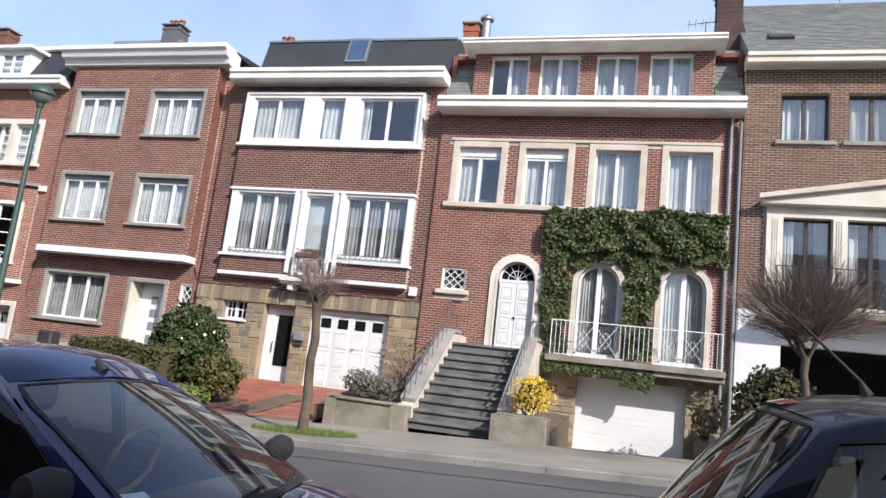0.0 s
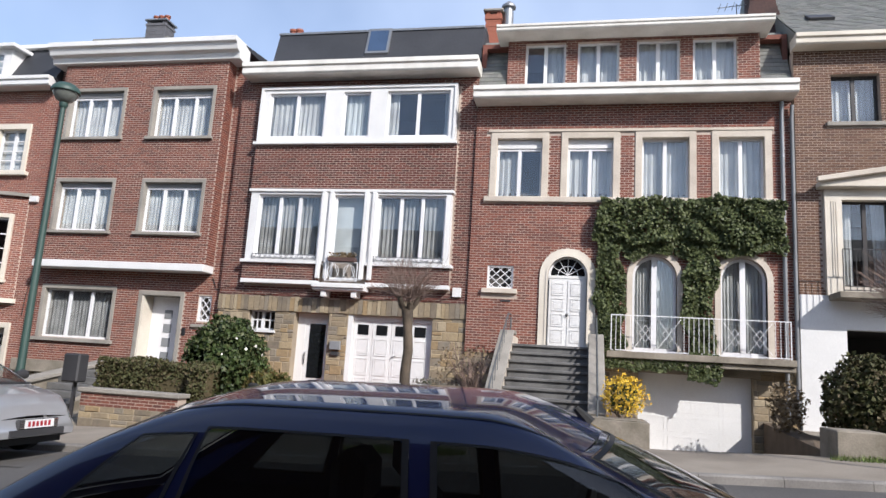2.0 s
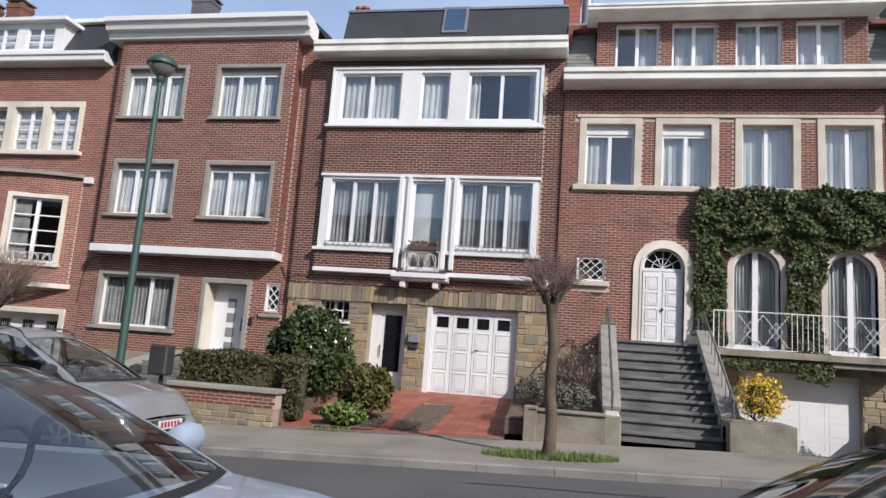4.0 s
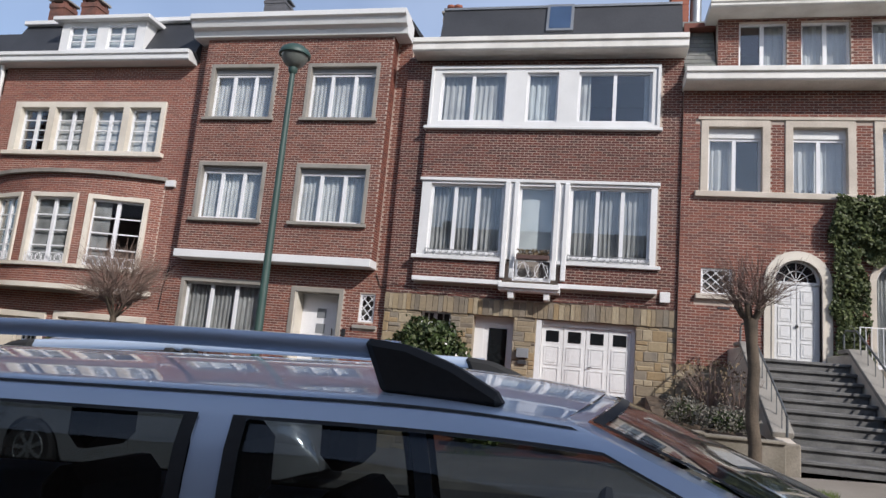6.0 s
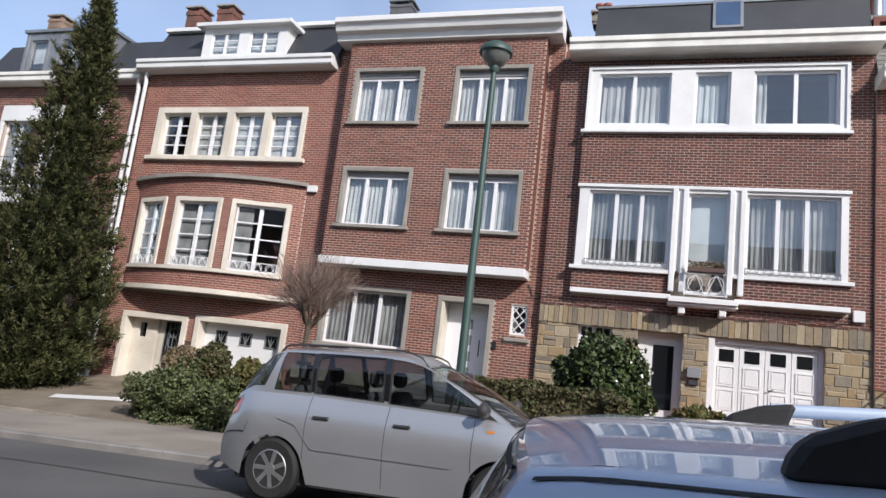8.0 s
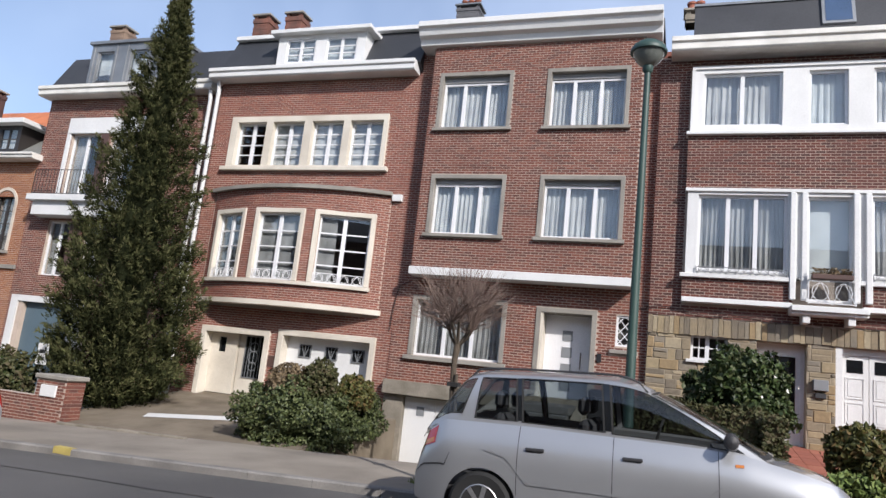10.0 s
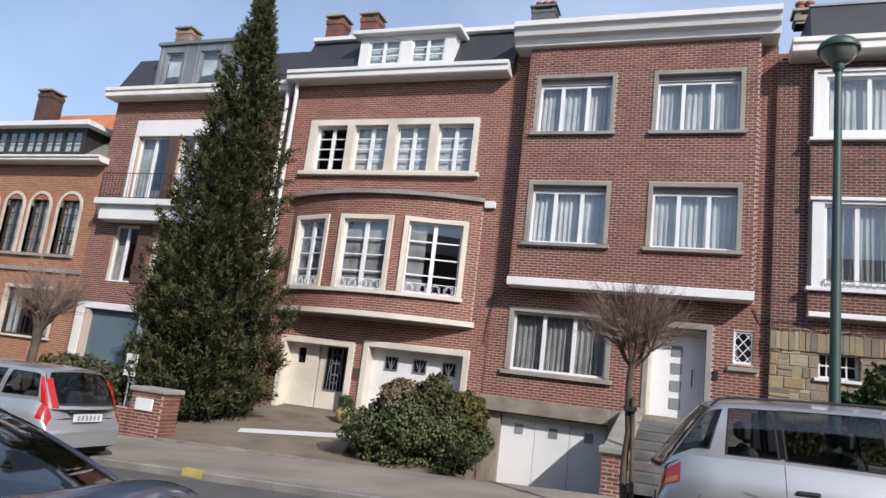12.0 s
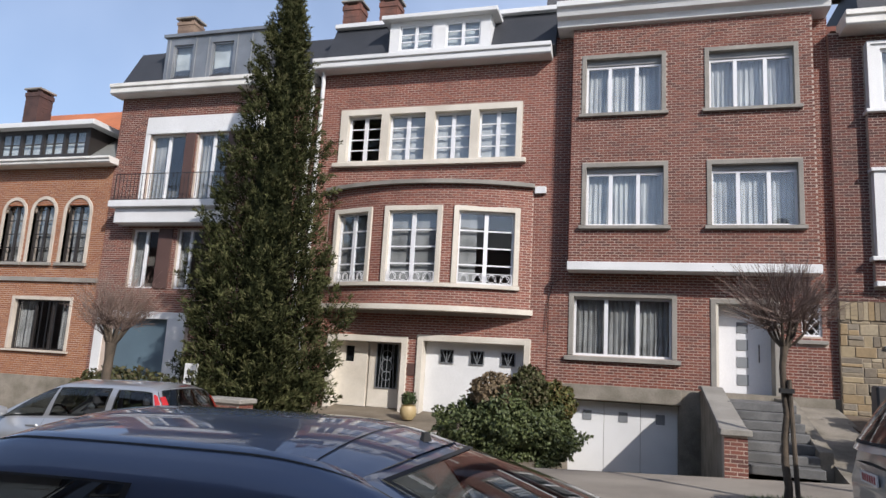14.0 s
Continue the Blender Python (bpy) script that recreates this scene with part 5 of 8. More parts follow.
    for i, (a, b) in enumerate(dm):
        window(h, a, b, 9.72, 10.44, Y - 0.32, leaves=2, recess=0.03, rows=3, seed=100 + i, curtain=BLIND, fw=0.045, mull=0.08, folds=0.5, label="small white dormer window")
    part("dormer_roof", MB().box(-22.98, -19.78, Y - 0.52, Y + 0.7, 10.56, 10.68), WHITE, h, bevel=0.012)
    part("rear_roof", MB().side([(20.4, 11.0), (22.0, 13.5), (26, 13.5), (26, 11.0)], -21.6, -18.32), SLATE, h, "grey slated rear roof")
    gutter_pipe(h, -24.72, Y - 0.1, 0.0, 9.3, WHITE, 0.06)
    shell(h, -24.75, -18.3, Y + 0.9, Y + 9, -1.0, 10.4, BRICK_BROWN)
    return h


# ---- the house behind the conifer --------------------------------------------
def house_zinc():
    Y = 17.6
    h = thing("house", (-28.4, Y, -0.4), "brown brick town house with a zinc dormer and an iron balcony", "house", "row of town houses")
    ups = [(-30.62, -29.38, 5.72, 7.9), (-28.95, -27.9, 5.72, 7.9)]
    low = [(-30.84, -29.9, 3.18, 4.95), (-29.25, -28.4, 3.18, 4.95)]
    brick_wall(h, -31.85, -25.0, -1.0, 9.2, Y, ups + low + [(-31.2, -29.2, -0.6, 2.3)], BRICK_BROWN, singles=100, cut=[(-30.8, -26.6, 7.9, 8.45), (-31.4, -27.4, 5.0, 5.72), (-31.7, -28.5, -0.6, 2.5)])
    part("white_panel", MB().box(-30.78, -26.6, Y - 0.06, Y + 0.02, 7.9, 8.44).box(-30.78, -30.64, Y - 0.06, Y + 0.02, 5.72, 7.9), WHITE, h, bevel=0.008)
    for i, (a, b, c, d) in enumerate(ups):
        window(h, a, b, c, d, Y, leaves=2, recess=0.1, seed=110 + i, label="white balcony window", curtain=CURTAIN_GREY, cover=((0, 0.5),))
        part("shutter_board", MB().box(b + 0.03, b + 0.36, Y - 0.05, Y, c, d), BROWN, h, bevel=0.006)
    for i, (a, b, c, d) in enumerate(low):
        window(h, a, b, c, d, Y, leaves=2, recess=0.1, seed=114 + i, label="tall grey window", curtain=CURTAIN_GREY, cover=((0, 0.3),))
        part("board", MB().box(b + 0.03, b + 0.5, Y - 0.04, Y, c, d), BROWN, h, bevel=0.006)
    part("balcony_slab", MB().box(-31.35, -27.4, Y - 0.6, Y, 5.5, 5.7).box(-31.2, -27.5, Y - 0.45, Y, 5.05, 5.5), WHITE, h, bevel=0.015)
    part("garage_surround", MB().box(-31.7, -31.4, Y - 0.05, Y + 0.2, -0.8, 2.5).box(-31.4, -28.6, Y - 0.05, Y + 0.2, 2.3, 2.5).box(-29.2, -28.6, Y - 0.05, Y + 0.2, -0.8, 2.3), WHITE, h, bevel=0.01)
    part("garage_door", MB().box(-31.4, -29.2, Y + 0.15, Y + 0.2, -0.8, 2.3), BLUE_GREY, h, "blue grey garage door", bevel=0.006)
    eave(h, -32.0, -25.05, 17.1, Y + 0.1, 9.12, 9.44)
    part("roof", MB().side([(Y - 0.2, 9.42), (Y + 0.6, 10.9), (Y + 8, 11.2), (Y + 8, 9.2), (Y, 9.2)], -31.9, -25.0), SLATE_DARK, h)
    mb = MB()
    pierced(mb, -30.42, -26.9, 9.46, 11.0, Y - 0.1, Y, [(-30.15, -29.45, 9.55, 10.75), (-28.78, -28.02, 9.55, 10.75)])
    mb.box(-30.42, -30.3, Y, Y + 1.2, 9.46, 11.0).box(-27.02, -26.9, Y, Y + 1.2, 9.46, 11.0).box(-30.5, -26.82, Y - 0.18, Y + 1.4, 11.0, 11.1)
    for x in (-30.3, -29.35, -28.9, -27.9, -27.4):
        mb.box(x - 0.015, x + 0.015, Y - 0.13, Y - 0.1, 9.5, 11.0)
    part("dormer", mb, ZINC, h, "grey zinc-clad dormer")
    for a, b in ((-30.15, -29.45), (-28.78, -28.02)):
        window(h, a, b, 9.55, 10.75, Y - 0.1, recess=0.05, mat=ZINC, curtain=BLIND, folds=0.5, label="tall dormer window with blind")
    gutter_pipe(h, -25.1, Y - 0.25, 0, 9.1, WHITE, 0.06)
    shell(h, -31.85, -25.0, Y + 0.3, Y + 9, -1.4, 9.4, BRICK_BROWN)
    return h


# ---- the orange brick house --------------------------------------------------
def house_orange():
    Y = 17.65
    h = thing("house", (-35, Y, -0.8), "orange brick town house with narrow arched windows", "house", "row of town houses")
    aw = [(-37.1, -36.3), (-35.9, -35.1), (-34.75, -33.9), (-33.45, -32.55)]
    holes = [(a, b, 3.9, 5.75) for a, b in aw] + [(-34.95, -32.8, 1.22, 2.74), (-38.2, -36.2, 1.22, 2.74)]
    brick_wall(h, -39, -31.85, 0.45, 7.0, Y, holes, BRICK_ORANGE, singles=100, cut=[(-39, -31.85, 3.3, 3.45)] + [(a - 0.12, b + 0.12, 3.9, 5.0) for a, b in aw])
    part("plinth", MB().box(-39, -31.85, Y - 0.06, Y + 0.3, -1.4, 0.45), CONCRETE, h, bevel=0.01)
    part("string_course", MB().box(-39, -31.9, Y - 0.08, Y + 0.02, 3.3, 3.44), STONE_GREY, h, bevel=0.01)
    for i, (a, b) in enumerate(aw):
        window(h, a, b, 3.9, 5.75, Y, leaves=2, recess=0.1, mat=DARKFRAME, seed=120 + i, rows=4, curtain=CURTAIN_GREY, cover=((0.2, 0.8),), label="dark narrow arched window")
        r = (b - a) / 2
        part("arch_surround", arch_ring(a, b, 3.9, 5.5, 0.1, Y - 0.04, Y + 0.1), STONE_BEIGE, h)
        part("spandrel", spandrel(a, b, 5.5, 5.95, Y - 0.008, Y + 0.1), BRICK_ORANGE, h)
        part("sill", MB().box(a - 0.14, b + 0.14, Y - 0.1, Y + 0.05, 3.8, 3.9), STONE_GREY, h, bevel=0.01)
    for a, b in ((-34.95, -32.8), (-38.2, -36.2)):
        surround(h, a, b, 1.22, 2.74, Y, 0.1, STONE_BEIGE)
        win = window(h, a, b, 1.22, 2.74, Y, leaves=3, recess=0.12, mat=DARKFRAME, seed=130, curtain=CURTAIN_GREY, cover=((0, 0.25), (0.75, 1)), label="wide dark window behind iron bars")
        g = MB()
        for k in range(1, 8):
            x = a + (b - a) * k / 8
            g.bar((x, Y + 0.03, 1.22), (x, Y + 0.03, 2.74), 0.012)
        part("window_bars", g, IRON, win)
    eave(h, -39, -31.7, 17.15, Y + 0.1, 6.95, 7.15)
    part("lower_roof", MB().side([(Y - 0.2, 7.12), (Y + 1.2, 8.35), (Y + 8, 8.35), (Y + 8, 7)], -39, -31.85), SLATE, h)
    mb = MB()
    dm = [(-38.3 + 0.88 * k, -37.5 + 0.88 * k) for k in range(6)]
    pierced(mb, -38.5, -32.95, 7.2, 8.25, Y - 0.05, Y + 0.05, [(a, b, 7.38, 8.15) for a, b in dm])
    mb.box(-33.05, -32.95, Y + 0.05, Y + 1.2, 7.2, 8.25)
    part("dormer", mb, DARKFRAME, h, "long dark dormer with a row of windows")
    for i, (a, b) in enumerate(dm):
        window(h, a, b, 7.38, 8.15, Y - 0.05, leaves=2, recess=0.02, mat=DARKFRAME, fw=0.04, mull=0.04, rows=2, seed=140 + i, curtain=BLIND, folds=0.5, label="dark dormer window")
    part("dormer_roof", MB().box(-38.7, -32.6, Y - 0.35, Y + 1.4, 8.25, 8.42), WHITE, h, bevel=0.012)
    part("roof", MB().side([(Y + 1.0, 8.3), (Y + 3.6, 10.3), (Y + 8, 8.3)], -39, -31.95), TILE_ORANGE, h, "orange clay tile roof")
    shell(h, -39, -31.85, Y + 0.3, Y + 7, -1.6, 7.0, BRICK_BROWN)
    return h


# ---- the tan brick house with the pediment -----------------------------------
def house_tan():
    Y = 17.0
    h = thing("house", (6, Y, 0.8), "tan brown brick house with dark windows and cream pediment", "house", "row of town houses")
    ups = [(3.1 + 1.45 * k, 4.15 + 1.45 * k, 7.88, 9.08) for k in range(3)]
    mid = [(3.2 + 1.33 * k, 4.25 + 1.33 * k, 4.0, 6.0) for k in range(3)]
    brick_wall(h, 2.29, 9.0, 3.8, 9.7, Y, ups + mid, BRICK_TAN, singles=200, cut=[(2.8, 8.2, 3.9, 6.35)] + [(a - 0.12, b + 0.12, 7.76, 7.88) for a, b, _, _ in ups])
    for i, (a, b, c, d) in enumerate(ups):
        window(h, a, b, c, d, Y, leaves=2, recess=0.16, mat=DARKFRAME, seed=150 + i, label="dark-framed window", fw=0.06)
        part("sill", MB().box(a - 0.13, b + 0.13, Y - 0.08, Y + 0.15, 7.78, 7.88), STONE_GREY, h, bevel=0.01)
    mb = MB()
    pierced(mb, 2.85, 8.15, 3.8, 6.3, Y - 0.1, Y + 0.12, [(a + 0.006, b - 0.006, c, d - 0.006) for a, b, c, d in mid])
    part("window_surround", mb, CREAM, h, "cream rendered surround of three windows")
    for i in range(4):
        x = 3.06 + 1.33 * i - 0.01
        for k in range(3):
            part("fluting", MB().box(x - 0.07 + k * 0.05, x - 0.045 + k * 0.05, Y - 0.115, Y - 0.098, 4.2, 5.95), CREAM, h, fix=False)
    for i, (a, b, c, d) in enumerate(mid):
        window(h, a, b, c, d, Y, leaves=2, recess=0.1, mat=DARKFRAME, seed=154 + i, label="tall dark-framed balcony window", cover=((0, 0.3), (0.7, 1)))
    part("pediment", MB().prism([(2.7, 6.25), (8.3, 6.25), (8.3, 6.42), (5.5, 6.86), (2.7, 6.4)], Y - 0.3, Y + 0.02), CREAM, h, "cream low pediment moulding", bevel=0.02)
    part("pediment_edge", MB().prism([(2.62, 6.34), (5.5, 6.8), (8.38, 6.34), (8.38, 6.46), (5.5, 6.94), (2.62, 6.46)], Y - 0.42, Y - 0.3), STONE_BEIGE, h, bevel=0.015)
    part("balcony_slab", MB().box(2.9, 8.1, Y - 0.7, Y, 3.68, 3.82), CONCRETE, h, bevel=0.012)
    mb = MB()
    pierced(mb, 2.29, 9.0, -0.3, 3.8, Y - 0.02, Y + 0.3, [(3.24, 8.2, -0.4, 3.05)])
    part("ground_wall", mb, WHITE, h, "white rendered ground floor")
    # recess shade is put into the near-black colour of door, sides and ceiling
    part("garage_door", MB().box(3.24, 8.2, Y + 2.75, Y + 2.8, 0.0, 3.05), RUBBER, h, "garage door coloured near-black for deep shade")
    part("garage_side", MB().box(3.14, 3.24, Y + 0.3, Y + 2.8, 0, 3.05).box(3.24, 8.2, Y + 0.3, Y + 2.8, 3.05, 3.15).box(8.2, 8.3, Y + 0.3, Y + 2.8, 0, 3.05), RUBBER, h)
    eave(h, 2.25, 9.2, 16.55, Y + 0.1, 9.68, 9.96, mat=CREAM)
    r = part("roof", MB().side([(Y - 0.35, 9.94), (Y + 5, 14.2), (Y + 10, 9.94)], 2.29, 9.2), SLATE, h)
    slates(r, (2.29, Y - 0.36, 9.96), (9.2, Y - 0.36, 9.96), (9.2, Y + 5, 14.23), (2.29, Y + 5, 14.23), 0.22, 0.17, SLATE)
    part("roof_vent", MB().side([(Y + 0.75, 10.86), (Y + 1.1, 11.14), (Y + 1.08, 11.2), (Y + 0.7, 10.93)], 2.9, 3.5), DARK_GREY, h, bevel=0.01)
    shell(h, 2.29, 9.0, Y + 1.3, Y + 9.5, -0.6, 9.7, BRICK_BROWN)
    return h


house_ivy()
bay_house = house_bay()
house_grey()
house_bow()
house_zinc()
house_orange()
house_tan()
chimney("chimney", 2.03, 18.9, 10.4, 12.75, 0.66, 0.6, CHIMNEY_DARK, 0, flare=0.3, label="dark brick chimney stack with a widened foot")
chimney("chimney", -5.3, 18.9, 10.6, 11.95, 0.44, 0.4, CHIMNEY_RED, 0, label="short red brick chimney on the flat roof")
chimney("chimney", -24.78, 18.9, 11.0, 12.2, 0.56, 0.5, CHIMNEY_BROWN, 0, label="brown brick chimney stack with a grey slab")
chimney("chimney", -23.57, 18.9, 11.0, 12.2, 0.56, 0.5, CHIMNEY_BROWN, 0, label="brown brick chimney stack with a grey slab")
chimney("chimney", -37.5, 19.6, 8.6, 10.4, 0.62, 0.6, CHIMNEY_DARK, 0, label="weathered brick chimney stack above the tiled roof")
chimney("chimney", -30.75, 18.9, 10.9, 12.2, 0.62, 0.5, CHIMNEY_TAN, 0, label="tan brick chimney stack with a grey slab")
chimney("chimney", -18.85, 22.2, 11.2, 14.0, 0.8, 0.6, CHIMNEY_GREY, 3, cap=ZINC, label="grey slated chimney with small red pots")
chimney("chimney", -11.4, 18.6, 11.0, 11.22, 0.46, 0.4, CONCRETE, 2, label="pale rendered chimney with two pots")


def aerial(x, y, z0, h, n):
    th = thing("tv_aerial", (x, y, z0), "thin metal television aerial on the roof", "aerial")
    part("mast", MB().bar((x, y, z0), (x, y, z0 + h), 0.018), IRON_GREY, th)
    part("boom", MB().bar((x - 0.5, y, z0 + h - 0.1), (x + 0.5, y, z0 + h), 0.012), IRON_GREY, th)
    for k in range(n):
        s = -0.45 + 0.9 * k / (n - 1)
        part("rod", MB().bar((x + s, y - 0.22, z0 + h - 0.05 + 0.1 * s), (x + s, y + 0.22, z0 + h - 0.05 + 0.1 * s), 0.007), IRON_GREY, th)


aerial(1.45, 19.0, 11.2, 0.9, 6)
aerial(5.2, 20.5, 12.6, 1.2, 7)
cowl = thing("chimney_cowl", (-4.88, 18.9, 11.2), "grey metal chimney cowl on the roof", "chimney cowl")
part("pipe", MB().lathe([(0.15, 11.0), (0.15, 12.1)], (-4.88, 18.9, 0), 12), ZINC, cowl, smooth=True)
part("cap", MB().lathe([(0.13, 12.1), (0.13, 12.22), (0.21, 12.24), (0.21, 12.3), (0.08, 12.42), (0.01, 12.44)], (-4.88, 18.9, 0), 12), ZINC, cowl, smooth=True)


# ---- front gardens, stairs and drives ----------------------------------------
def patch(name, x0, x1, y0, y1, z0, z1, mat, label, category="pavement", nx=6, ny=8, rough=0.0, thick=0.25):
    """Sloping ground from height z0 at y0 to z1 at y1; a thick slab."""
    z0 = z0 if callable(z0) else (lambda x, v=z0: v)
    z1 = z1 if callable(z1) else (lambda x, v=z1: v)
    mb = MB().grid(lambda u, v: (x0 + (x1 - x0) * u, y0 + (y1 - y0) * v, z0(x0 + (x1 - x0) * u) * (1 - v) + z1(x0 + (x1 - x0) * u) * v + rough * random.uniform(-1, 1)), nx, ny)
    mb.add([(x0, y0, z0(x0)), (x1, y0, z0(x1)), (x1, y0, z0(x1) - thick), (x0, y0, z0(x0) - thick)], [(3, 2, 1, 0)])
    for x in (x0, x1):
        mb.add([(x, y0, z0(x)), (x, y1, z1(x)), (x, y1, z1(x) - 1.5), (x, y0, z0(x) - thick)], [(0, 1, 2, 3)])
    return lone(name, mb, mat, label, category, kind="structure", fix=False)


patch("pavement_ramp_garage", -1.3, 1.5, FRONT, 17.3, far_z, 0.12, PAVING, "concrete ramp down to the white garage door")
patch("pavement_forecourt", 1.9, 12, FRONT, 17.0, far_z, 0.8, PAVING, "concrete forecourt of the tan house")
patch("pavement_bed", -5.95, -4.25, FRONT + 0.2, 17.1, lambda x: far_z(x) + 0.34, 1.35, SOIL, "sloping bed of dry soil", "soil", 10, 20, 0.03)
patch("pavement_bed_side", -2.05, -1.3, FRONT + 0.6, 17.1, lambda x: far_z(x) + 0.2, 0.9, SOIL, "narrow soil bed beside the stair", "soil", 4, 10, 0.03)
patch("pavement_bed_edge", 1.5, 1.95, FRONT + 0.1, 17.1, far_z, 0.9, SOIL, "narrow soil strip beside the ramp", "soil", 4, 10, 0.03)
patch("pavement_garden", -12.3, -10.1, FRONT + 0.3, 17.2, lambda x: far_z(x) + 0.3, 0.9, SOIL, "garden bed of dry soil", "soil", 10, 20, 0.03)
patch("pavement_landing", -13.2, -12.2, FRONT, 17.2, far_z, 1.0, CONCRETE, "sloping concrete strip beside the steps")
patch("pavement_ramp_sunk", -17.9, -14.9, FRONT, 17.5, lambda x: far_z(x) - 0.02, -0.8, CONCRETE, "concrete ramp down to the sunken garage")
patch("pavement_drive", -24.4, -17.9, FRONT, 17.7, far_z, 0.3, EARTHY, "worn earthy concrete drive before the curved bay", nx=14, ny=14, rough=0.006)
patch("pavement_drive_far", -40, -24.4, FRONT, 17.9, far_z, lambda x: far_z(x) + 0.3, CONCRETE, "concrete forecourts of the far houses", nx=12)

# red tiled drive
drive = thing("red_tile_drive", (-8, 14.5, 0.4), "red tiled drive sloping up to the white garage doors", "driveway", kind="structure")
dz = lambda x, y: far_z(x) + (y - FRONT) / 4.65 * (0.78 - far_z(x))
part("drive_base", MB().grid(lambda u, v: (-10.1 + 4.15 * u, FRONT + 4.85 * v, dz(-10.1 + 4.15 * u, FRONT + 4.85 * v) - 0.012), 8, 8), MORTAR, drive, fix=False)
part("drive_edge", MB().add([(x, y, dz(x, FRONT) + z) for x in (-10.1, -5.95) for y, z in ((FRONT - 0.12, -0.2), (FRONT, -0.2), (FRONT, 0.03), (FRONT - 0.12, 0.02))],
                            [(0, 1, 2, 3), (7, 6, 5, 4), (0, 4, 5, 1), (1, 5, 6, 2), (2, 6, 7, 3), (3, 7, 4, 0)]), BLUESTONE, drive)
for i in range(14):
    for j in range(16):
        x0, y0 = -10.1 + i * 0.2965, FRONT + j * 0.2965
        if -8.0 < x0 + 0.15 < -7.3 and 13.0 < y0 < 15.6 or -9.4 < x0 + 0.15 < -8.3 and 12.8 < y0 < 14.3:
            continue
        k = random.uniform(-0.003, 0.003)
        part("tile", MB().add([(x, y, dz(x, y) + k + z) for z in (-0.02, 0.0) for x, y in ((x0 + .004, y0 + .004), (x0 + .291, y0 + .004), (x0 + .291, y0 + .291), (x0 + .004, y0 + .291))],
                              [(4, 5, 6, 7), (0, 1, 5, 4), (1, 2, 6, 5), (2, 3, 7, 6), (3, 0, 4, 7)]), RED_TILE, drive, fix=False)
for name, a, b, c, d in (("planting_strip", -8.05, -7.3, 12.95, 15.6), ("planting_bed", -9.45, -8.3, 12.75, 14.3)):
    part(name, MB().grid(lambda u, v: (a + (b - a) * u, c + (d - c) * v, dz(a + (b - a) * u, c + (d - c) * v) + 0.005 + random.uniform(0, 0.03)), 10, 20), SOIL, drive, fix=False)

# outdoor stair of the ivy house
stair = thing("stone_stair", (-3.2, 14.3, 0.5), "blue limestone outdoor stair between pale stone cheek walls", "stairs", kind="structure")
RISE, GO, Y0 = 0.181, 0.31, 12.85
for k in range(10):
    z = 0.49 + RISE * (k + 1)
    y = Y0 + GO * k
    end = 17.1 if k == 9 else y + GO + 0.06
    part("step", MB().box(-4.02, -2.33, y - 0.03, end, z - 0.06, z), BLUESTONE, stair, bevel=0.012)
    part("riser", MB().box(-4.0, -2.35, y + 0.02, y + 0.12, z - RISE, z - 0.06), BLUESTONE, stair, fix=False)
for x0, x1 in ((-4.28, -4.02), (-2.33, -2.07)):
    part("cheek_wall", MB().side([(Y0 - 0.05, 0.2), (17.05, 0.2), (17.05, 2.5), (15.75, 2.5), (15.55, 2.42), (Y0 + 0.3, 0.95), (Y0 - 0.05, 0.9)], x0, x1), STONE_BEIGE, stair, bevel=0.02)
    part("coping", MB().side([(15.6, 2.46), (15.75, 2.52), (16.3, 2.52), (16.3, 2.6), (15.7, 2.6), (Y0 + 0.25, 1.04), (Y0 + 0.3, 0.95)], x0 - 0.03, x1 + 0.03), STONE_GREY, stair, bevel=0.01)
    part("end_block", MB().box(x0 - 0.02, x1 + 0.02, Y0 - 0.14, Y0 + 0.14, 0.3, 0.9), CONCRETE, stair, bevel=0.02)
for x in (-4.15, -2.2):
    rail = thing("stair_rail", (x, 14.3, 1.2), "dark iron handrail up the stone stair", "railing", "stair rails")
    pts = [(x, Y0 + 0.05, 0.98), (x, Y0 + 0.05, 1.28), (x, Y0 + 0.2, 1.4), (x, 15.7, 2.95), (x, 16.3, 3.0), (x, 16.4, 2.92), (x, 16.4, 2.55)]
    part("handrail", MB().tube(pts, [0.02] * len(pts), 8), IRON_RAIL, rail, smooth=True)
    for k in range(9):
        y = Y0 + 0.35 + k * 0.33
        zt = 1.4 + (y - Y0 - 0.2) * 0.5849
        part("baluster", MB().bar((x, y, zt - 0.42), (x, y, zt), 0.009), IRON_RAIL, rail)
lone("planter_wall", MB().box(-2.35, -1.35, 12.45, 13.25, 0.3, 0.98).box(-2.3, -1.4, 12.5, 13.2, 0.98, 1.0), CONCRETE, "mossy concrete planter at the foot of the stair", "planter", bevel=0.02)
lone("planter_wall", MB().box(1.4, 2.15, 12.2, 13.0, 0.4, 1.1), CONCRETE, "mossy concrete planter beside the ramp", "planter", bevel=0.02)
lone("garden_wall", MB().box(-5.5, -4.25, 12.55, 12.75, 0.1, 0.88).box(-5.55, -4.25, 12.5, 12.8, 0.88, 0.93).box(-5.62, -5.4, 12.5, 12.8, 0.1, 0.96), CONCRETE, "low weathered concrete garden wall", "wall", kind="structure", bevel=0.012)

railing("balcony_railing", (-1.85, 16.55), (1.98, 16.55), 2.29, 3.12, PVC, "white iron balcony railing with crossed panels", gap=0.105, cross=((0.13, 0.40), (0.63, 0.90)))
railing("balcony_railing", (-31.2, 17.05), (-27.5, 17.05), 5.7, 6.5, IRON, "black iron balcony railing", gap=0.13)
railing("balcony_railing", (3.0, 16.35), (8.0, 16.35), 3.82, 4.75, IRON, "dark iron balcony railing", gap=0.13)

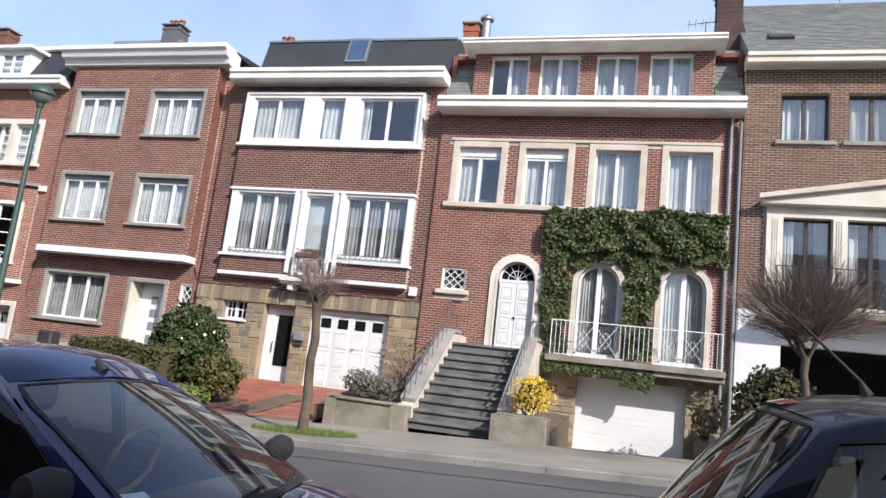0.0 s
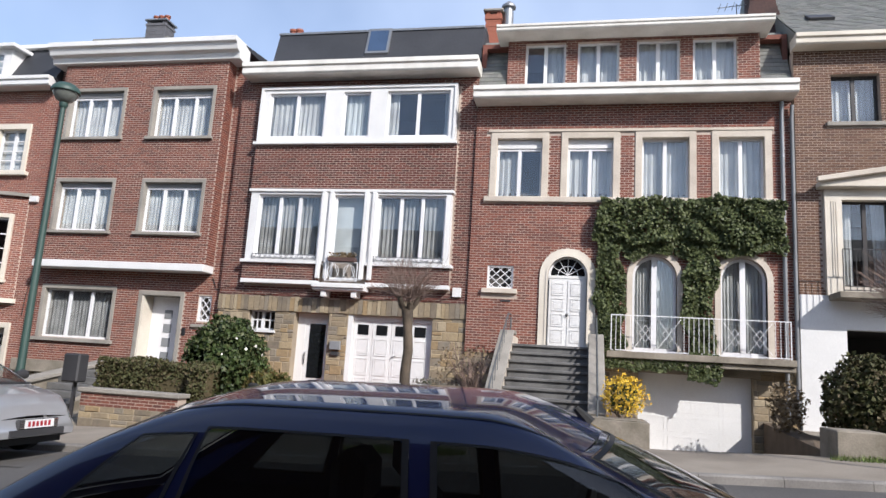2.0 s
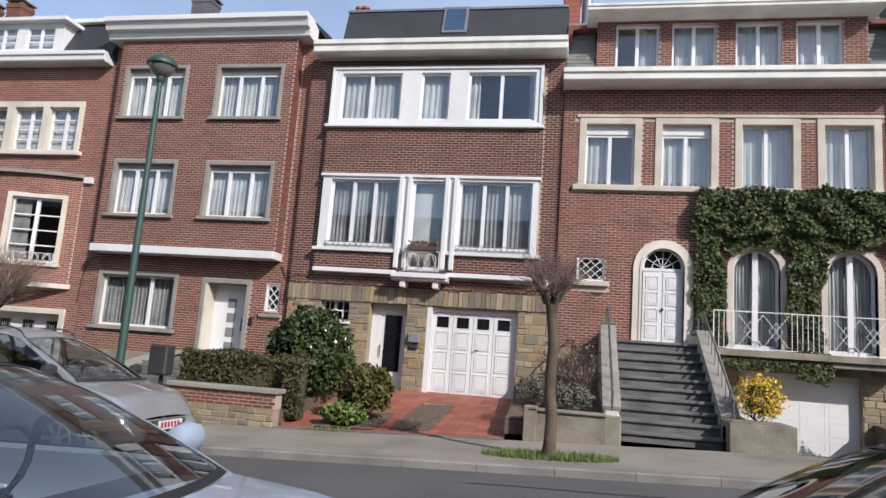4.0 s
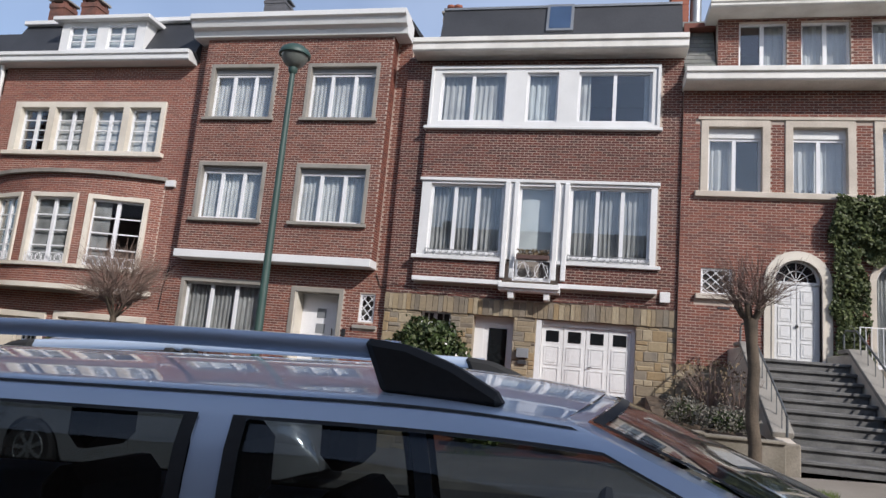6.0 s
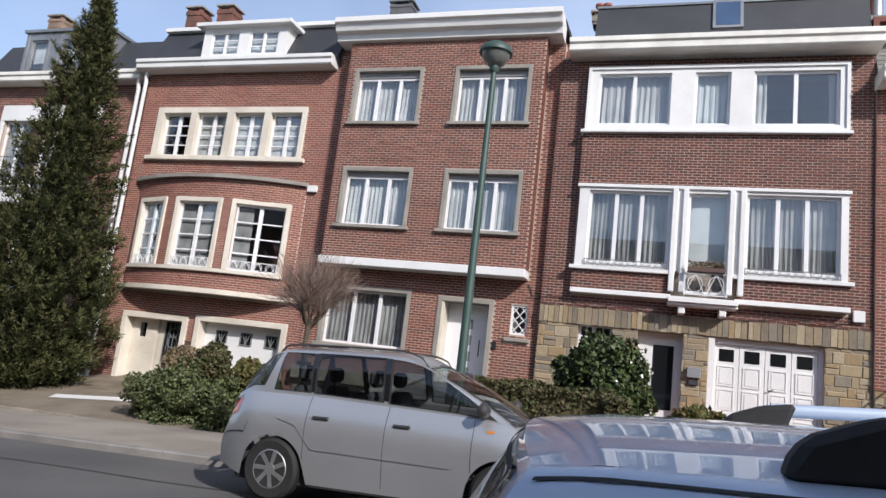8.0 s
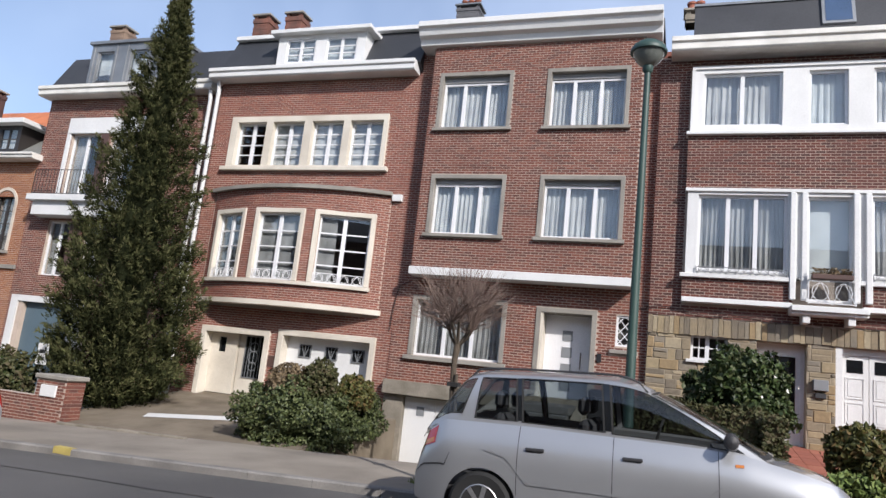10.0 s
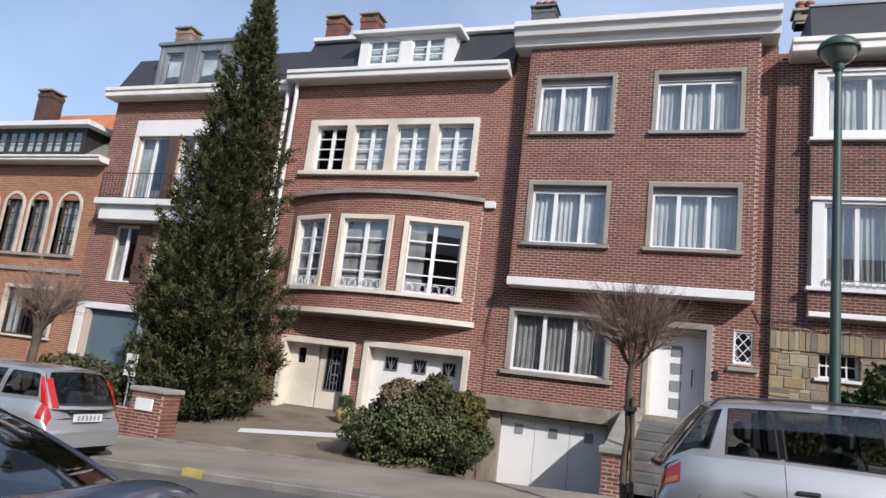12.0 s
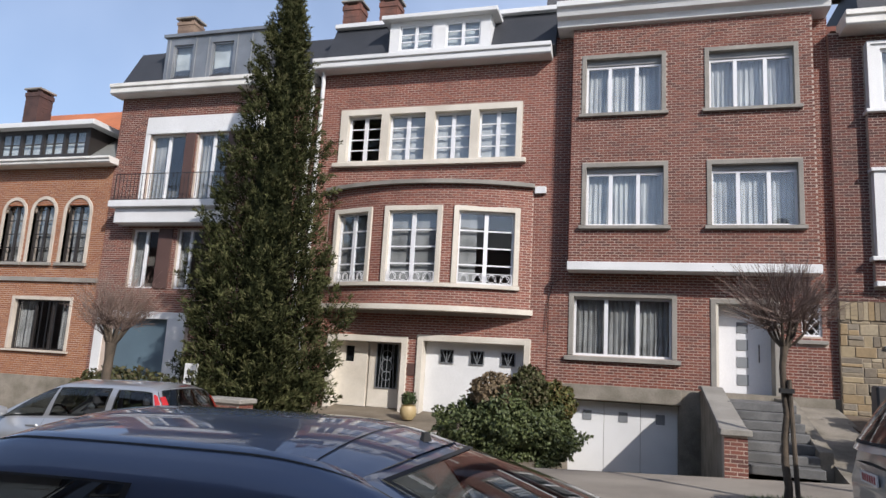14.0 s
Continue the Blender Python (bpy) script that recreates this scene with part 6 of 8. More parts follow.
# stone wall with brick top before the grey house
fw = thing("front_wall", (-11.2, 12.75, 0.2), "low garden wall of rough stone with brick top courses", "wall", kind="structure")
stone_wall(fw, -12.3, -10.15, -0.05, 0.5, 12.6, [], 21, depth=0.3, course=0.17)
top = part("brick_top", MB().box(-12.3, -10.15, 12.6, 12.9, 0.5, 0.76), MORTAR_DARK, fw)
lay(top, -12.3, -10.15, 0.5, 0.76, 12.6, [], BRICK_BROWN, singles=30)
part("coping", MB().box(-12.36, -10.1, 12.54, 12.96, 0.76, 0.85), STONE_GREY, fw, bevel=0.015)

# steps and wing wall of the grey house
st = thing("entrance_steps", (-14.1, 14.5, 0.1), "grey stone entrance steps beside a concrete wing wall", "stairs", kind="structure")
for k in range(7):
    z, y = 0.02 + 0.152 * (k + 1), 13.0 + 0.33 * k
    part("step", MB().box(-14.6, -13.42, y - 0.03, 17.6 if k == 6 else y + 0.39, z - 0.152, z), BLUESTONE, st, bevel=0.012)
part("wing_wall", MB().side([(12.9, -1.0), (17.24, -1.0), (17.24, 1.22), (16.4, 1.22), (12.9, 0.62)], -14.9, -14.6), CONCRETE, st, bevel=0.01)
part("wing_coping", MB().side([(12.85, 0.62), (16.4, 1.24), (17.1, 1.24), (17.1, 1.32), (16.38, 1.32), (12.85, 0.7)], -14.95, -14.53), STONE_GREY, st, bevel=0.01)
part("side_wall", MB().side([(13.4, -0.2), (17.2, -0.2), (17.2, 1.15), (16.2, 1.15), (13.4, 0.42)], -13.42, -13.2), CONCRETE, st, bevel=0.01)
pil = part("gate_pillar", MB().box(-14.92, -14.58, 12.55, 12.9, -0.2, 0.62), MORTAR, st)
lay(pil, -14.92, -14.58, -0.1, 0.6, 12.55, [], BRICK_BROWN, singles=0)
part("pillar_cap", MB().box(-14.98, -14.52, 12.48, 12.96, 0.62, 0.72), STONE_GREY, st, bevel=0.012)

mail = thing("mailbox_post", (-12.6, 12.75, 0.1), "dark grey mailbox on a post beside the garden wall", "mailbox")
part("post", MB().box(-12.63, -12.57, 12.72, 12.78, 0.0, 0.95), DARK_GREY, mail)
part("box", MB().box(-12.8, -12.42, 12.55, 12.85, 0.93, 1.5), DARK_GREY, mail, bevel=0.03)

gp = thing("gate_pillar", (-23.8, 12.8, -0.3), "brown brick garden pillar with a white mailbox front", "pillar", kind="structure")
b = part("pillar", MB().box(-24.3, -23.5, 12.6, 13.1, -0.6, 0.48), MORTAR, gp)
lay(b, -24.3, -23.5, -0.5, 0.47, 12.6, [], BRICK_BROWN, singles=20)
for k in range(13):
    for y0, y1 in ((12.605, 12.815), (12.825, 13.035), (13.045, 13.095)) if k % 2 else ((12.605, 12.70), (12.71, 12.92), (12.93, 13.095)):
        part("brick", MB().box(-23.5, -23.493, y0, y1, -0.5 + k * 0.075, -0.435 + k * 0.075), BRICK_BROWN, gp)
part("cap", MB().box(-24.35, -23.44, 12.54, 13.15, 0.48, 0.58), STONE_GREY, gp, bevel=0.02)
part("mailbox_front", MB().box(-24.15, -23.72, 12.56, 12.6, 0.12, 0.36), WHITE, gp, "white metal mailbox front", bevel=0.008)
lw = part("low_wall", MB().box(-27.5, -24.3, 12.65, 12.9, -0.8, 0.1), MORTAR, gp)
lay(lw, -27.5, -24.3, -0.7, 0.1, 12.65, [], BRICK_BROWN, singles=20)

edging = thing("drive_edging", (-22, 12.5, -0.3), "low concrete edging between pavement and drive", "kerb", kind="structure")
for k in range(6):
    x0 = -23.4 + 0.55 * k
    z = far_z(x0)
    part("edging_block", MB().box(x0, x0 + 0.54, 12.42 - 0.03 * k, 12.54 - 0.03 * k, z - 0.2, z + 0.065), CONCRETE, edging, bevel=0.012)
sign = thing("small_sign", (-25.2, 13.4, -0.3), "small white notice on a thin post beside the hedge", "sign")
part("post", MB().tube([(-25.2, 13.4, -0.5), (-25.2, 13.4, 0.75)], [0.02, 0.02], 8), SHUTTER_GREY, sign)
board = part("board", MB().box(-25.36, -25.04, 13.36, 13.38, 0.7, 1.18), WHITE, sign, bevel=0.005)
for z in (0.8, 0.96):
    part("dark_bar", MB().box(-25.29, -25.11, 13.352, 13.36, z, z + 0.08), DARK_GREY, board)
lone("white_line", MB().add([(x, y, far_z(x) + (y - 12.55) / 5.15 * (0.3 - far_z(x)) + 0.012) for x, y in ((-22.6, 13.95), (-20.3, 14.7), (-20.25, 15.12), (-20.55, 15.15), (-22.8, 14.35))], [(0, 1, 2, 3, 4)]), WHITE, "worn white painted strip on the drive", "ground marking", kind="structure")
pot = thing("flower_pot", (-21.35, 16.3, 0.2), "small yellow glazed pot with a clipped shrub", "plant pot")
part("pot", MB().lathe([(0.12, 0.16), (0.19, 0.26), (0.2, 0.4), (0.16, 0.47), (0.19, 0.5)], (-21.35, 16.3, 0), 14), POT, pot, smooth=True)
kp = MB().box(-20.5, -20.15, KERB_FAR - 0.004, KERB_FAR + 0.12, far_z(-20.3) - 0.09, far_z(-20.3) + 0.012)
lone("kerb_paint", kp, YELLOW_PAINT, "yellow paint on the kerb", "road marking", kind="structure")


# ---- plants ------------------------------------------------------------------
def leafage(pts, size, seed, flat=0.5, long=1.5):
    """Small folded leaves at (point, outward direction)."""
    rnd = random.Random(seed)
    mb = MB()
    for p, out in pts:
        n = (Vector(out) * flat + Vector((rnd.uniform(-1, 1), rnd.uniform(-1, 1), rnd.uniform(-1, 1)))).normalized()
        a = n.cross(Vector((rnd.uniform(-1, 1), rnd.uniform(-1, 1), rnd.uniform(-0.3, 1)))).normalized()
        b = n.cross(a)
        s = size * rnd.uniform(0.6, 1.3)
        p = Vector(p)
        mb.add([p - a * s * long / 2, p + b * s / 2 - n * s * 0.12, p + a * s * long / 2, p - b * s / 2 - n * s * 0.12], [(0, 1, 2), (0, 2, 3)])
    return mb


def lump(seed, scale):
    return lambda d: noise.noise(Vector(d) * scale + Vector((seed * 3.1, seed * 1.7, seed)))


def bush_points(c, r, n, seed, low=-0.7, inner=0.72, rough=0.22):
    rnd, ln = random.Random(seed), lump(seed, 2.2)
    out = []
    while len(out) < n:
        d = Vector((rnd.gauss(0, 1), rnd.gauss(0, 1), rnd.gauss(0, 1))).normalized()
        if d.z < low:
            continue
        k = (inner + (1 - inner) * rnd.random() ** 0.5) * (1 + rough * ln(d) + 0.5 * rough * ln(d * 2.7))
        out.append(((c[0] + d.x * r[0] * k, c[1] + d.y * r[1] * k, c[2] + d.z * r[2] * k), d))
    return out


def box_points(x0, x1, y0, y1, z0, z1, n, seed, rough=0.06):
    rnd, ln = random.Random(seed), lump(seed, 1.4)
    out = []
    for _ in range(n):
        u, v, w = rnd.random(), rnd.random(), rnd.random()
        s = rnd.choice((0, 0, 0, 1, 1, 2, 3))
        p, d = {0: ((x0 + (x1 - x0) * u, y0, z0 + (z1 - z0) * w), (0, -1, 0.2)), 1: ((x0 + (x1 - x0) * u, y0 + (y1 - y0) * v, z1), (0, 0, 1)),
                2: ((x0, y0 + (y1 - y0) * v, z0 + (z1 - z0) * w), (-1, 0, 0.2)), 3: ((x1, y0 + (y1 - y0) * v, z0 + (z1 - z0) * w), (1, 0, 0.2))}[s]
        k = rough * (ln(p) * 2 + rnd.uniform(-1, 0.6))
        out.append((tuple(a + b * k for a, b in zip(p, d)), d))
    return out


def stems(c, r, n, seed, mat, th, thick=0.012, rise=0.8, name="branch"):
    rnd = random.Random(seed)
    for k in range(n):
        a = rnd.uniform(0, 6.28)
        q = rnd.uniform(0.2, 0.9)
        e = (c[0] + r[0] * q * math.cos(a), c[1] + r[1] * q * math.sin(a), c[2] + r[2] * rise * rnd.uniform(0.5, 1))
        m = tuple((c[i] * 0.55 + e[i] * 0.45) + rnd.uniform(-0.06, 0.06) for i in range(3))
        part(name, MB().tube([c, m, e], [thick, thick * 0.7, thick * 0.3], 5), mat, th, smooth=True)


def shrub(name, c, r, n, size, mat, seed, label, base_z, low=-0.75, flowers=0, rough=0.22):
    th = thing(name, (c[0], c[1], base_z), label, "shrub")
    tagged(part("foliage", leafage(bush_points(c, r, n, seed, low, rough=rough), size, seed), mat, th, fix=False), kind="stuff")
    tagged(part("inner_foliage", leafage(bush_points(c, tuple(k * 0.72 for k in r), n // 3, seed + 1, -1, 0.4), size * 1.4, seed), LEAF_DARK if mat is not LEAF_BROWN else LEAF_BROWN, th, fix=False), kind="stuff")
    stems((c[0], c[1], base_z), r, 6, seed, BARK, th, 0.02)
    if flowers:
        tagged(part("blossom", leafage(bush_points(c, tuple(k * 1.02 for k in r), flowers, seed + 2, -0.5, 0.95), 0.07, seed + 3, 2.0, 1.0), FLOWER, th, fix=False), kind="stuff")
    return th


shrub("camellia_bush", (-10.4, 14.7, 1.55), (0.9, 0.72, 0.92), 9000, 0.07, LEAF_DARK, 2, "large dark green camellia bush with few white flowers", 0.6, -0.85, 14, 0.34)
shrub("olive_shrub", (-8.75, 13.55, 0.92), (0.55, 0.5, 0.5), 1900, 0.07, LEAF_OLIVE, 3, "rounded yellow green shrub beside the red drive", 0.45)
shrub("low_plant", (-8.95, 13.05, 0.5), (0.42, 0.3, 0.2), 500, 0.07, GRASS, 4, "low bright green ground plant", 0.35)
shrub("laurel_bush", (2.7, 14.5, 1.5), (0.75, 0.75, 0.9), 4600, 0.07, LEAF_HEDGE, 5, "olive green laurel bush before the white wall", 0.8, -0.8)
shrub("low_bush", (3.1, 13.6, 1.05), (0.5, 0.4, 0.35), 900, 0.07, LEAF_HEDGE, 6, "small olive bush beside the planter", 0.75)
shrub("forsythia_bush", (-1.75, 13.1, 1.35), (0.36, 0.34, 0.38), 1500, 0.032, LEAF_YELLOW, 7, "forsythia covered in yellow blossom", 0.95, rough=0.5)
shrub("dry_shrub", (1.6, 15.6, 1.25), (0.35, 0.5, 0.55), 450, 0.06, LEAF_BROWN, 8, "dry red brown shrub beside the garage", 0.8, rough=0.4)
shrub("lavender_bush", (-4.95, 13.4, 1.12), (0.5, 0.4, 0.24), 1500, 0.03, LEAF_GREY, 9, "grey brown lavender in the bed", 0.95)
shrub("lavender_bush", (-5.5, 14.0, 1.18), (0.4, 0.5, 0.28), 1200, 0.03, LEAF_GREY, 10, "grey green lavender in the bed", 1.0)
shrub("brown_bush", (-18.75, 13.45, 0.98), (0.46, 0.42, 0.38), 1500, 0.06, LEAF_BROWN, 11, "rounded dry brown bush", 0.4)
shrub("green_bush", (-18.15, 13.6, 1.04), (0.36, 0.38, 0.46), 1600, 0.06, LEAF_HEDGE, 12, "rounded olive green bush", 0.4)
shrub("pot_shrub", (-21.35, 16.3, 0.62), (0.19, 0.19, 0.17), 350, 0.04, LEAF_DARK, 13, "clipped shrub in a yellow pot", 0.5)
shrub("ivy_mound", (-18.5, 13.6, 0.22), (1.22, 1.0, 0.78), 15000, 0.05, LEAF_IVY, 14, "broad mound of dark ivy and shrubs at the pavement", -0.1, -0.6, rough=0.4)
shrub("ivy_mound", (-18.05, 15.1, 0.3), (0.55, 0.95, 0.7), 6500, 0.05, LEAF_IVY, 19, "narrow bank of dark ivy beside the sunken garage ramp", 0.0, -0.6, rough=0.4)
shrub("yellow_green_bush", (-17.75, 14.4, 0.85), (0.38, 0.5, 0.4), 1700, 0.06, LEAF_OLIVE, 16, "yellow green bush at the end of the mound", 0.2)
shrub("far_bush", (-27.2, 13.8, 0.3), (1.6, 0.6, 0.7), 2500, 0.08, LEAF_HEDGE, 15, "olive hedge behind the low brick wall", -0.4)
hedge = thing("box_hedge", (-11.4, 13.6, 0.6), "clipped olive brown box hedge behind the garden wall", "hedge")
tagged(part("foliage", leafage(box_points(-12.5, -10.15, 13.2, 14.0, 0.55, 1.42, 6500, 17, 0.07), 0.05, 17), LEAF_HEDGE, hedge, fix=False), kind="stuff")
part("core", MB().box(-12.42, -10.23, 13.28, 13.92, 0.4, 1.34), LEAF_HEDGE, hedge)
hend = thing("box_hedge", (-10.0, 13.2, 0.4), "upright clipped end of the olive box hedge", "hedge")
tagged(part("foliage", leafage(box_points(-10.2, -9.85, 12.95, 13.5, 0.35, 1.35, 1500, 18, 0.07), 0.05, 18), LEAF_HEDGE, hend, fix=False), kind="stuff")
part("core", MB().box(-10.14, -9.91, 13.02, 13.42, 0.3, 1.28), LEAF_HEDGE, hend)
# bare brown shrub on the bank beside the stair
bare = thing("bare_shrub", (-4.9, 15.2, 1.2), "leafless brown shrub on the bank beside the stair", "shrub")
stems((-4.9, 15.4, 1.1), (0.9, 1.2, 1.3), 60, 31, TWIG, bare, 0.01, 1.0, "twig")
stems((-4.6, 14.2, 1.0), (0.5, 0.8, 1.0), 40, 32, TWIG, bare, 0.009, 1.0, "twig")
tagged(part("foliage", leafage(bush_points((-4.85, 15.2, 1.6), (0.75, 1.3, 0.6), 450, 33), 0.045, 33), LEAF_BROWN, bare, fix=False), kind="stuff")

rnd = random.Random(77)
sprigs = [((rnd.uniform(-8.93, -8.22), rnd.uniform(16.66, 16.79), 4.26 + 0.16 * rnd.random() ** 1.5), (0, -0.3, 1)) for _ in range(420)]
tagged(part("flower_box_plants", leafage(sprigs, 0.045, 78), LEAF_BROWN, bay_house, "dry plants in the flower box", fix=False), kind="stuff")

# ivy on the front
ivy = thing("ivy", (-0.2, 16.95, 3.5), "dense dark green ivy climbing round the arched windows", "climbing plant")
rnd = random.Random(41)
ln = lump(5, 1.3)
pts = []
boxes = ((-2.3, 2.02, 4.95, 5.98, 0.36), (-2.2, -1.58, 2.3, 5.0, 0.2), (-0.2, 0.46, 1.75, 5.0, 0.24), (0.3, 2.02, 4.68, 5.2, 0.2), (-1.6, 0.3, 4.55, 5.0, 0.08), (-2.0, -0.2, 1.95, 2.25, 0.1))
area = sum((b - a) * (d - c) for a, b, c, d, _ in boxes)
for a, b, c, d, deep in boxes:
    for _ in range(int(17500 * (b - a) * (d - c) / area)):
        x, z = rnd.uniform(a, b), rnd.uniform(c, d)
        x += 0.22 * ln(Vector((z * 1.7, a, x)))
        z += 0.16 * ln(Vector((x * 1.9, 3.0, z)))
        if any(math.hypot(x - cx, max(0, z - 4.1)) < 0.56 and z < 4.75 and z > 2.3 for cx in (-0.855, 1.125)):
            continue
        bulge = deep * (0.55 + 0.6 * ln(Vector((x * 2.2, 9.0, z * 2.2))))
        y = 17.0 - rnd.random() ** 0.6 * max(0.05, bulge) - 0.02
        pts.append(((x, y if z > 2.32 else min(y, 16.5), z), (0, -1, 0.45)))
tagged(part("foliage", leafage(pts, 0.085, 42, 0.9, 1.1), LEAF_IVY, ivy, fix=False), kind="stuff")
for a, b in (((-2.1, 1.9), (-1.9, 5.2)), ((0.1, 1.9), (0.2, 5.1))):
    part("stem", MB().tube([(a[0], 17.0, a[1]), ((a[0] + b[0]) / 2 + 0.08, 16.98, (a[1] + b[1]) / 2), (b[0], 17.0, b[1])], [0.03, 0.022, 0.012], 6), BARK, ivy, smooth=True)

# tall conifer
con = thing("conifer_tree", (-24.7, 15.0, -0.1), "tall narrow dark green conifer before the houses", "tree")
CT, CB, CX, CY = 11.4, -0.05, -24.68, 15.0
part("trunk", MB().tube([(CX, CY, CB - 0.3), (CX, CY, 4), (CX + 0.05, CY, 8), (CX, CY, CT)], [0.2, 0.14, 0.07, 0.015], 9), BARK, con, smooth=True)
rnd, ln = random.Random(51), lump(9, 1.0)


CON_R = ((0, 1.05), (0.03, 1.38), (0.13, 1.68), (0.22, 1.68), (0.35, 1.56), (0.47, 1.34), (0.67, 0.92), (0.85, 0.48), (0.95, 0.2), (1.0, 0.04))


def con_r(t):
    """Radius of the crown at the share t of its height."""
    for (ta, ra), (tb, rb) in zip(CON_R, CON_R[1:]):
        if t <= tb:
            return ra + (rb - ra) * (t - ta) / (tb - ta)
    return 0.04


mb, tips = MB(), MB()
for k in range(2500):
    t = rnd.random() ** 1.3
    a = rnd.uniform(0, 2 * math.pi)
    h = CB + 0.1 + t * (CT - CB - 0.25)
    out = Vector((math.cos(a), math.sin(a), 0))
    reach = con_r(t) * (0.80 + 0.46 * ln(Vector((2.6 * math.cos(a), 2.6 * math.sin(a), h * 1.9))) + 0.24 * rnd.random() - 0.3 * rnd.random() ** 2)
    tip = Vector((CX, CY, h)) + out * max(0.03, reach)
    axis = (out * rnd.uniform(0.35, 0.8) + Vector((rnd.uniform(-0.3, 0.3), rnd.uniform(-0.3, 0.3), rnd.uniform(0.25, 0.9)))).normalized()
    size = (0.62 - 0.34 * t) * rnd.uniform(0.7, 1.25)
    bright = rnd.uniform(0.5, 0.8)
    for q in range(50):
        u = rnd.random()
        p = tip + axis * size * (u - 0.75) + Vector((rnd.gauss(0, 1), rnd.gauss(0, 1), rnd.gauss(0, 1))) * size * 0.15 * (1.1 - u)
        d = (axis + Vector((rnd.gauss(0, 0.55), rnd.gauss(0, 0.55), rnd.gauss(0, 0.55)))).normalized()
        n = rnd.uniform(0.09, 0.16) * (1 - 0.35 * t)
        w = d.cross(Vector((rnd.uniform(-1, 1), rnd.uniform(-1, 1), rnd.uniform(-1, 1)))).normalized() * n * 0.13
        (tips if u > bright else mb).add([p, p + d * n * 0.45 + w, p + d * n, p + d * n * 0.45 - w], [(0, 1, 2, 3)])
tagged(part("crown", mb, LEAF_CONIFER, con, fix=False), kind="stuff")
# pale copy of the crown colour paints light on the tuft ends
tagged(part("young_growth", tips, LEAF_CONIFER_LIT, con, "paler sprays that paint light on the tuft tips", fix=False), kind="stuff")
part("inner_crown", MB().lathe([(0.2, CB + 0.05)] + [(con_r(t) * 0.34, CB + t * (CT - CB)) for t in (0.02, 0.06, 0.12, 0.2, 0.3, 0.45, 0.6, 0.75, 0.88)] + [(0.02, CT - 0.2)], (CX, CY, 0), 14), LEAF_CONIFER, con)


def pollard(x, y, fork, r, top, seed, trunk=0.085, twigs=260, lean=0.0, label="leafless pollarded street tree", stake=False, dense=1.0):
    """Small street tree: straight trunk, knobbly head, a ball of bare twigs."""
    rnd = random.Random(seed)
    z0 = far_z(x)
    th = thing("street_tree", (x, y, z0), label, "tree", "street trees")
    n = 7
    pts = [(x + lean * k / n + 0.02 * math.sin(k * 1.9 + seed), y + 0.015 * math.cos(k * 2.3), z0 - 0.1 + (fork - z0 + 0.1) * k / n) for k in range(n + 1)]
    part("trunk", MB().tube(pts, [trunk * (1.35 if k == 0 else 1.0 - 0.22 * k / n + (0.25 if k == n else 0)) for k in range(n + 1)], 10), BARK, th, smooth=True)
    hx, hy, hz = pts[-1]
    cz = (fork + top) / 2 + 0.05
    tw = MB()
    for k in range(9):
        a = 2 * math.pi * k / 9 + rnd.uniform(-0.3, 0.3)
        q = rnd.uniform(0.14, 0.3) * r
        e = (hx + q * math.cos(a), hy + q * math.sin(a), hz + rnd.uniform(0.08, 0.26) * (top - fork))
        part("limb", MB().tube([(hx, hy, hz - 0.08), ((hx + e[0]) / 2 + 0.03 * math.cos(a), (hy + e[1]) / 2, (hz + e[2]) / 2 - 0.03), e], [trunk * 0.5, trunk * 0.36, trunk * 0.34], 7), BARK, th, smooth=True)
        for j in range(int(twigs / 9)):
            d = Vector((rnd.gauss(math.cos(a) * 0.5, 0.6), rnd.gauss(math.sin(a) * 0.5, 0.6), rnd.uniform(-0.85, 1.1))).normalized()
            tip = Vector((hx, hy, cz)) + Vector((d.x * r, d.y * r, d.z * (top - cz))) * rnd.uniform(0.5, 1.06)
            s = Vector(e)
            mid = s.lerp(tip, 0.5) + Vector((rnd.uniform(-.07, .07), rnd.uniform(-.07, .07), rnd.uniform(-.02, .09)))
            tw.tube([s, mid, tip], [0.006, 0.004, 0.0018], 3)
            for _ in range(int(2 * dense)):
                m2 = s.lerp(tip, rnd.uniform(0.35, 0.8))
                t2 = m2 + (tip - s) * rnd.uniform(0.2, 0.4) + Vector((rnd.uniform(-.14, .14), rnd.uniform(-.14, .14), rnd.uniform(-.08, .14)))
                tw.tube([m2, t2], [0.0035, 0.0016], 3)
    tagged(part("twig_mass", tw, TWIG, th, fix=False), kind="stuff")
    if stake:
        part("stake", MB().tube([(x + 0.12, y - 0.05, z0 - 0.1), (x + 0.05, y - 0.04, fork - 0.45)], [0.03, 0.028], 8), BARK, th, "round wooden support stake", smooth=True)
        part("tie", MB().box(x - 0.06, x + 0.1, y - 0.1, y + 0.05, fork - 0.62, fork - 0.56), RUBBER, th)
    return th


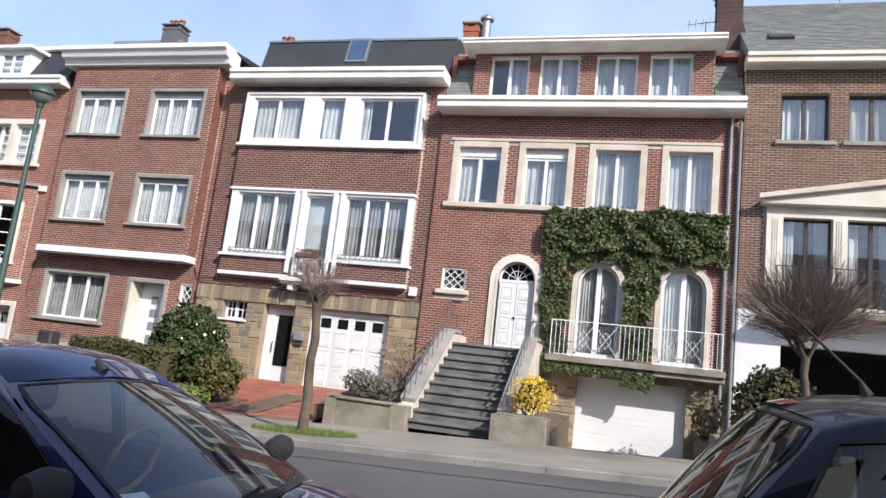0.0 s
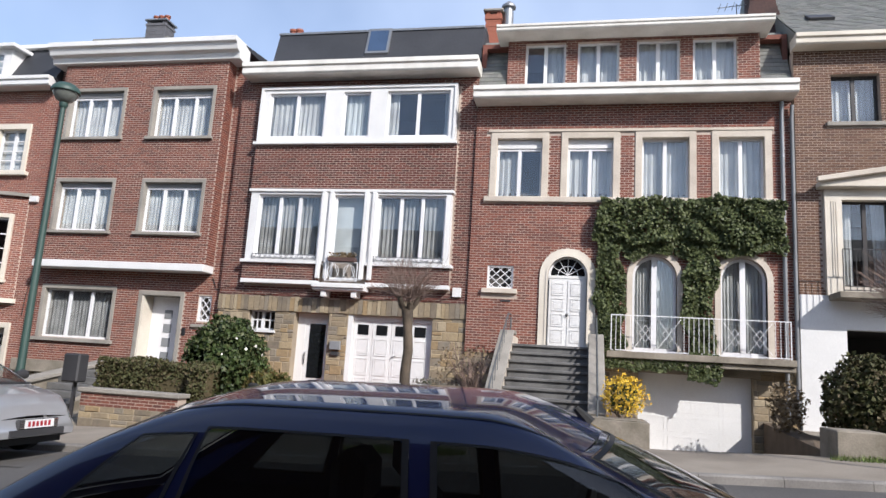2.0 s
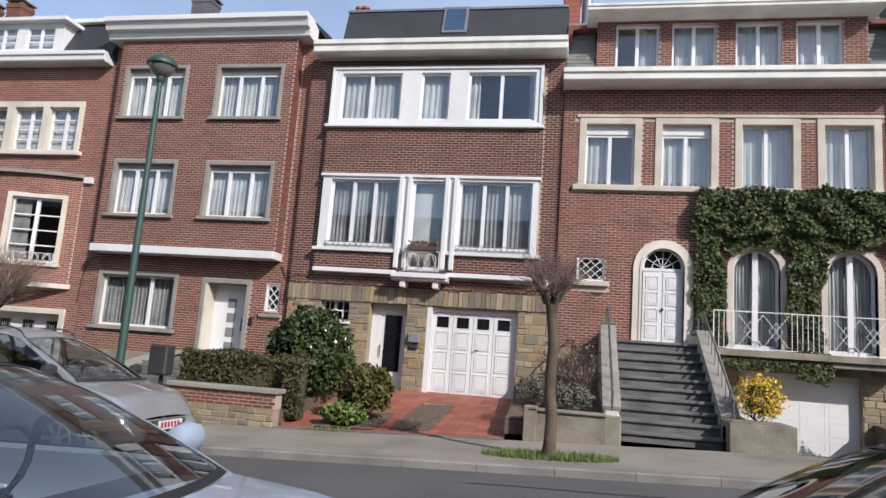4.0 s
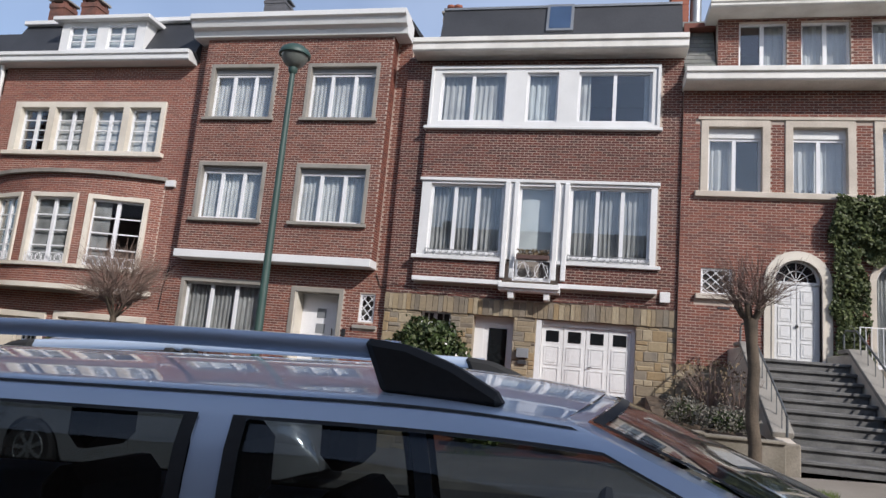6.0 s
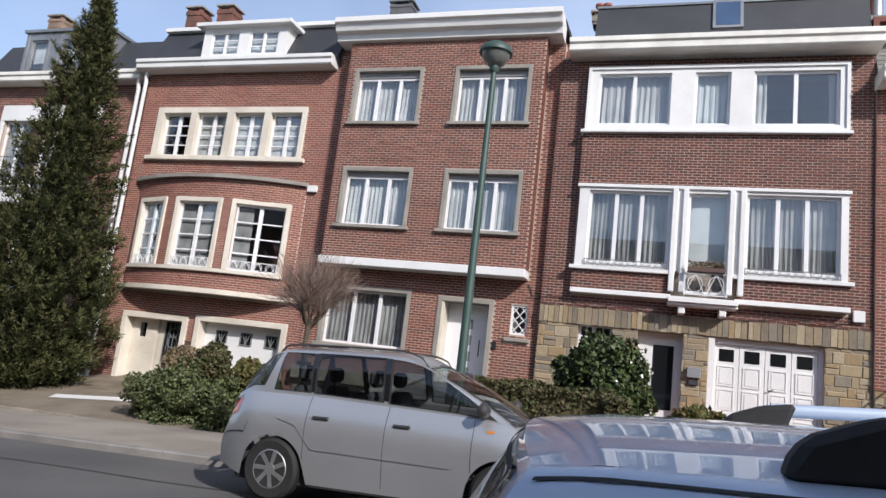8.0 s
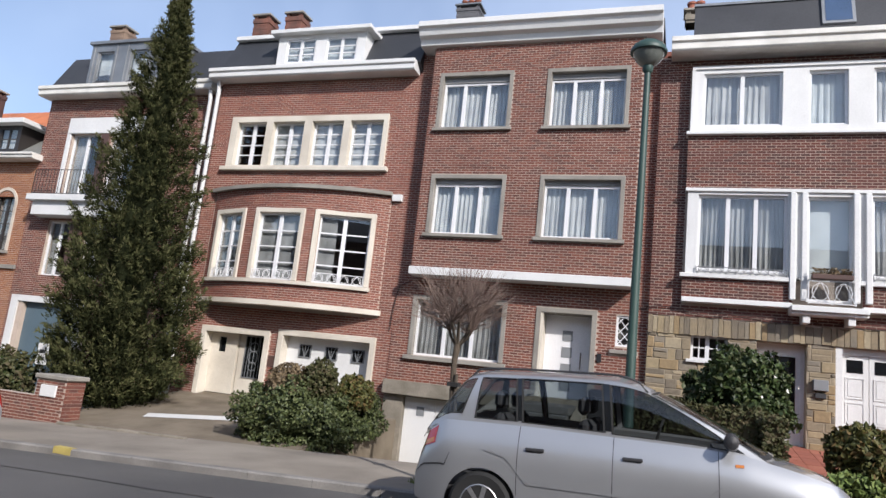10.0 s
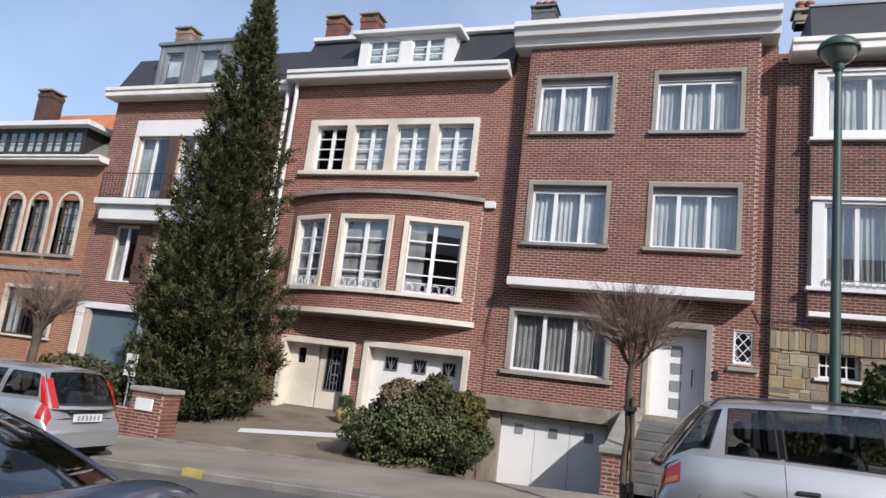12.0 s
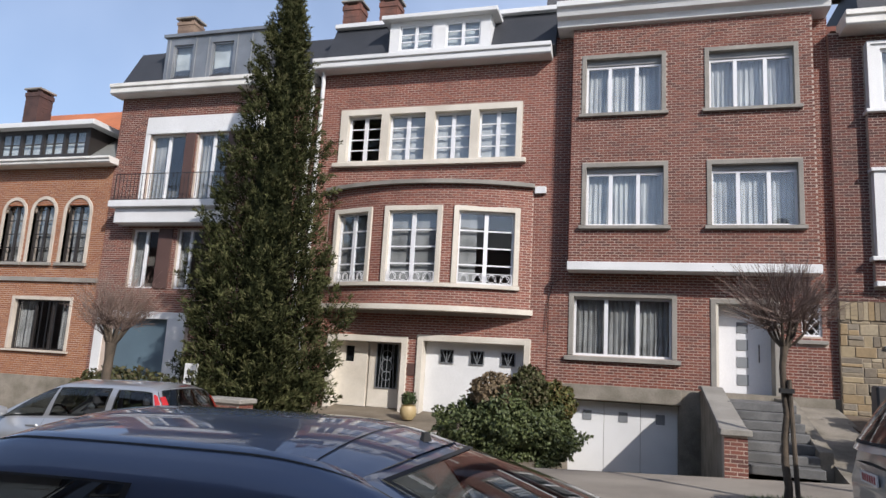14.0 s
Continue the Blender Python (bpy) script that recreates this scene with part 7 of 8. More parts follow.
pollard(-5.1, 10.65, 2.55, 0.72, 3.42, 61, 0.09, 170, label="leafless pollarded street tree with knobbly grey trunk", lean=-0.05)
pollard(2.36, 10.65, 2.45, 1.12, 3.95, 62, 0.06, 600, label="leafless street tree with dense round twig crown", dense=2)
pollard(-14.42, 10.5, 1.95, 0.84, 3.12, 63, 0.05, 240, label="slim leafless street tree tied to a stake", stake=True, dense=2)
pollard(-24.85, 10.6, 1.5, 0.8, 2.75, 64, 0.09, 250, label="leafless pollarded street tree near the conifer", dense=2)
for seed, (gx, gy, gr, n) in enumerate(((-5.1, 10.7, 0.75, 2400), (1.9, 12.1, 0.5, 700), (-14.4, 10.5, 0.4, 600), (-9.0, 12.5, 0.35, 300))):
    rnd = random.Random(70 + seed)
    mb = MB()
    for _ in range(n):
        a, q = rnd.uniform(0, 6.28), gr * rnd.random() ** 0.7
        x, y = gx + q * math.cos(a) * 1.3, gy + 0.5 * q * math.sin(a)
        h, b = rnd.uniform(0.03, 0.11), rnd.uniform(0, 6.28)
        z = far_z(x) + 0.002
        mb.add([(x - 0.008 * math.cos(b), y - 0.008 * math.sin(b), z), (x + 0.008 * math.cos(b), y + 0.008 * math.sin(b), z), (x + rnd.uniform(-.04, .04), y + rnd.uniform(-.04, .04), z + h)], [(0, 1, 2)])
    lone("grass_tuft", mb, GRASS, "green grass tufts at the foot of a tree", "grass", kind="stuff", fix=False)

# street lamp
LAMP_GLASS = material("clouded lamp glass", (0.16, 0.17, 0.15), 0.25, second=(0.11, 0.12, 0.11), scale=10, bump=0.0, coat=0.6)
lamp = thing("street_lamp", (-12.06, 10.7, 0.1), "green steel street lamp with a hooded glass globe", "street lamp")
part("pole", MB().tube([(-12.06, 10.7, 0.05), (-12.06, 10.7, 1.2), (-12.06, 10.7, 1.25), (-12.06, 10.7, 6.12)], [0.085, 0.075, 0.068, 0.042], 14), LAMP_GREEN, lamp, smooth=True)
part("globe", MB().lathe([(0.07, 6.1), (0.14, 6.14), (0.2, 6.22), (0.225, 6.31)], (-12.06, 10.7, 0), 20), LAMP_GLASS, lamp, "clouded glass globe", smooth=True)
part("hood", MB().lathe([(0.255, 6.3), (0.26, 6.33), (0.225, 6.4), (0.15, 6.46), (0.05, 6.49), (0.01, 6.495)], (-12.06, 10.7, 0), 20), LAMP_GREEN, lamp, smooth=True)
part("collar", MB().lathe([(0.05, 6.0), (0.075, 6.04), (0.075, 6.1)], (-12.06, 10.7, 0), 14), LAMP_GREEN, lamp, smooth=True)


# ---- vehicles ----------------------------------------------------------------
def smooth_line(points):
    """A smooth height along x through (x, z) points."""
    def fn(x):
        if x <= points[0][0]:
            return points[0][1]
        for (xa, za), (xb, zb) in zip(points, points[1:]):
            if x <= xb:
                t = (x - xa) / (xb - xa)
                return za + (zb - za) * t
        return points[-1][1]
    return lambda x: (fn(x - 0.06) + fn(x - 0.03) + 2 * fn(x) + fn(x + 0.03) + fn(x + 0.06)) / 6


class Car:
    """A car along +x with its tail at x = 0, wheels on z = 0, built from a body loft, a glazed cabin and fittings."""

    def __init__(self, name, label, at, turn, L, W, H, belt, cabin, axles, paint, wheel_r=0.31, windows=(), glass_mat=CARGLASS, rear_glass=None, black_trim=False, flat=0.0, tilt=0.0, front=0.05, sag=0.06, gutter=False):
        self.sag, self.gutter = sag, gutter
        self.L, self.W, self.H, self.axles, self.wheel_r, self.paint = L, W, H, axles, wheel_r, paint
        self.th = thing(name, at, label, "car", "parked cars")
        self.th.rotation_euler = (0, radians(tilt), radians(turn))
        self.top = smooth_line(belt)
        self.rb, self.rt, self.ft, self.fb = cabin            # rear base, rear top, front top, front base
        self.flat, self.front = flat, front
        windows = [((w[0] - self.rb) / (self.fb - self.rb), (w[1] - self.rb) / (self.fb - self.rb), w[2], w[3]) for w in windows]
        self.body()
        self.cabin(windows, glass_mat, rear_glass or glass_mat, black_trim)
        for x in axles:
            for s in (-1, 1):
                self.wheel(x, s)

    def part(self, name, mb, mat, parent=None, label="", smooth=True, **k):
        ob = part(name, mb, mat, None, label, smooth, **k)
        ob.parent = parent or self.th
        return ob

    def half(self, x):
        """Half the width at x: rounded at nose and tail."""
        e = min(x, self.L - x)
        r = 0.55
        return self.W / 2 * (1 - 0.20 * max(0, (r - e) / r) ** 2.2)

    def sill(self, x):
        z = 0.2 + 0.10 * max(0, (0.4 - min(x, self.L - x)) / 0.4)
        for a in self.axles:
            R = self.wheel_r + 0.055
            if abs(x - a) < R:
                z = max(z, self.wheel_r - 0.02 + math.sqrt(R * R - (x - a) ** 2))
        return z

    def skin(self, x, q, s=1, off=0.0):
        """Point of the body side: q from 0 at the sill to 1 at the shoulder."""
        zs, zt, w = self.sill(x), self.top(x), self.half(x)
        z = zs + (zt - zs) * q
        a = (z - 0.2) / max(0.1, zt - 0.2)
        y = w * (0.93 + 0.07 * math.sin(min(1, a * 1.5) * math.pi / 2)) - w * 0.15 * max(0, (a - 0.55) / 0.45) ** 2.0
        x2 = x
        if x < 0.3:
            x2 = x + 0.10 * max(0, abs(a - 0.45) - 0.2) * (0.3 - x) / 0.3
        if x > self.L - 0.3:
            x2 = x - 0.16 * max(0, abs(a - 0.4) - 0.15) * (x - self.L + 0.3) / 0.3
        return (x2, s * (y + off), z)

    def body(self):
        L = self.L
        n = 100
        xs = sorted({L * (0.5 - 0.5 * math.cos(math.pi * i / n)) * 0.25 + 0.75 * L * i / n for i in range(n + 1)})
        qs = [i / 9 for i in range(10)]
        mb = MB()
        rows = []
        for x in xs:
            side = [self.skin(x, q) for q in qs]
            w = side[-1][1]
            inside = self.rb + 0.02 < x < self.fb - 0.02
            crown = 0.035
            deck = [] if inside else [(side[-1][0], w * k, self.top(x) + crown * (1 - k * k)) for k in (0.8, 0.5, 0.2)]
            rows.append((side, deck))
        for s in (-1, 1):
            for (a, da), (b, db) in zip(rows, rows[1:]):
                fa, fb2 = a, b
                for j in range(9):
                    mb.add([(p[0], s * p[1], p[2]) for p in (fa[j], fb2[j], fb2[j + 1], fa[j + 1])], [(0, 1, 2, 3)])
                if da and db:
                    pa, pb = [a[-1]] + da, [b[-1]] + db
                    for j in range(3):
                        mb.add([(p[0], s * p[1], p[2]) for p in (pa[j], pb[j], pb[j + 1], pa[j + 1])], [(0, 1, 2, 3)])
        for (a, da), (b, db) in zip(rows, rows[1:]):
            if da and db:
                mb.add([(da[-1][0], da[-1][1], da[-1][2]), (db[-1][0], db[-1][1], db[-1][2]), (db[-1][0], -db[-1][1], db[-1][2]), (da[-1][0], -da[-1][1], da[-1][2])], [(0, 1, 2, 3)])
        for side, deck in (rows[0], rows[-1]):
            for j in range(9):
                mb.add([side[j], side[j + 1], (side[j + 1][0], -side[j + 1][1], side[j + 1][2]), (side[j][0], -side[j][1], side[j][2])], [(0, 1, 2, 3)])
        self.shell = self.part("body", mb, self.paint)
        under = MB().box(0.25, L - 0.25, -self.W / 2 + 0.12, self.W / 2 - 0.12, 0.17, 0.3).box(self.axles[0] + 0.45, self.axles[1] - 0.4, -self.W / 2 + 0.06, self.W / 2 - 0.06, 0.18, 0.4)
        self.part("underbody", under, RUBBER, smooth=False)
        lo = self.top((self.rb + self.fb) / 2)
        tub = MB().box(self.rb + 0.02, self.fb - 0.05, -self.W / 2 * 0.8, self.W / 2 * 0.8, 0.3, 0.45)
        tub.box(self.fb - 0.4, self.fb, -self.W / 2 * 0.8, self.W / 2 * 0.8, 0.45, lo - 0.06)
        self.part("cabin_floor", tub, SEAT, smooth=False)
        m = (self.ft + self.fb) / 2
        for sx, wide in ((m - 1.15, (-0.36, 0.36)), (m - 2.0, (-0.38, 0.38))):
            for sy in wide:
                if sx > self.rt + 0.05:
                    seat = self.part("seat", MB().box(sx, sx + 0.14, sy - 0.24, sy + 0.24, 0.45, lo + 0.12), SEAT, smooth=False, bevel=0.05)
                    self.part("headrest", MB().box(sx - 0.02, sx + 0.09, sy - 0.13, sy + 0.13, lo + 0.16, lo + 0.34), SEAT, seat, smooth=False, bevel=0.04)
        wheel = [(m - 0.42 + 0.05 * math.sin(t), 0.36 + 0.18 * math.cos(t), lo - 0.02 + 0.17 * math.sin(t)) for t in [2 * math.pi * k / 16 for k in range(17)]]
        self.part("steering_wheel", MB().tube(wheel, [0.016] * 17, 6), RUBBER)

    # the cabin: s runs from the rear to the front, t from the belt to the roof
    def side_at(self, s, t, sgn=1, off=0.0):
        xb = self.rb + (self.fb - self.rb) * s
        xt = min(max(xb - 0.05, self.rt + 0.25 * (xb - self.rb)), self.ft - 0.25 * (self.fb - xb))
        x = xb + (xt - xb) * t
        zb = self.top(xb)
        zt = self.roof_edge(s)
        wb = self.half(xb) * 0.85
        wt = self.W / 2 * 0.62 * (1 - 0.06 * (2 * s - 1) ** 2)
        k = t + 0.22 * t * (1 - t)
        wc = wt + 0.115                                     # shoulder where the side turns into the roof
        p1 = wb + (wc - wb) * 0.7
        lo, hi = 0.0, 1.0
        for _ in range(18):
            u = (lo + hi) / 2
            v = 1 - u
            if 3 * v * v * u * 0.66 + 3 * v * u * u * 0.95 + u ** 3 < k:
                lo = u
            else:
                hi = u
        v = 1 - u
        y = v ** 3 * wb + 3 * v * v * u * p1 + 3 * v * u * u * wc + u ** 3 * wt
        return (x, sgn * (y + off), zb + (zt - zb) * k)

    def roof_edge(self, s):
        return self.H - 0.055 - self.sag * (2 * abs(s - 0.5)) ** 2.4 - (self.front if s > 0.5 else self.flat) * (2 * abs(s - 0.5)) ** 3

    def cabin(self, windows, gm, rgm, black_trim):
        ss = sorted({0, 1, *[w[i] for w in windows for i in (0, 1)], *[k / 24 for k in range(25)]})
        ts = sorted({0, 1, *[w[i] for w in windows for i in (2, 3)], *[k / 8 for k in range(9)], 0.92, 0.95, 0.97, 0.985, 0.994})
        for sgn in (-1, 1):
            frame_mb = MB()
            for a, b in zip(ss, ss[1:]):
                for c, d in zip(ts, ts[1:]):
                    ms, mt = (a + b) / 2, (c + d) / 2
                    if any(w[0] < ms < w[1] and w[2] < mt < w[3] for w in windows):
                        continue
                    frame_mb.add([self.side_at(p, q, sgn) for p, q in ((a, c), (b, c), (b, d), (a, d))], [(0, 1, 2, 3)])
            for w in windows:
                # rounded corners of the opening
                rs, rt = min(0.055 / (self.fb - self.rb), (w[1] - w[0]) * 0.3), 0.13
                for s0, ds, t0, dt in ((w[0], rs, w[2], rt * 0.6), (w[1], -rs, w[2], rt * 0.6), (w[0], rs, w[3], -rt), (w[1], -rs, w[3], -rt)):
                    arc = [(s0 + ds * (1 - math.sin(q)), t0 + dt * (1 - math.cos(q))) for q in [math.pi / 2 * i / 6 for i in range(7)]]
                    frame_mb.add([self.side_at(s0, t0, sgn)] + [self.side_at(p, q, sgn) for p, q in arc], [(0, i + 1, i + 2) for i in range(6)])
            self.part("window_frame", frame_mb, self.paint)
            if self.gutter:
                self.part("roof_gutter", MB().grid(lambda u, v: self.side_at(0.02 + 0.96 * u, 0.955 + 0.012 * v, sgn, 0.0035), 40, 1), RUBBER)
            for w in windows:
                pane = self.part("side_window", MB().grid(lambda u, v: self.side_at(w[0] + (w[1] - w[0]) * u, w[2] + (w[3] - w[2]) * v, sgn, -0.004), 10, 6), gm)
                pane.visible_shadow = False
                rim = MB()
                e = 0.007
                for p, q, r2, s2 in ((w[0], w[1], w[2], w[2] + 2.2 * e), (w[0], w[1], w[3] - 2.2 * e, w[3])):
                    rim.grid(lambda u, v: self.side_at(p + (q - p) * u, r2 + (s2 - r2) * v, sgn, 0.004), 10, 1)
                for p, q in ((w[0], w[0] + e), (w[1] - e, w[1])):
                    rim.grid(lambda u, v: self.side_at(p + (q - p) * u, w[2] + (w[3] - w[2]) * v, sgn, 0.0045), 1, 6)
                self.part("seal", rim, RUBBER, pane)

        def screen(s, u, t, off=0.0):
            a, b = self.side_at(s, t, -1), self.side_at(s, t, 1)
            bow_x = (1 if s else -1) * 0.15 * (1 - (2 * u - 1) ** 2)
            return (a[0] + bow_x * (1 - 0.5 * t) + (off if s else -off), a[1] + (b[1] - a[1]) * u, a[2] + 0.035 * (1 - (2 * u - 1) ** 2) * t + off * 0.4)
        for s, name, mat in ((0, "rear_window", rgm), (1, "windscreen", rgm)):
            lo, hi, e = (0.08, 0.965, 0.045) if s == 0 else (0.03, 0.975, 0.04)
            edge = MB()
            us, tt = [0, e, 0.25, 0.5, 0.75, 1 - e, 1], [0, lo, 0.35, 0.6, hi, 1]
            for i in range(6):
                for j in range(5):
                    if 0 < i < 5 and 0 < j < 4:
                        continue
                    edge.add([screen(s, p, q) for p, q in ((us[i], tt[j]), (us[i + 1], tt[j]), (us[i + 1], tt[j + 1]), (us[i], tt[j + 1]))], [(0, 1, 2, 3)])
            self.part("screen_frame", edge, self.paint)
            pane = self.part(name, MB().grid(lambda u, v: screen(s, e + (1 - 2 * e) * u, lo + (hi - lo) * v, 0.004), 12, 8), mat)
            pane.visible_shadow = False
            band = MB()
            for p, q, r2, s2 in ((e, 1 - e, lo, lo + 0.04), (e, 1 - e, hi - 0.018, hi), (e, e + 0.013, lo, hi), (1 - e - 0.013, 1 - e, lo, hi)):
                band.grid(lambda u, v: screen(s, p + (q - p) * u, r2 + (s2 - r2) * v, 0.007), 10, 6)
            self.part("seal", band, RUBBER, pane)
        self.screen = screen

        def roof(u, v):
            a, b = self.side_at(u, 1, -1), self.side_at(u, 1, 1)
            k = 1 - (2 * v - 1) ** 2
            bow_x = (0.15 * 0.5) * (1 - (2 * v - 1) ** 2) * (2 * u - 1) * (1 if abs(2 * u - 1) > 0.99 else abs(2 * u - 1) ** 3)
            return (a[0] + bow_x, a[1] + (b[1] - a[1]) * v, a[2] + 0.055 * k * (1 - 0.25 * abs(2 * u - 1) ** 3))
        self.part("roof", MB().grid(roof, 28, 16), self.paint)
        self.roof_at = roof

    def wheel(self, x, s):
        r, y = self.wheel_r, s * (self.W / 2 - 0.1)
        tyre = self.part("wheel", MB().lathe([(r * 0.62, -0.09), (r * 0.9, -0.1), (r, -0.07), (r, 0.07), (r * 0.9, 0.1), (r * 0.62, 0.09)], (x, y, r), 28, "y"), RUBBER)
        o = s * 0.085
        rim = self.part("rim", MB().lathe([(r * 0.66, o), (r * 0.6, o + s * 0.012), (r * 0.56, o - s * 0.02), (r * 0.2, o - s * 0.035), (r * 0.18, o + s * 0.01), (0.01, o + s * 0.012)], (x, y, r), 24, "y"), ALLOY, tyre)
        for k in range(7):
            a = 2 * math.pi * k / 7 + 0.3
            c, d = Vector((math.cos(a), 0, math.sin(a))), Vector((-math.sin(a), 0, math.cos(a)))
            o2 = Vector((x, y + o, r))
            p = [o2 + c * r * q + d * r * w + Vector((0, s * h, 0)) for q, w, h in ((0.15, -0.07, 0.005), (0.58, -0.02, 0.01), (0.58, 0.13, 0.01), (0.15, 0.07, 0.005))]
            back = [q - Vector((0, s * 0.03, 0)) for q in p]
            self.part("spoke", MB().add(p + back, [(0, 1, 2, 3), (0, 4, 5, 1), (1, 5, 6, 2), (2, 6, 7, 3), (3, 7, 4, 0)]), ALLOY, tyre, smooth=False)
        self.part("hub_cap", MB().lathe([(r * 0.62, o - s * 0.03), (r * 0.2, o - s * 0.032), (0.01, o - s * 0.032)], (x, y, r), 16, "y"), IRON_GREY, tyre)

    def on_side(self, name, x0, x1, q0, q1, mat, off=0.006, sides=(-1, 1), label="", nx=8, nq=5, parent=None):
        for s in sides:
            mb = MB().grid(lambda u, v: self.skin(x0 + (x1 - x0) * u, q0 + (q1 - q0) * v, s, off), nx, nq)
            self.part(name, mb, mat, parent or self.shell, label)

    def seams(self, xs, q0=0.06, q1=1.0):
        for x in xs:
            self.on_side("door_seam", x, x + 0.006, q0, q1, RUBBER, 0.0015, nx=1, nq=8)

    def handles(self, xs, z, mat):
        for x in xs:
            q = (z - self.sill(x)) / (self.top(x) - self.sill(x))
            for s in (-1, 1):
                p = Vector(self.skin(x, q, s))
                self.part("door_handle", MB().box(p.x - 0.09, p.x + 0.09, p.y - 0.012 if s > 0 else p.y - 0.03, p.y + 0.03 if s > 0 else p.y + 0.012, p.z - 0.016, p.z + 0.016), mat, self.shell, smooth=False, bevel=0.008)

    def mirrors(self, mat):
        for s in (-1, 1):
            p = Vector(self.side_at(0.93, 0.08, s))
            ob = MB().lathe([(0.01, -0.11), (0.07, -0.09), (0.095, 0), (0.075, 0.08), (0.01, 0.1)], (0, 0, 0), 12, "y")
            ob.v = [(p.x + v[0] * 0.7, p.y + s * 0.12 + v[1], p.z + 0.06 + v[2] * 0.85) for v in ob.v]
            self.part("door_mirror", ob, mat)

    def plate(self, x, z, face, bars_mat=PLATE_RED):
        p = self.part("number_plate", MB().box(x, x + 0.012 * face, -0.26, 0.26, z - 0.055, z + 0.055), PLATE, smooth=False)
        for k in range(6):
            self.part("plate_bar", MB().box(x + 0.012 * face, x + 0.015 * face, -0.21 + k * 0.072, -0.165 + k * 0.072, z - 0.035, z + 0.035), bars_mat, p, smooth=False)

    def nose(self, grille=True, lamp_q=(0.58, 0.86), bumper=DARK_GREY):
        L = self.L
        self.on_side("headlight", L - 0.42, L - 0.015, *lamp_q, LENSBACK, 0.004, label="clear headlight")
        if grille:
            z = self.sill(L) + (self.top(L) - self.sill(L)) * 0.72
            g = self.part("grille", MB().box(L - 0.05, L + 0.012, -0.36, 0.36, z - 0.07, z + 0.06), DARK_GREY, smooth=False, bevel=0.01)
            for k in range(4):
                self.part("grille_bar", MB().box(L + 0.005, L + 0.02, -0.34, 0.34, z - 0.055 + k * 0.032, z - 0.045 + k * 0.032), CHROME, g, smooth=False)
        self.part("lower_grille", MB().box(L - 0.05, L + 0.008, -0.5, 0.5, 0.3, 0.4), DARK_GREY, smooth=False, bevel=0.01)
        self.plate(L + 0.01, 0.47, 1)


LENSBACK = material("bright lamp reflector", (0.62, 0.64, 0.66), 0.1, metal=0.7, bump=0.0, coat=1.0)

MPV_BELT = [(0, 0.62), (0.03, 0.94), (0.3, 1.09), (1.2, 1.085), (2.7, 1.03), (3.1, 1.0), (3.5, 0.91), (3.85, 0.81), (4.05, 0.68), (4.12, 0.5)]
# silver people carrier at the far kerb
m = Car("people_carrier", "dusty silver people carrier parked at the far kerb", (-13.95, 8.78, road_z(-12.0, 8.78) - 0.03), 0, 4.12, 1.72, 1.64, MPV_BELT, (0.05, 0.5, 2.25, 3.28), (0.73, 3.2), PAINT_SILVER, 0.315,
        [(0.1, 0.46, 0.12, 0.9), (0.6, 1.06, 0.06, 0.91), (1.09, 1.9, 0.05, 0.92), (1.95, 3.14, 0.04, 0.9)], MPVGLASS, rear_glass=CARGLASS, tilt=-2.2, sag=0.05)
for p0, p1 in ((1.055, 1.095), (1.895, 1.955)):
    a0, a1 = (p0 - m.rb) / (m.fb - m.rb), (p1 - m.rb) / (m.fb - m.rb)
    for s in (-1, 1):
        m.part("pillar_cover", MB().grid(lambda u, v: m.side_at(a0 + (a1 - a0) * u, 0.08 + 0.83 * v, s, 0.006), 2, 6), DARKPANE)
m.seams((1.08, 1.97, 2.88))
m.handles((1.25, 2.15), 0.88, DARK_GREY)
m.mirrors(DARK_GREY)
m.nose()
m.on_side("tail_light", 0.012, 0.22, 0.76, 0.97, RED_LENS, 0.005, label="red tail light")
m.on_side("rear_indicator", 0.03, 0.2, 0.78, 0.84, AMBER, 0.008)
m.on_side("side_moulding", 0.75, 2.9, 0.4, 0.425, PAINT_SILVER, 0.012, nx=10, nq=2)
m.on_side("bumper_edge", 0.02, 0.4, 0.5, 0.52, DARK_GREY, 0.004, nq=1)
m.on_side("indicator", 3.02, 3.09, 0.72, 0.79, AMBER, 0.006, nx=2, nq=2)
m.plate(-0.012, 0.62, -1)
for s in (-1, 1):
    pts = [Vector(m.roof_at(k / 12, 0.5 + s * 0.46)) + Vector((0, 0, 0.05 if 0 < k < 12 else 0)) for k in range(13)]
    m.part("roof_rail", MB().tube(pts, [0.012] * 13, 6), DARK_GREY)

# dark blue hatchback beside the walker
BLUE_BELT = [(0, 0.6), (0.03, 0.84), (0.35, 0.93), (1.2, 0.93), (2.8, 0.9), (3.15, 0.87), (3.6, 0.79), (3.9, 0.7), (4.02, 0.55), (4.06, 0.45)]
b = Car("blue_hatchback", "shiny dark blue hatchback parked beside the pavement", (-4.7, 2.82, road_z(-2.7, 2.82) - 0.01), 0, 4.06, 1.68, 1.46, BLUE_BELT, (0.22, 0.98, 2.25, 3.1), (0.75, 3.2), PAINT_BLUE, 0.3, [(0.60, 1.04, 0.12, 0.76), (1.09, 1.83, 0.06, 0.8), (1.89, 2.95, 0.05, 0.8)], DEEPGLASS, rear_glass=CARGLASS, flat=0.0, tilt=-0.9, gutter=True)
b.seams((1.05, 1.85, 2.95))
b.handles((1.2, 2.0), 0.8, PAINT_BLUE)
b.mirrors(RUBBER)
b.nose()
b.on_side("tail_light", 0.012, 0.2, 0.6, 0.9, RED_LENS, 0.005)
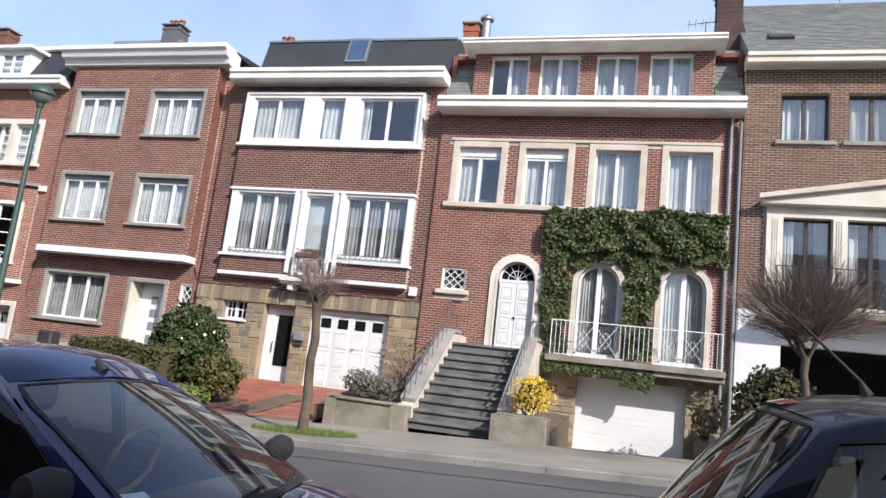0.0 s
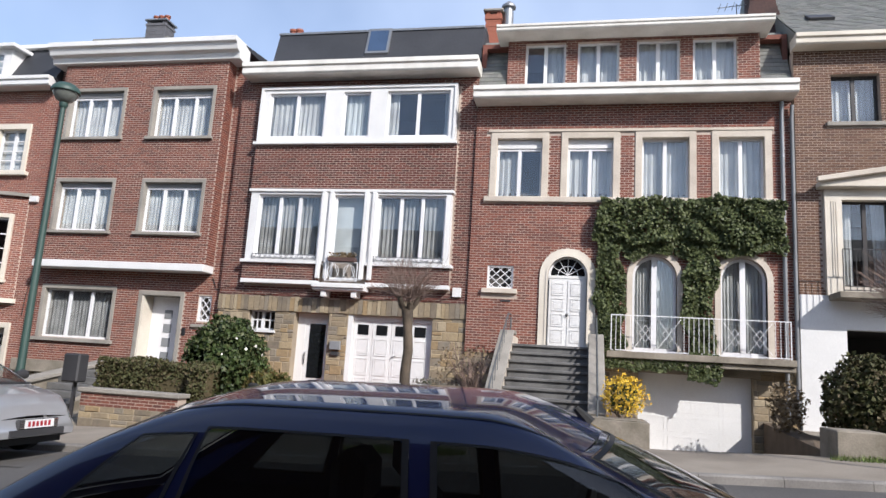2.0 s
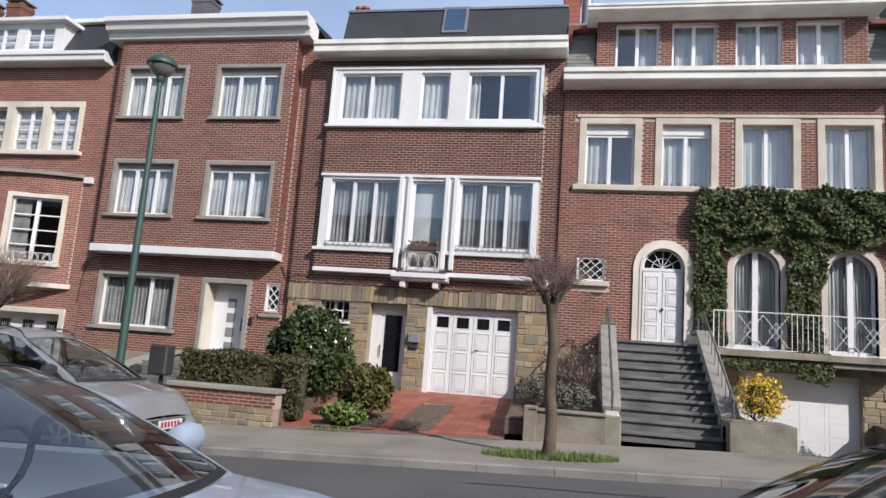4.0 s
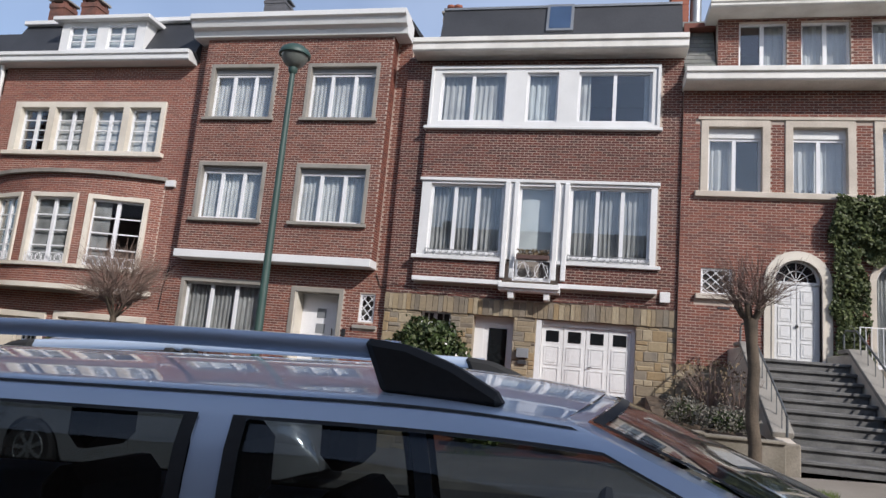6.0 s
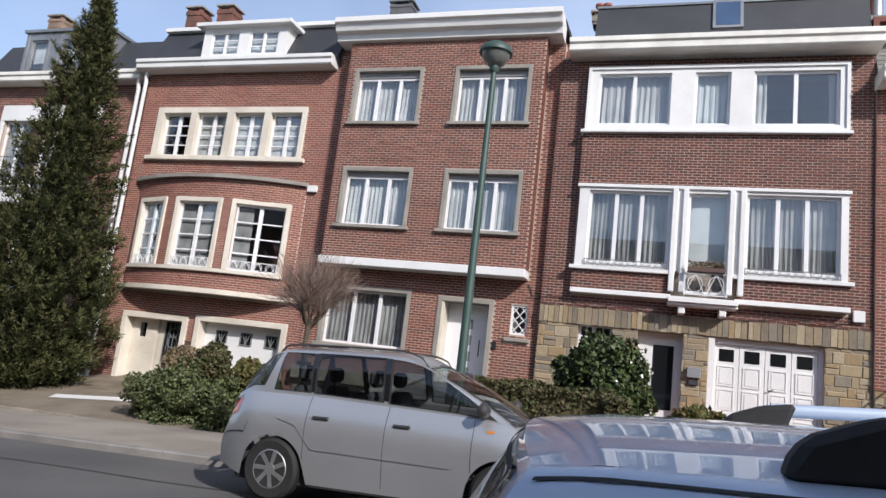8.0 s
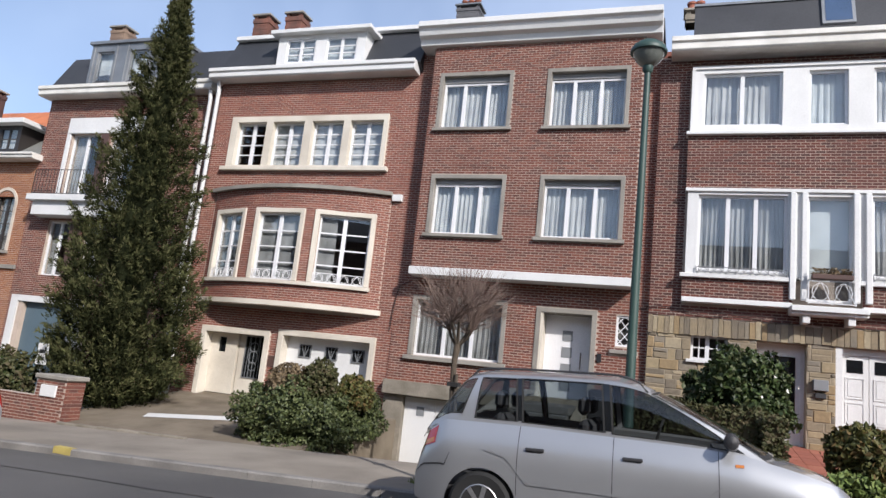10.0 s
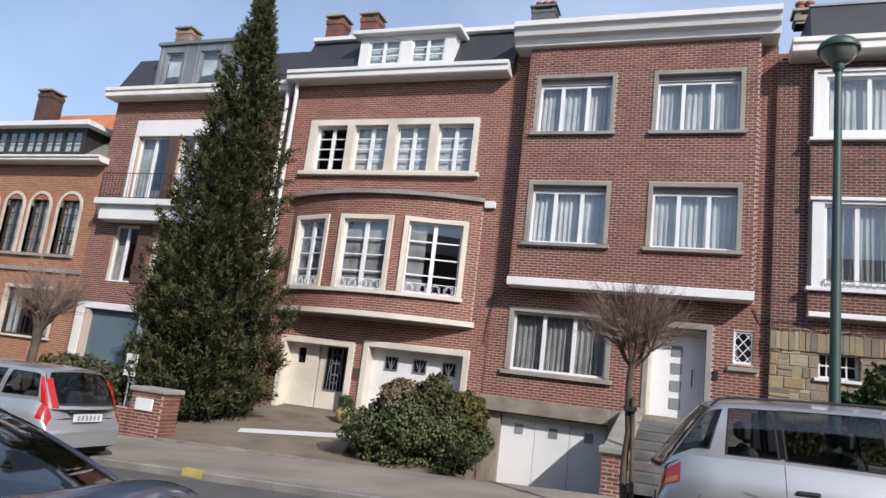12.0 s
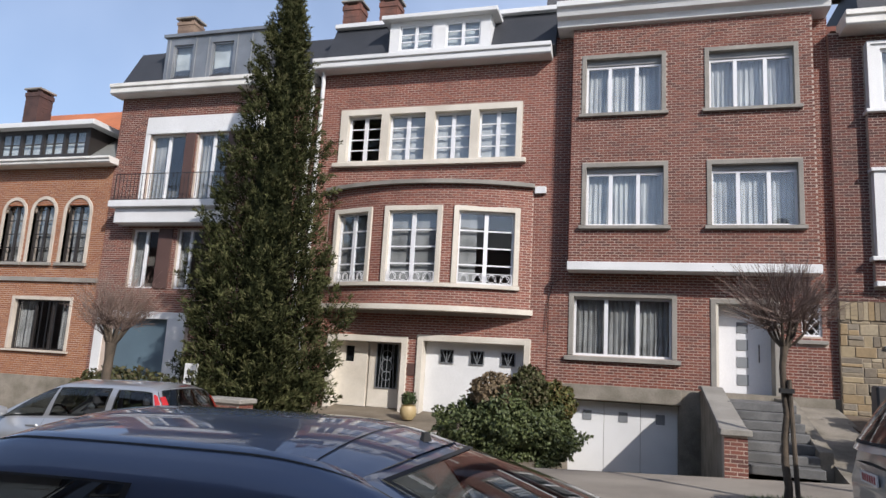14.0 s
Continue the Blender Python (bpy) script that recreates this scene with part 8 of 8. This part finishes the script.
b.part("roof_fin", MB().prism([(-0.05, 0.0), (0.06, 0.0), (-0.03, 0.035), (-0.05, 0.033)], -0.012, 0.012), RUBBER, smooth=False, bevel=0.006).location = Vector(b.roof_at(0.05, 0.62)) + Vector((0, 0, -0.006))
b.part("aerial", MB().tube([b.roof_at(0.97, 0.5), tuple(Vector(b.roof_at(0.97, 0.5)) + Vector((-0.05, 0, 0.05)))], [0.025, 0.012], 8), RUBBER)
for y in (-0.35, 0.1):
    b.part("wiper", MB().bar(tuple(Vector(b.screen(1, 0.5 + y / 1.4, 0.02, 0.02))), tuple(Vector(b.screen(1, 0.8 + y / 1.4, 0.1, 0.02))), 0.009), RUBBER)
b.part("parking_disc", MB().grid(lambda u, v: tuple(Vector(b.screen(1, 0.07 + 0.07 * u, 0.06 + 0.13 * v, -0.012))), 3, 3), PLATE)

# silver blue estate with roof rails
EST_BELT = [(0, 0.6), (0.02, 0.92), (0.3, 1.02), (1.2, 1.03), (3.0, 1.02), (3.45, 1.0), (4.0, 0.93), (4.4, 0.83), (4.6, 0.66), (4.66, 0.45)]
c = Car("estate_car", "silver blue estate car with roof rails and dark windows", (-9.84, 2.79, 0.0), 0, 4.66, 1.72, 1.49, EST_BELT, (0.04, 0.3, 2.70, 3.62), (0.8, 3.5), PAINT_ICE, 0.31, [(0.2, 1.38, 0.08, 0.86), (1.49, 2.17, 0.05, 0.87), (2.23, 3.44, 0.05, 0.87)], DARKGLASS, rear_glass=CARGLASS, tilt=-2.2, front=0.0, sag=0.025, gutter=True)
c.seams((1.43, 2.2, 3.3))
c.handles((1.4, 2.3), 0.82, PAINT_ICE)
c.mirrors(PAINT_ICE)
c.nose()
c.on_side("tail_light", 0.01, 0.14, 0.55, 0.98, RED_LENS, 0.006)
for s in (-1, 1):
    edge = [Vector(c.roof_at(k / 200, 0.5 + s * 0.465)) for k in range(201)]
    on_roof = lambda x: min(edge, key=lambda p: abs(p.x - x))
    x0, x1 = 0.74, 2.42
    pts = [on_roof(x0 + (x1 - x0) * k / 14) + Vector((0, 0, 0.066 + 0.012 * math.sin(math.pi * k / 14))) for k in range(15)]
    rail = c.part("roof_rail", MB().tube(pts, [0.017] * 15, 10), PAINT_ICE)
    for xa, xb in ((x1, 2.60), (x0, 0.62)):
        a, b = on_roof(xa), on_roof(xb)
        e = 1 if xb > xa else -1
        poly = [(a.x - 0.02 * e, a.z - 0.01), (b.x, b.z - 0.012), (b.x, b.z + 0.012), (a.x + 0.1 * e, a.z + 0.046), (a.x + 0.02 * e, a.z + 0.076), (a.x - 0.06 * e, a.z + 0.086)]
        c.part("rail_foot", MB().prism(poly if e > 0 else poly[::-1], a.y - 0.03, a.y + 0.03), RUBBER, rail, smooth=False, bevel=0.014)
    p = on_roof(1.36)
    for d in (-0.045, 0.045):
        k = 0.012 if d < 0 else -0.012
        c.part("rail_post", MB().prism([(p.x + d - 0.024, p.z - 0.01), (p.x + d + 0.024, p.z - 0.01), (p.x + d + 0.018 + k, p.z + 0.068), (p.x + d - 0.018 + k, p.z + 0.068)], p.y - 0.028, p.y + 0.028), RUBBER, rail, smooth=False, bevel=0.006)
    c.part("rail_foot", MB().box(p.x - 0.07, p.x + 0.07, p.y - 0.03, p.y + 0.03, p.z - 0.012, p.z + 0.014), RUBBER, rail, smooth=False, bevel=0.005)

# steel blue coupe, tail towards the estate
COUPE_BELT = [(0, 0.55), (0.03, 0.86), (0.12, 0.95), (0.6, 0.96), (1.4, 0.92), (3.05, 0.87), (3.45, 0.83), (3.95, 0.74), (4.25, 0.64), (4.4, 0.5), (4.45, 0.42)]
d = Car("coupe", "steel blue coupe with a rear spoiler parked beside the pavement", (-15.55, 3.12, -0.17), 180, 4.45, 1.68, 1.41, COUPE_BELT, (0.36, 1.32, 2.67, 3.52), (0.95, 3.55), PAINT_STEEL, 0.3, [(1.2, 1.87, 0.1, 0.62), (1.97, 3.35, 0.06, 0.72)], DARKGLASS, rear_glass=CARGLASS, tilt=0.7, gutter=True)
d.seams((1.92, 3.32))
d.handles((2.12,), 0.78, PAINT_STEEL)
d.mirrors(PAINT_STEEL)
d.nose()
d.on_side("tail_light", 0.012, 0.28, 0.6, 0.92, RED_LENS, 0.005)
sp = d.part("spoiler", MB().grid(lambda u, v: (0.02 + 0.26 * v + 0.12 * (2 * u - 1) ** 2, -0.72 + 1.44 * u, 1.07 + 0.035 * math.sin(v * 2.4) - 0.05 * (2 * u - 1) ** 4), 20, 4).grid(lambda u, v: (0.02 + 0.26 * v + 0.12 * (2 * u - 1) ** 2, -0.72 + 1.44 * u, 1.035 - 0.05 * (2 * u - 1) ** 4), 20, 2), PAINT_STEEL)
for y in (-0.45, 0.45):
    d.part("spoiler_foot", MB().box(0.12, 0.26, y - 0.03, y + 0.03, 0.93, 1.05), PAINT_STEEL, sp, smooth=False, bevel=0.01)
d.part("wiper", MB().bar(tuple(d.screen(0, 0.5, 0.16, 0.02)), tuple(d.screen(0, 0.78, 0.3, 0.02)), 0.01), RUBBER)
d.part("aerial", MB().tube([d.roof_at(0.04, 0.5), tuple(Vector(d.roof_at(0.04, 0.5)) + Vector((0.0, 0, 0.03)))], [0.022, 0.014], 8), RUBBER)
d.part("roof_seam", MB().grid(lambda u, v: tuple(Vector(d.roof_at(0.16 + 0.006 * v, u)) + Vector((0, 0, 0.002))), 16, 1), RUBBER)

# black hatchback
A_BELT = [(0, 0.6), (0.03, 0.88), (0.25, 0.97), (1.2, 0.97), (2.6, 0.93), (3.0, 0.9), (3.6, 0.8), (3.85, 0.68), (3.95, 0.5)]
a = Car("black_hatchback", "glossy blue black hatchback with a roof aerial", (0.1, 2.82, road_z(2, 2.82) + 0.01), 0, 3.95, 1.68, 1.54, A_BELT, (0.1, 0.5, 2.1, 2.95), (0.7, 3.15), PAINT_BLACK, 0.3, [(0.3, 0.95, 0.1, 0.84), (1.05, 1.95, 0.06, 0.87), (2.05, 2.78, 0.05, 0.87)], DARKGLASS, rear_glass=DARKGLASS, tilt=-1.2)
a.seams((1.2, 2.0, 2.85))
a.handles((1.35, 2.15), 0.85, PAINT_BLACK)
a.mirrors(PAINT_BLACK)
a.nose()
a.on_side("tail_light", 0.012, 0.2, 0.6, 0.96, RED_LENS, 0.005)
a.part("brake_light", MB().grid(lambda u, v: tuple(Vector(a.roof_at(0.005 + 0.05 * v, 0.32 + 0.36 * u)) + Vector((0, 0, 0.006))), 8, 2), RED_LENS, label="red high brake light")
p = Vector(a.roof_at(0.25, 0.5))
a.part("aerial", MB().tube([p, p + Vector((-0.02, 0, 0.05)), p + Vector((-0.3, 0, 0.33))], [0.024, 0.007, 0.003], 8), RUBBER)

# silver hatchback near the conifer
H_BELT = [(0, 0.6), (0.03, 0.88), (0.25, 0.95), (1.2, 0.95), (2.6, 0.92), (3.0, 0.88), (3.5, 0.8), (3.8, 0.68), (3.9, 0.5)]
hb = Car("silver_hatchback", "silver hatchback with tall red tail lights at the far kerb", (-22.0, 9.35, road_z(-24, 9.3) + 0.06), 180, 3.9, 1.66, 1.46, H_BELT, (0.06, 0.36, 2.1, 2.95), (0.7, 3.15), PAINT_SILVER, 0.3, [(0.25, 0.95, 0.1, 0.84), (1.05, 1.95, 0.06, 0.87), (2.05, 2.78, 0.05, 0.87)], MPVGLASS, rear_glass=DARKGLASS, tilt=2.2)
hb.seams((1.2, 2.0, 2.85))
hb.handles((1.35, 2.15), 0.84, PAINT_SILVER)
hb.mirrors(PAINT_SILVER)
hb.nose()
hb.on_side("tail_light", 0.012, 0.17, 0.68, 0.99, RED_LENS, 0.006, label="tall red tail light")
for s in (-1, 1):
    hb.part("upper_tail_light", MB().grid(lambda u, v: hb.side_at(0.0 + 0.05 * u, 0.0 + 0.8 * v, s, 0.012), 3, 8), RED_LENS)
    hb.part("rear_lamp_face", MB().grid(lambda u, v: tuple(Vector(hb.screen(0, (0.005 if s < 0 else 0.925) + 0.07 * u, 0.02 + 0.75 * v, 0.012))), 3, 8), RED_LENS)
hb.plate(-0.012, 0.72, -1, SHUTTER_GREY)
hb.part("boot_handle", MB().box(-0.03, 0.02, -0.34, 0.34, 0.79, 0.83), DARK_GREY, smooth=False, bevel=0.008)
hb.part("brake_light", MB().grid(lambda u, v: tuple(Vector(hb.roof_at(0.004 + 0.02 * v, 0.36 + 0.28 * u)) + Vector((0, 0, 0.008))), 8, 2), RED_LENS, label="red high brake light")


# bricks that can be told apart one by one
single_bricks()
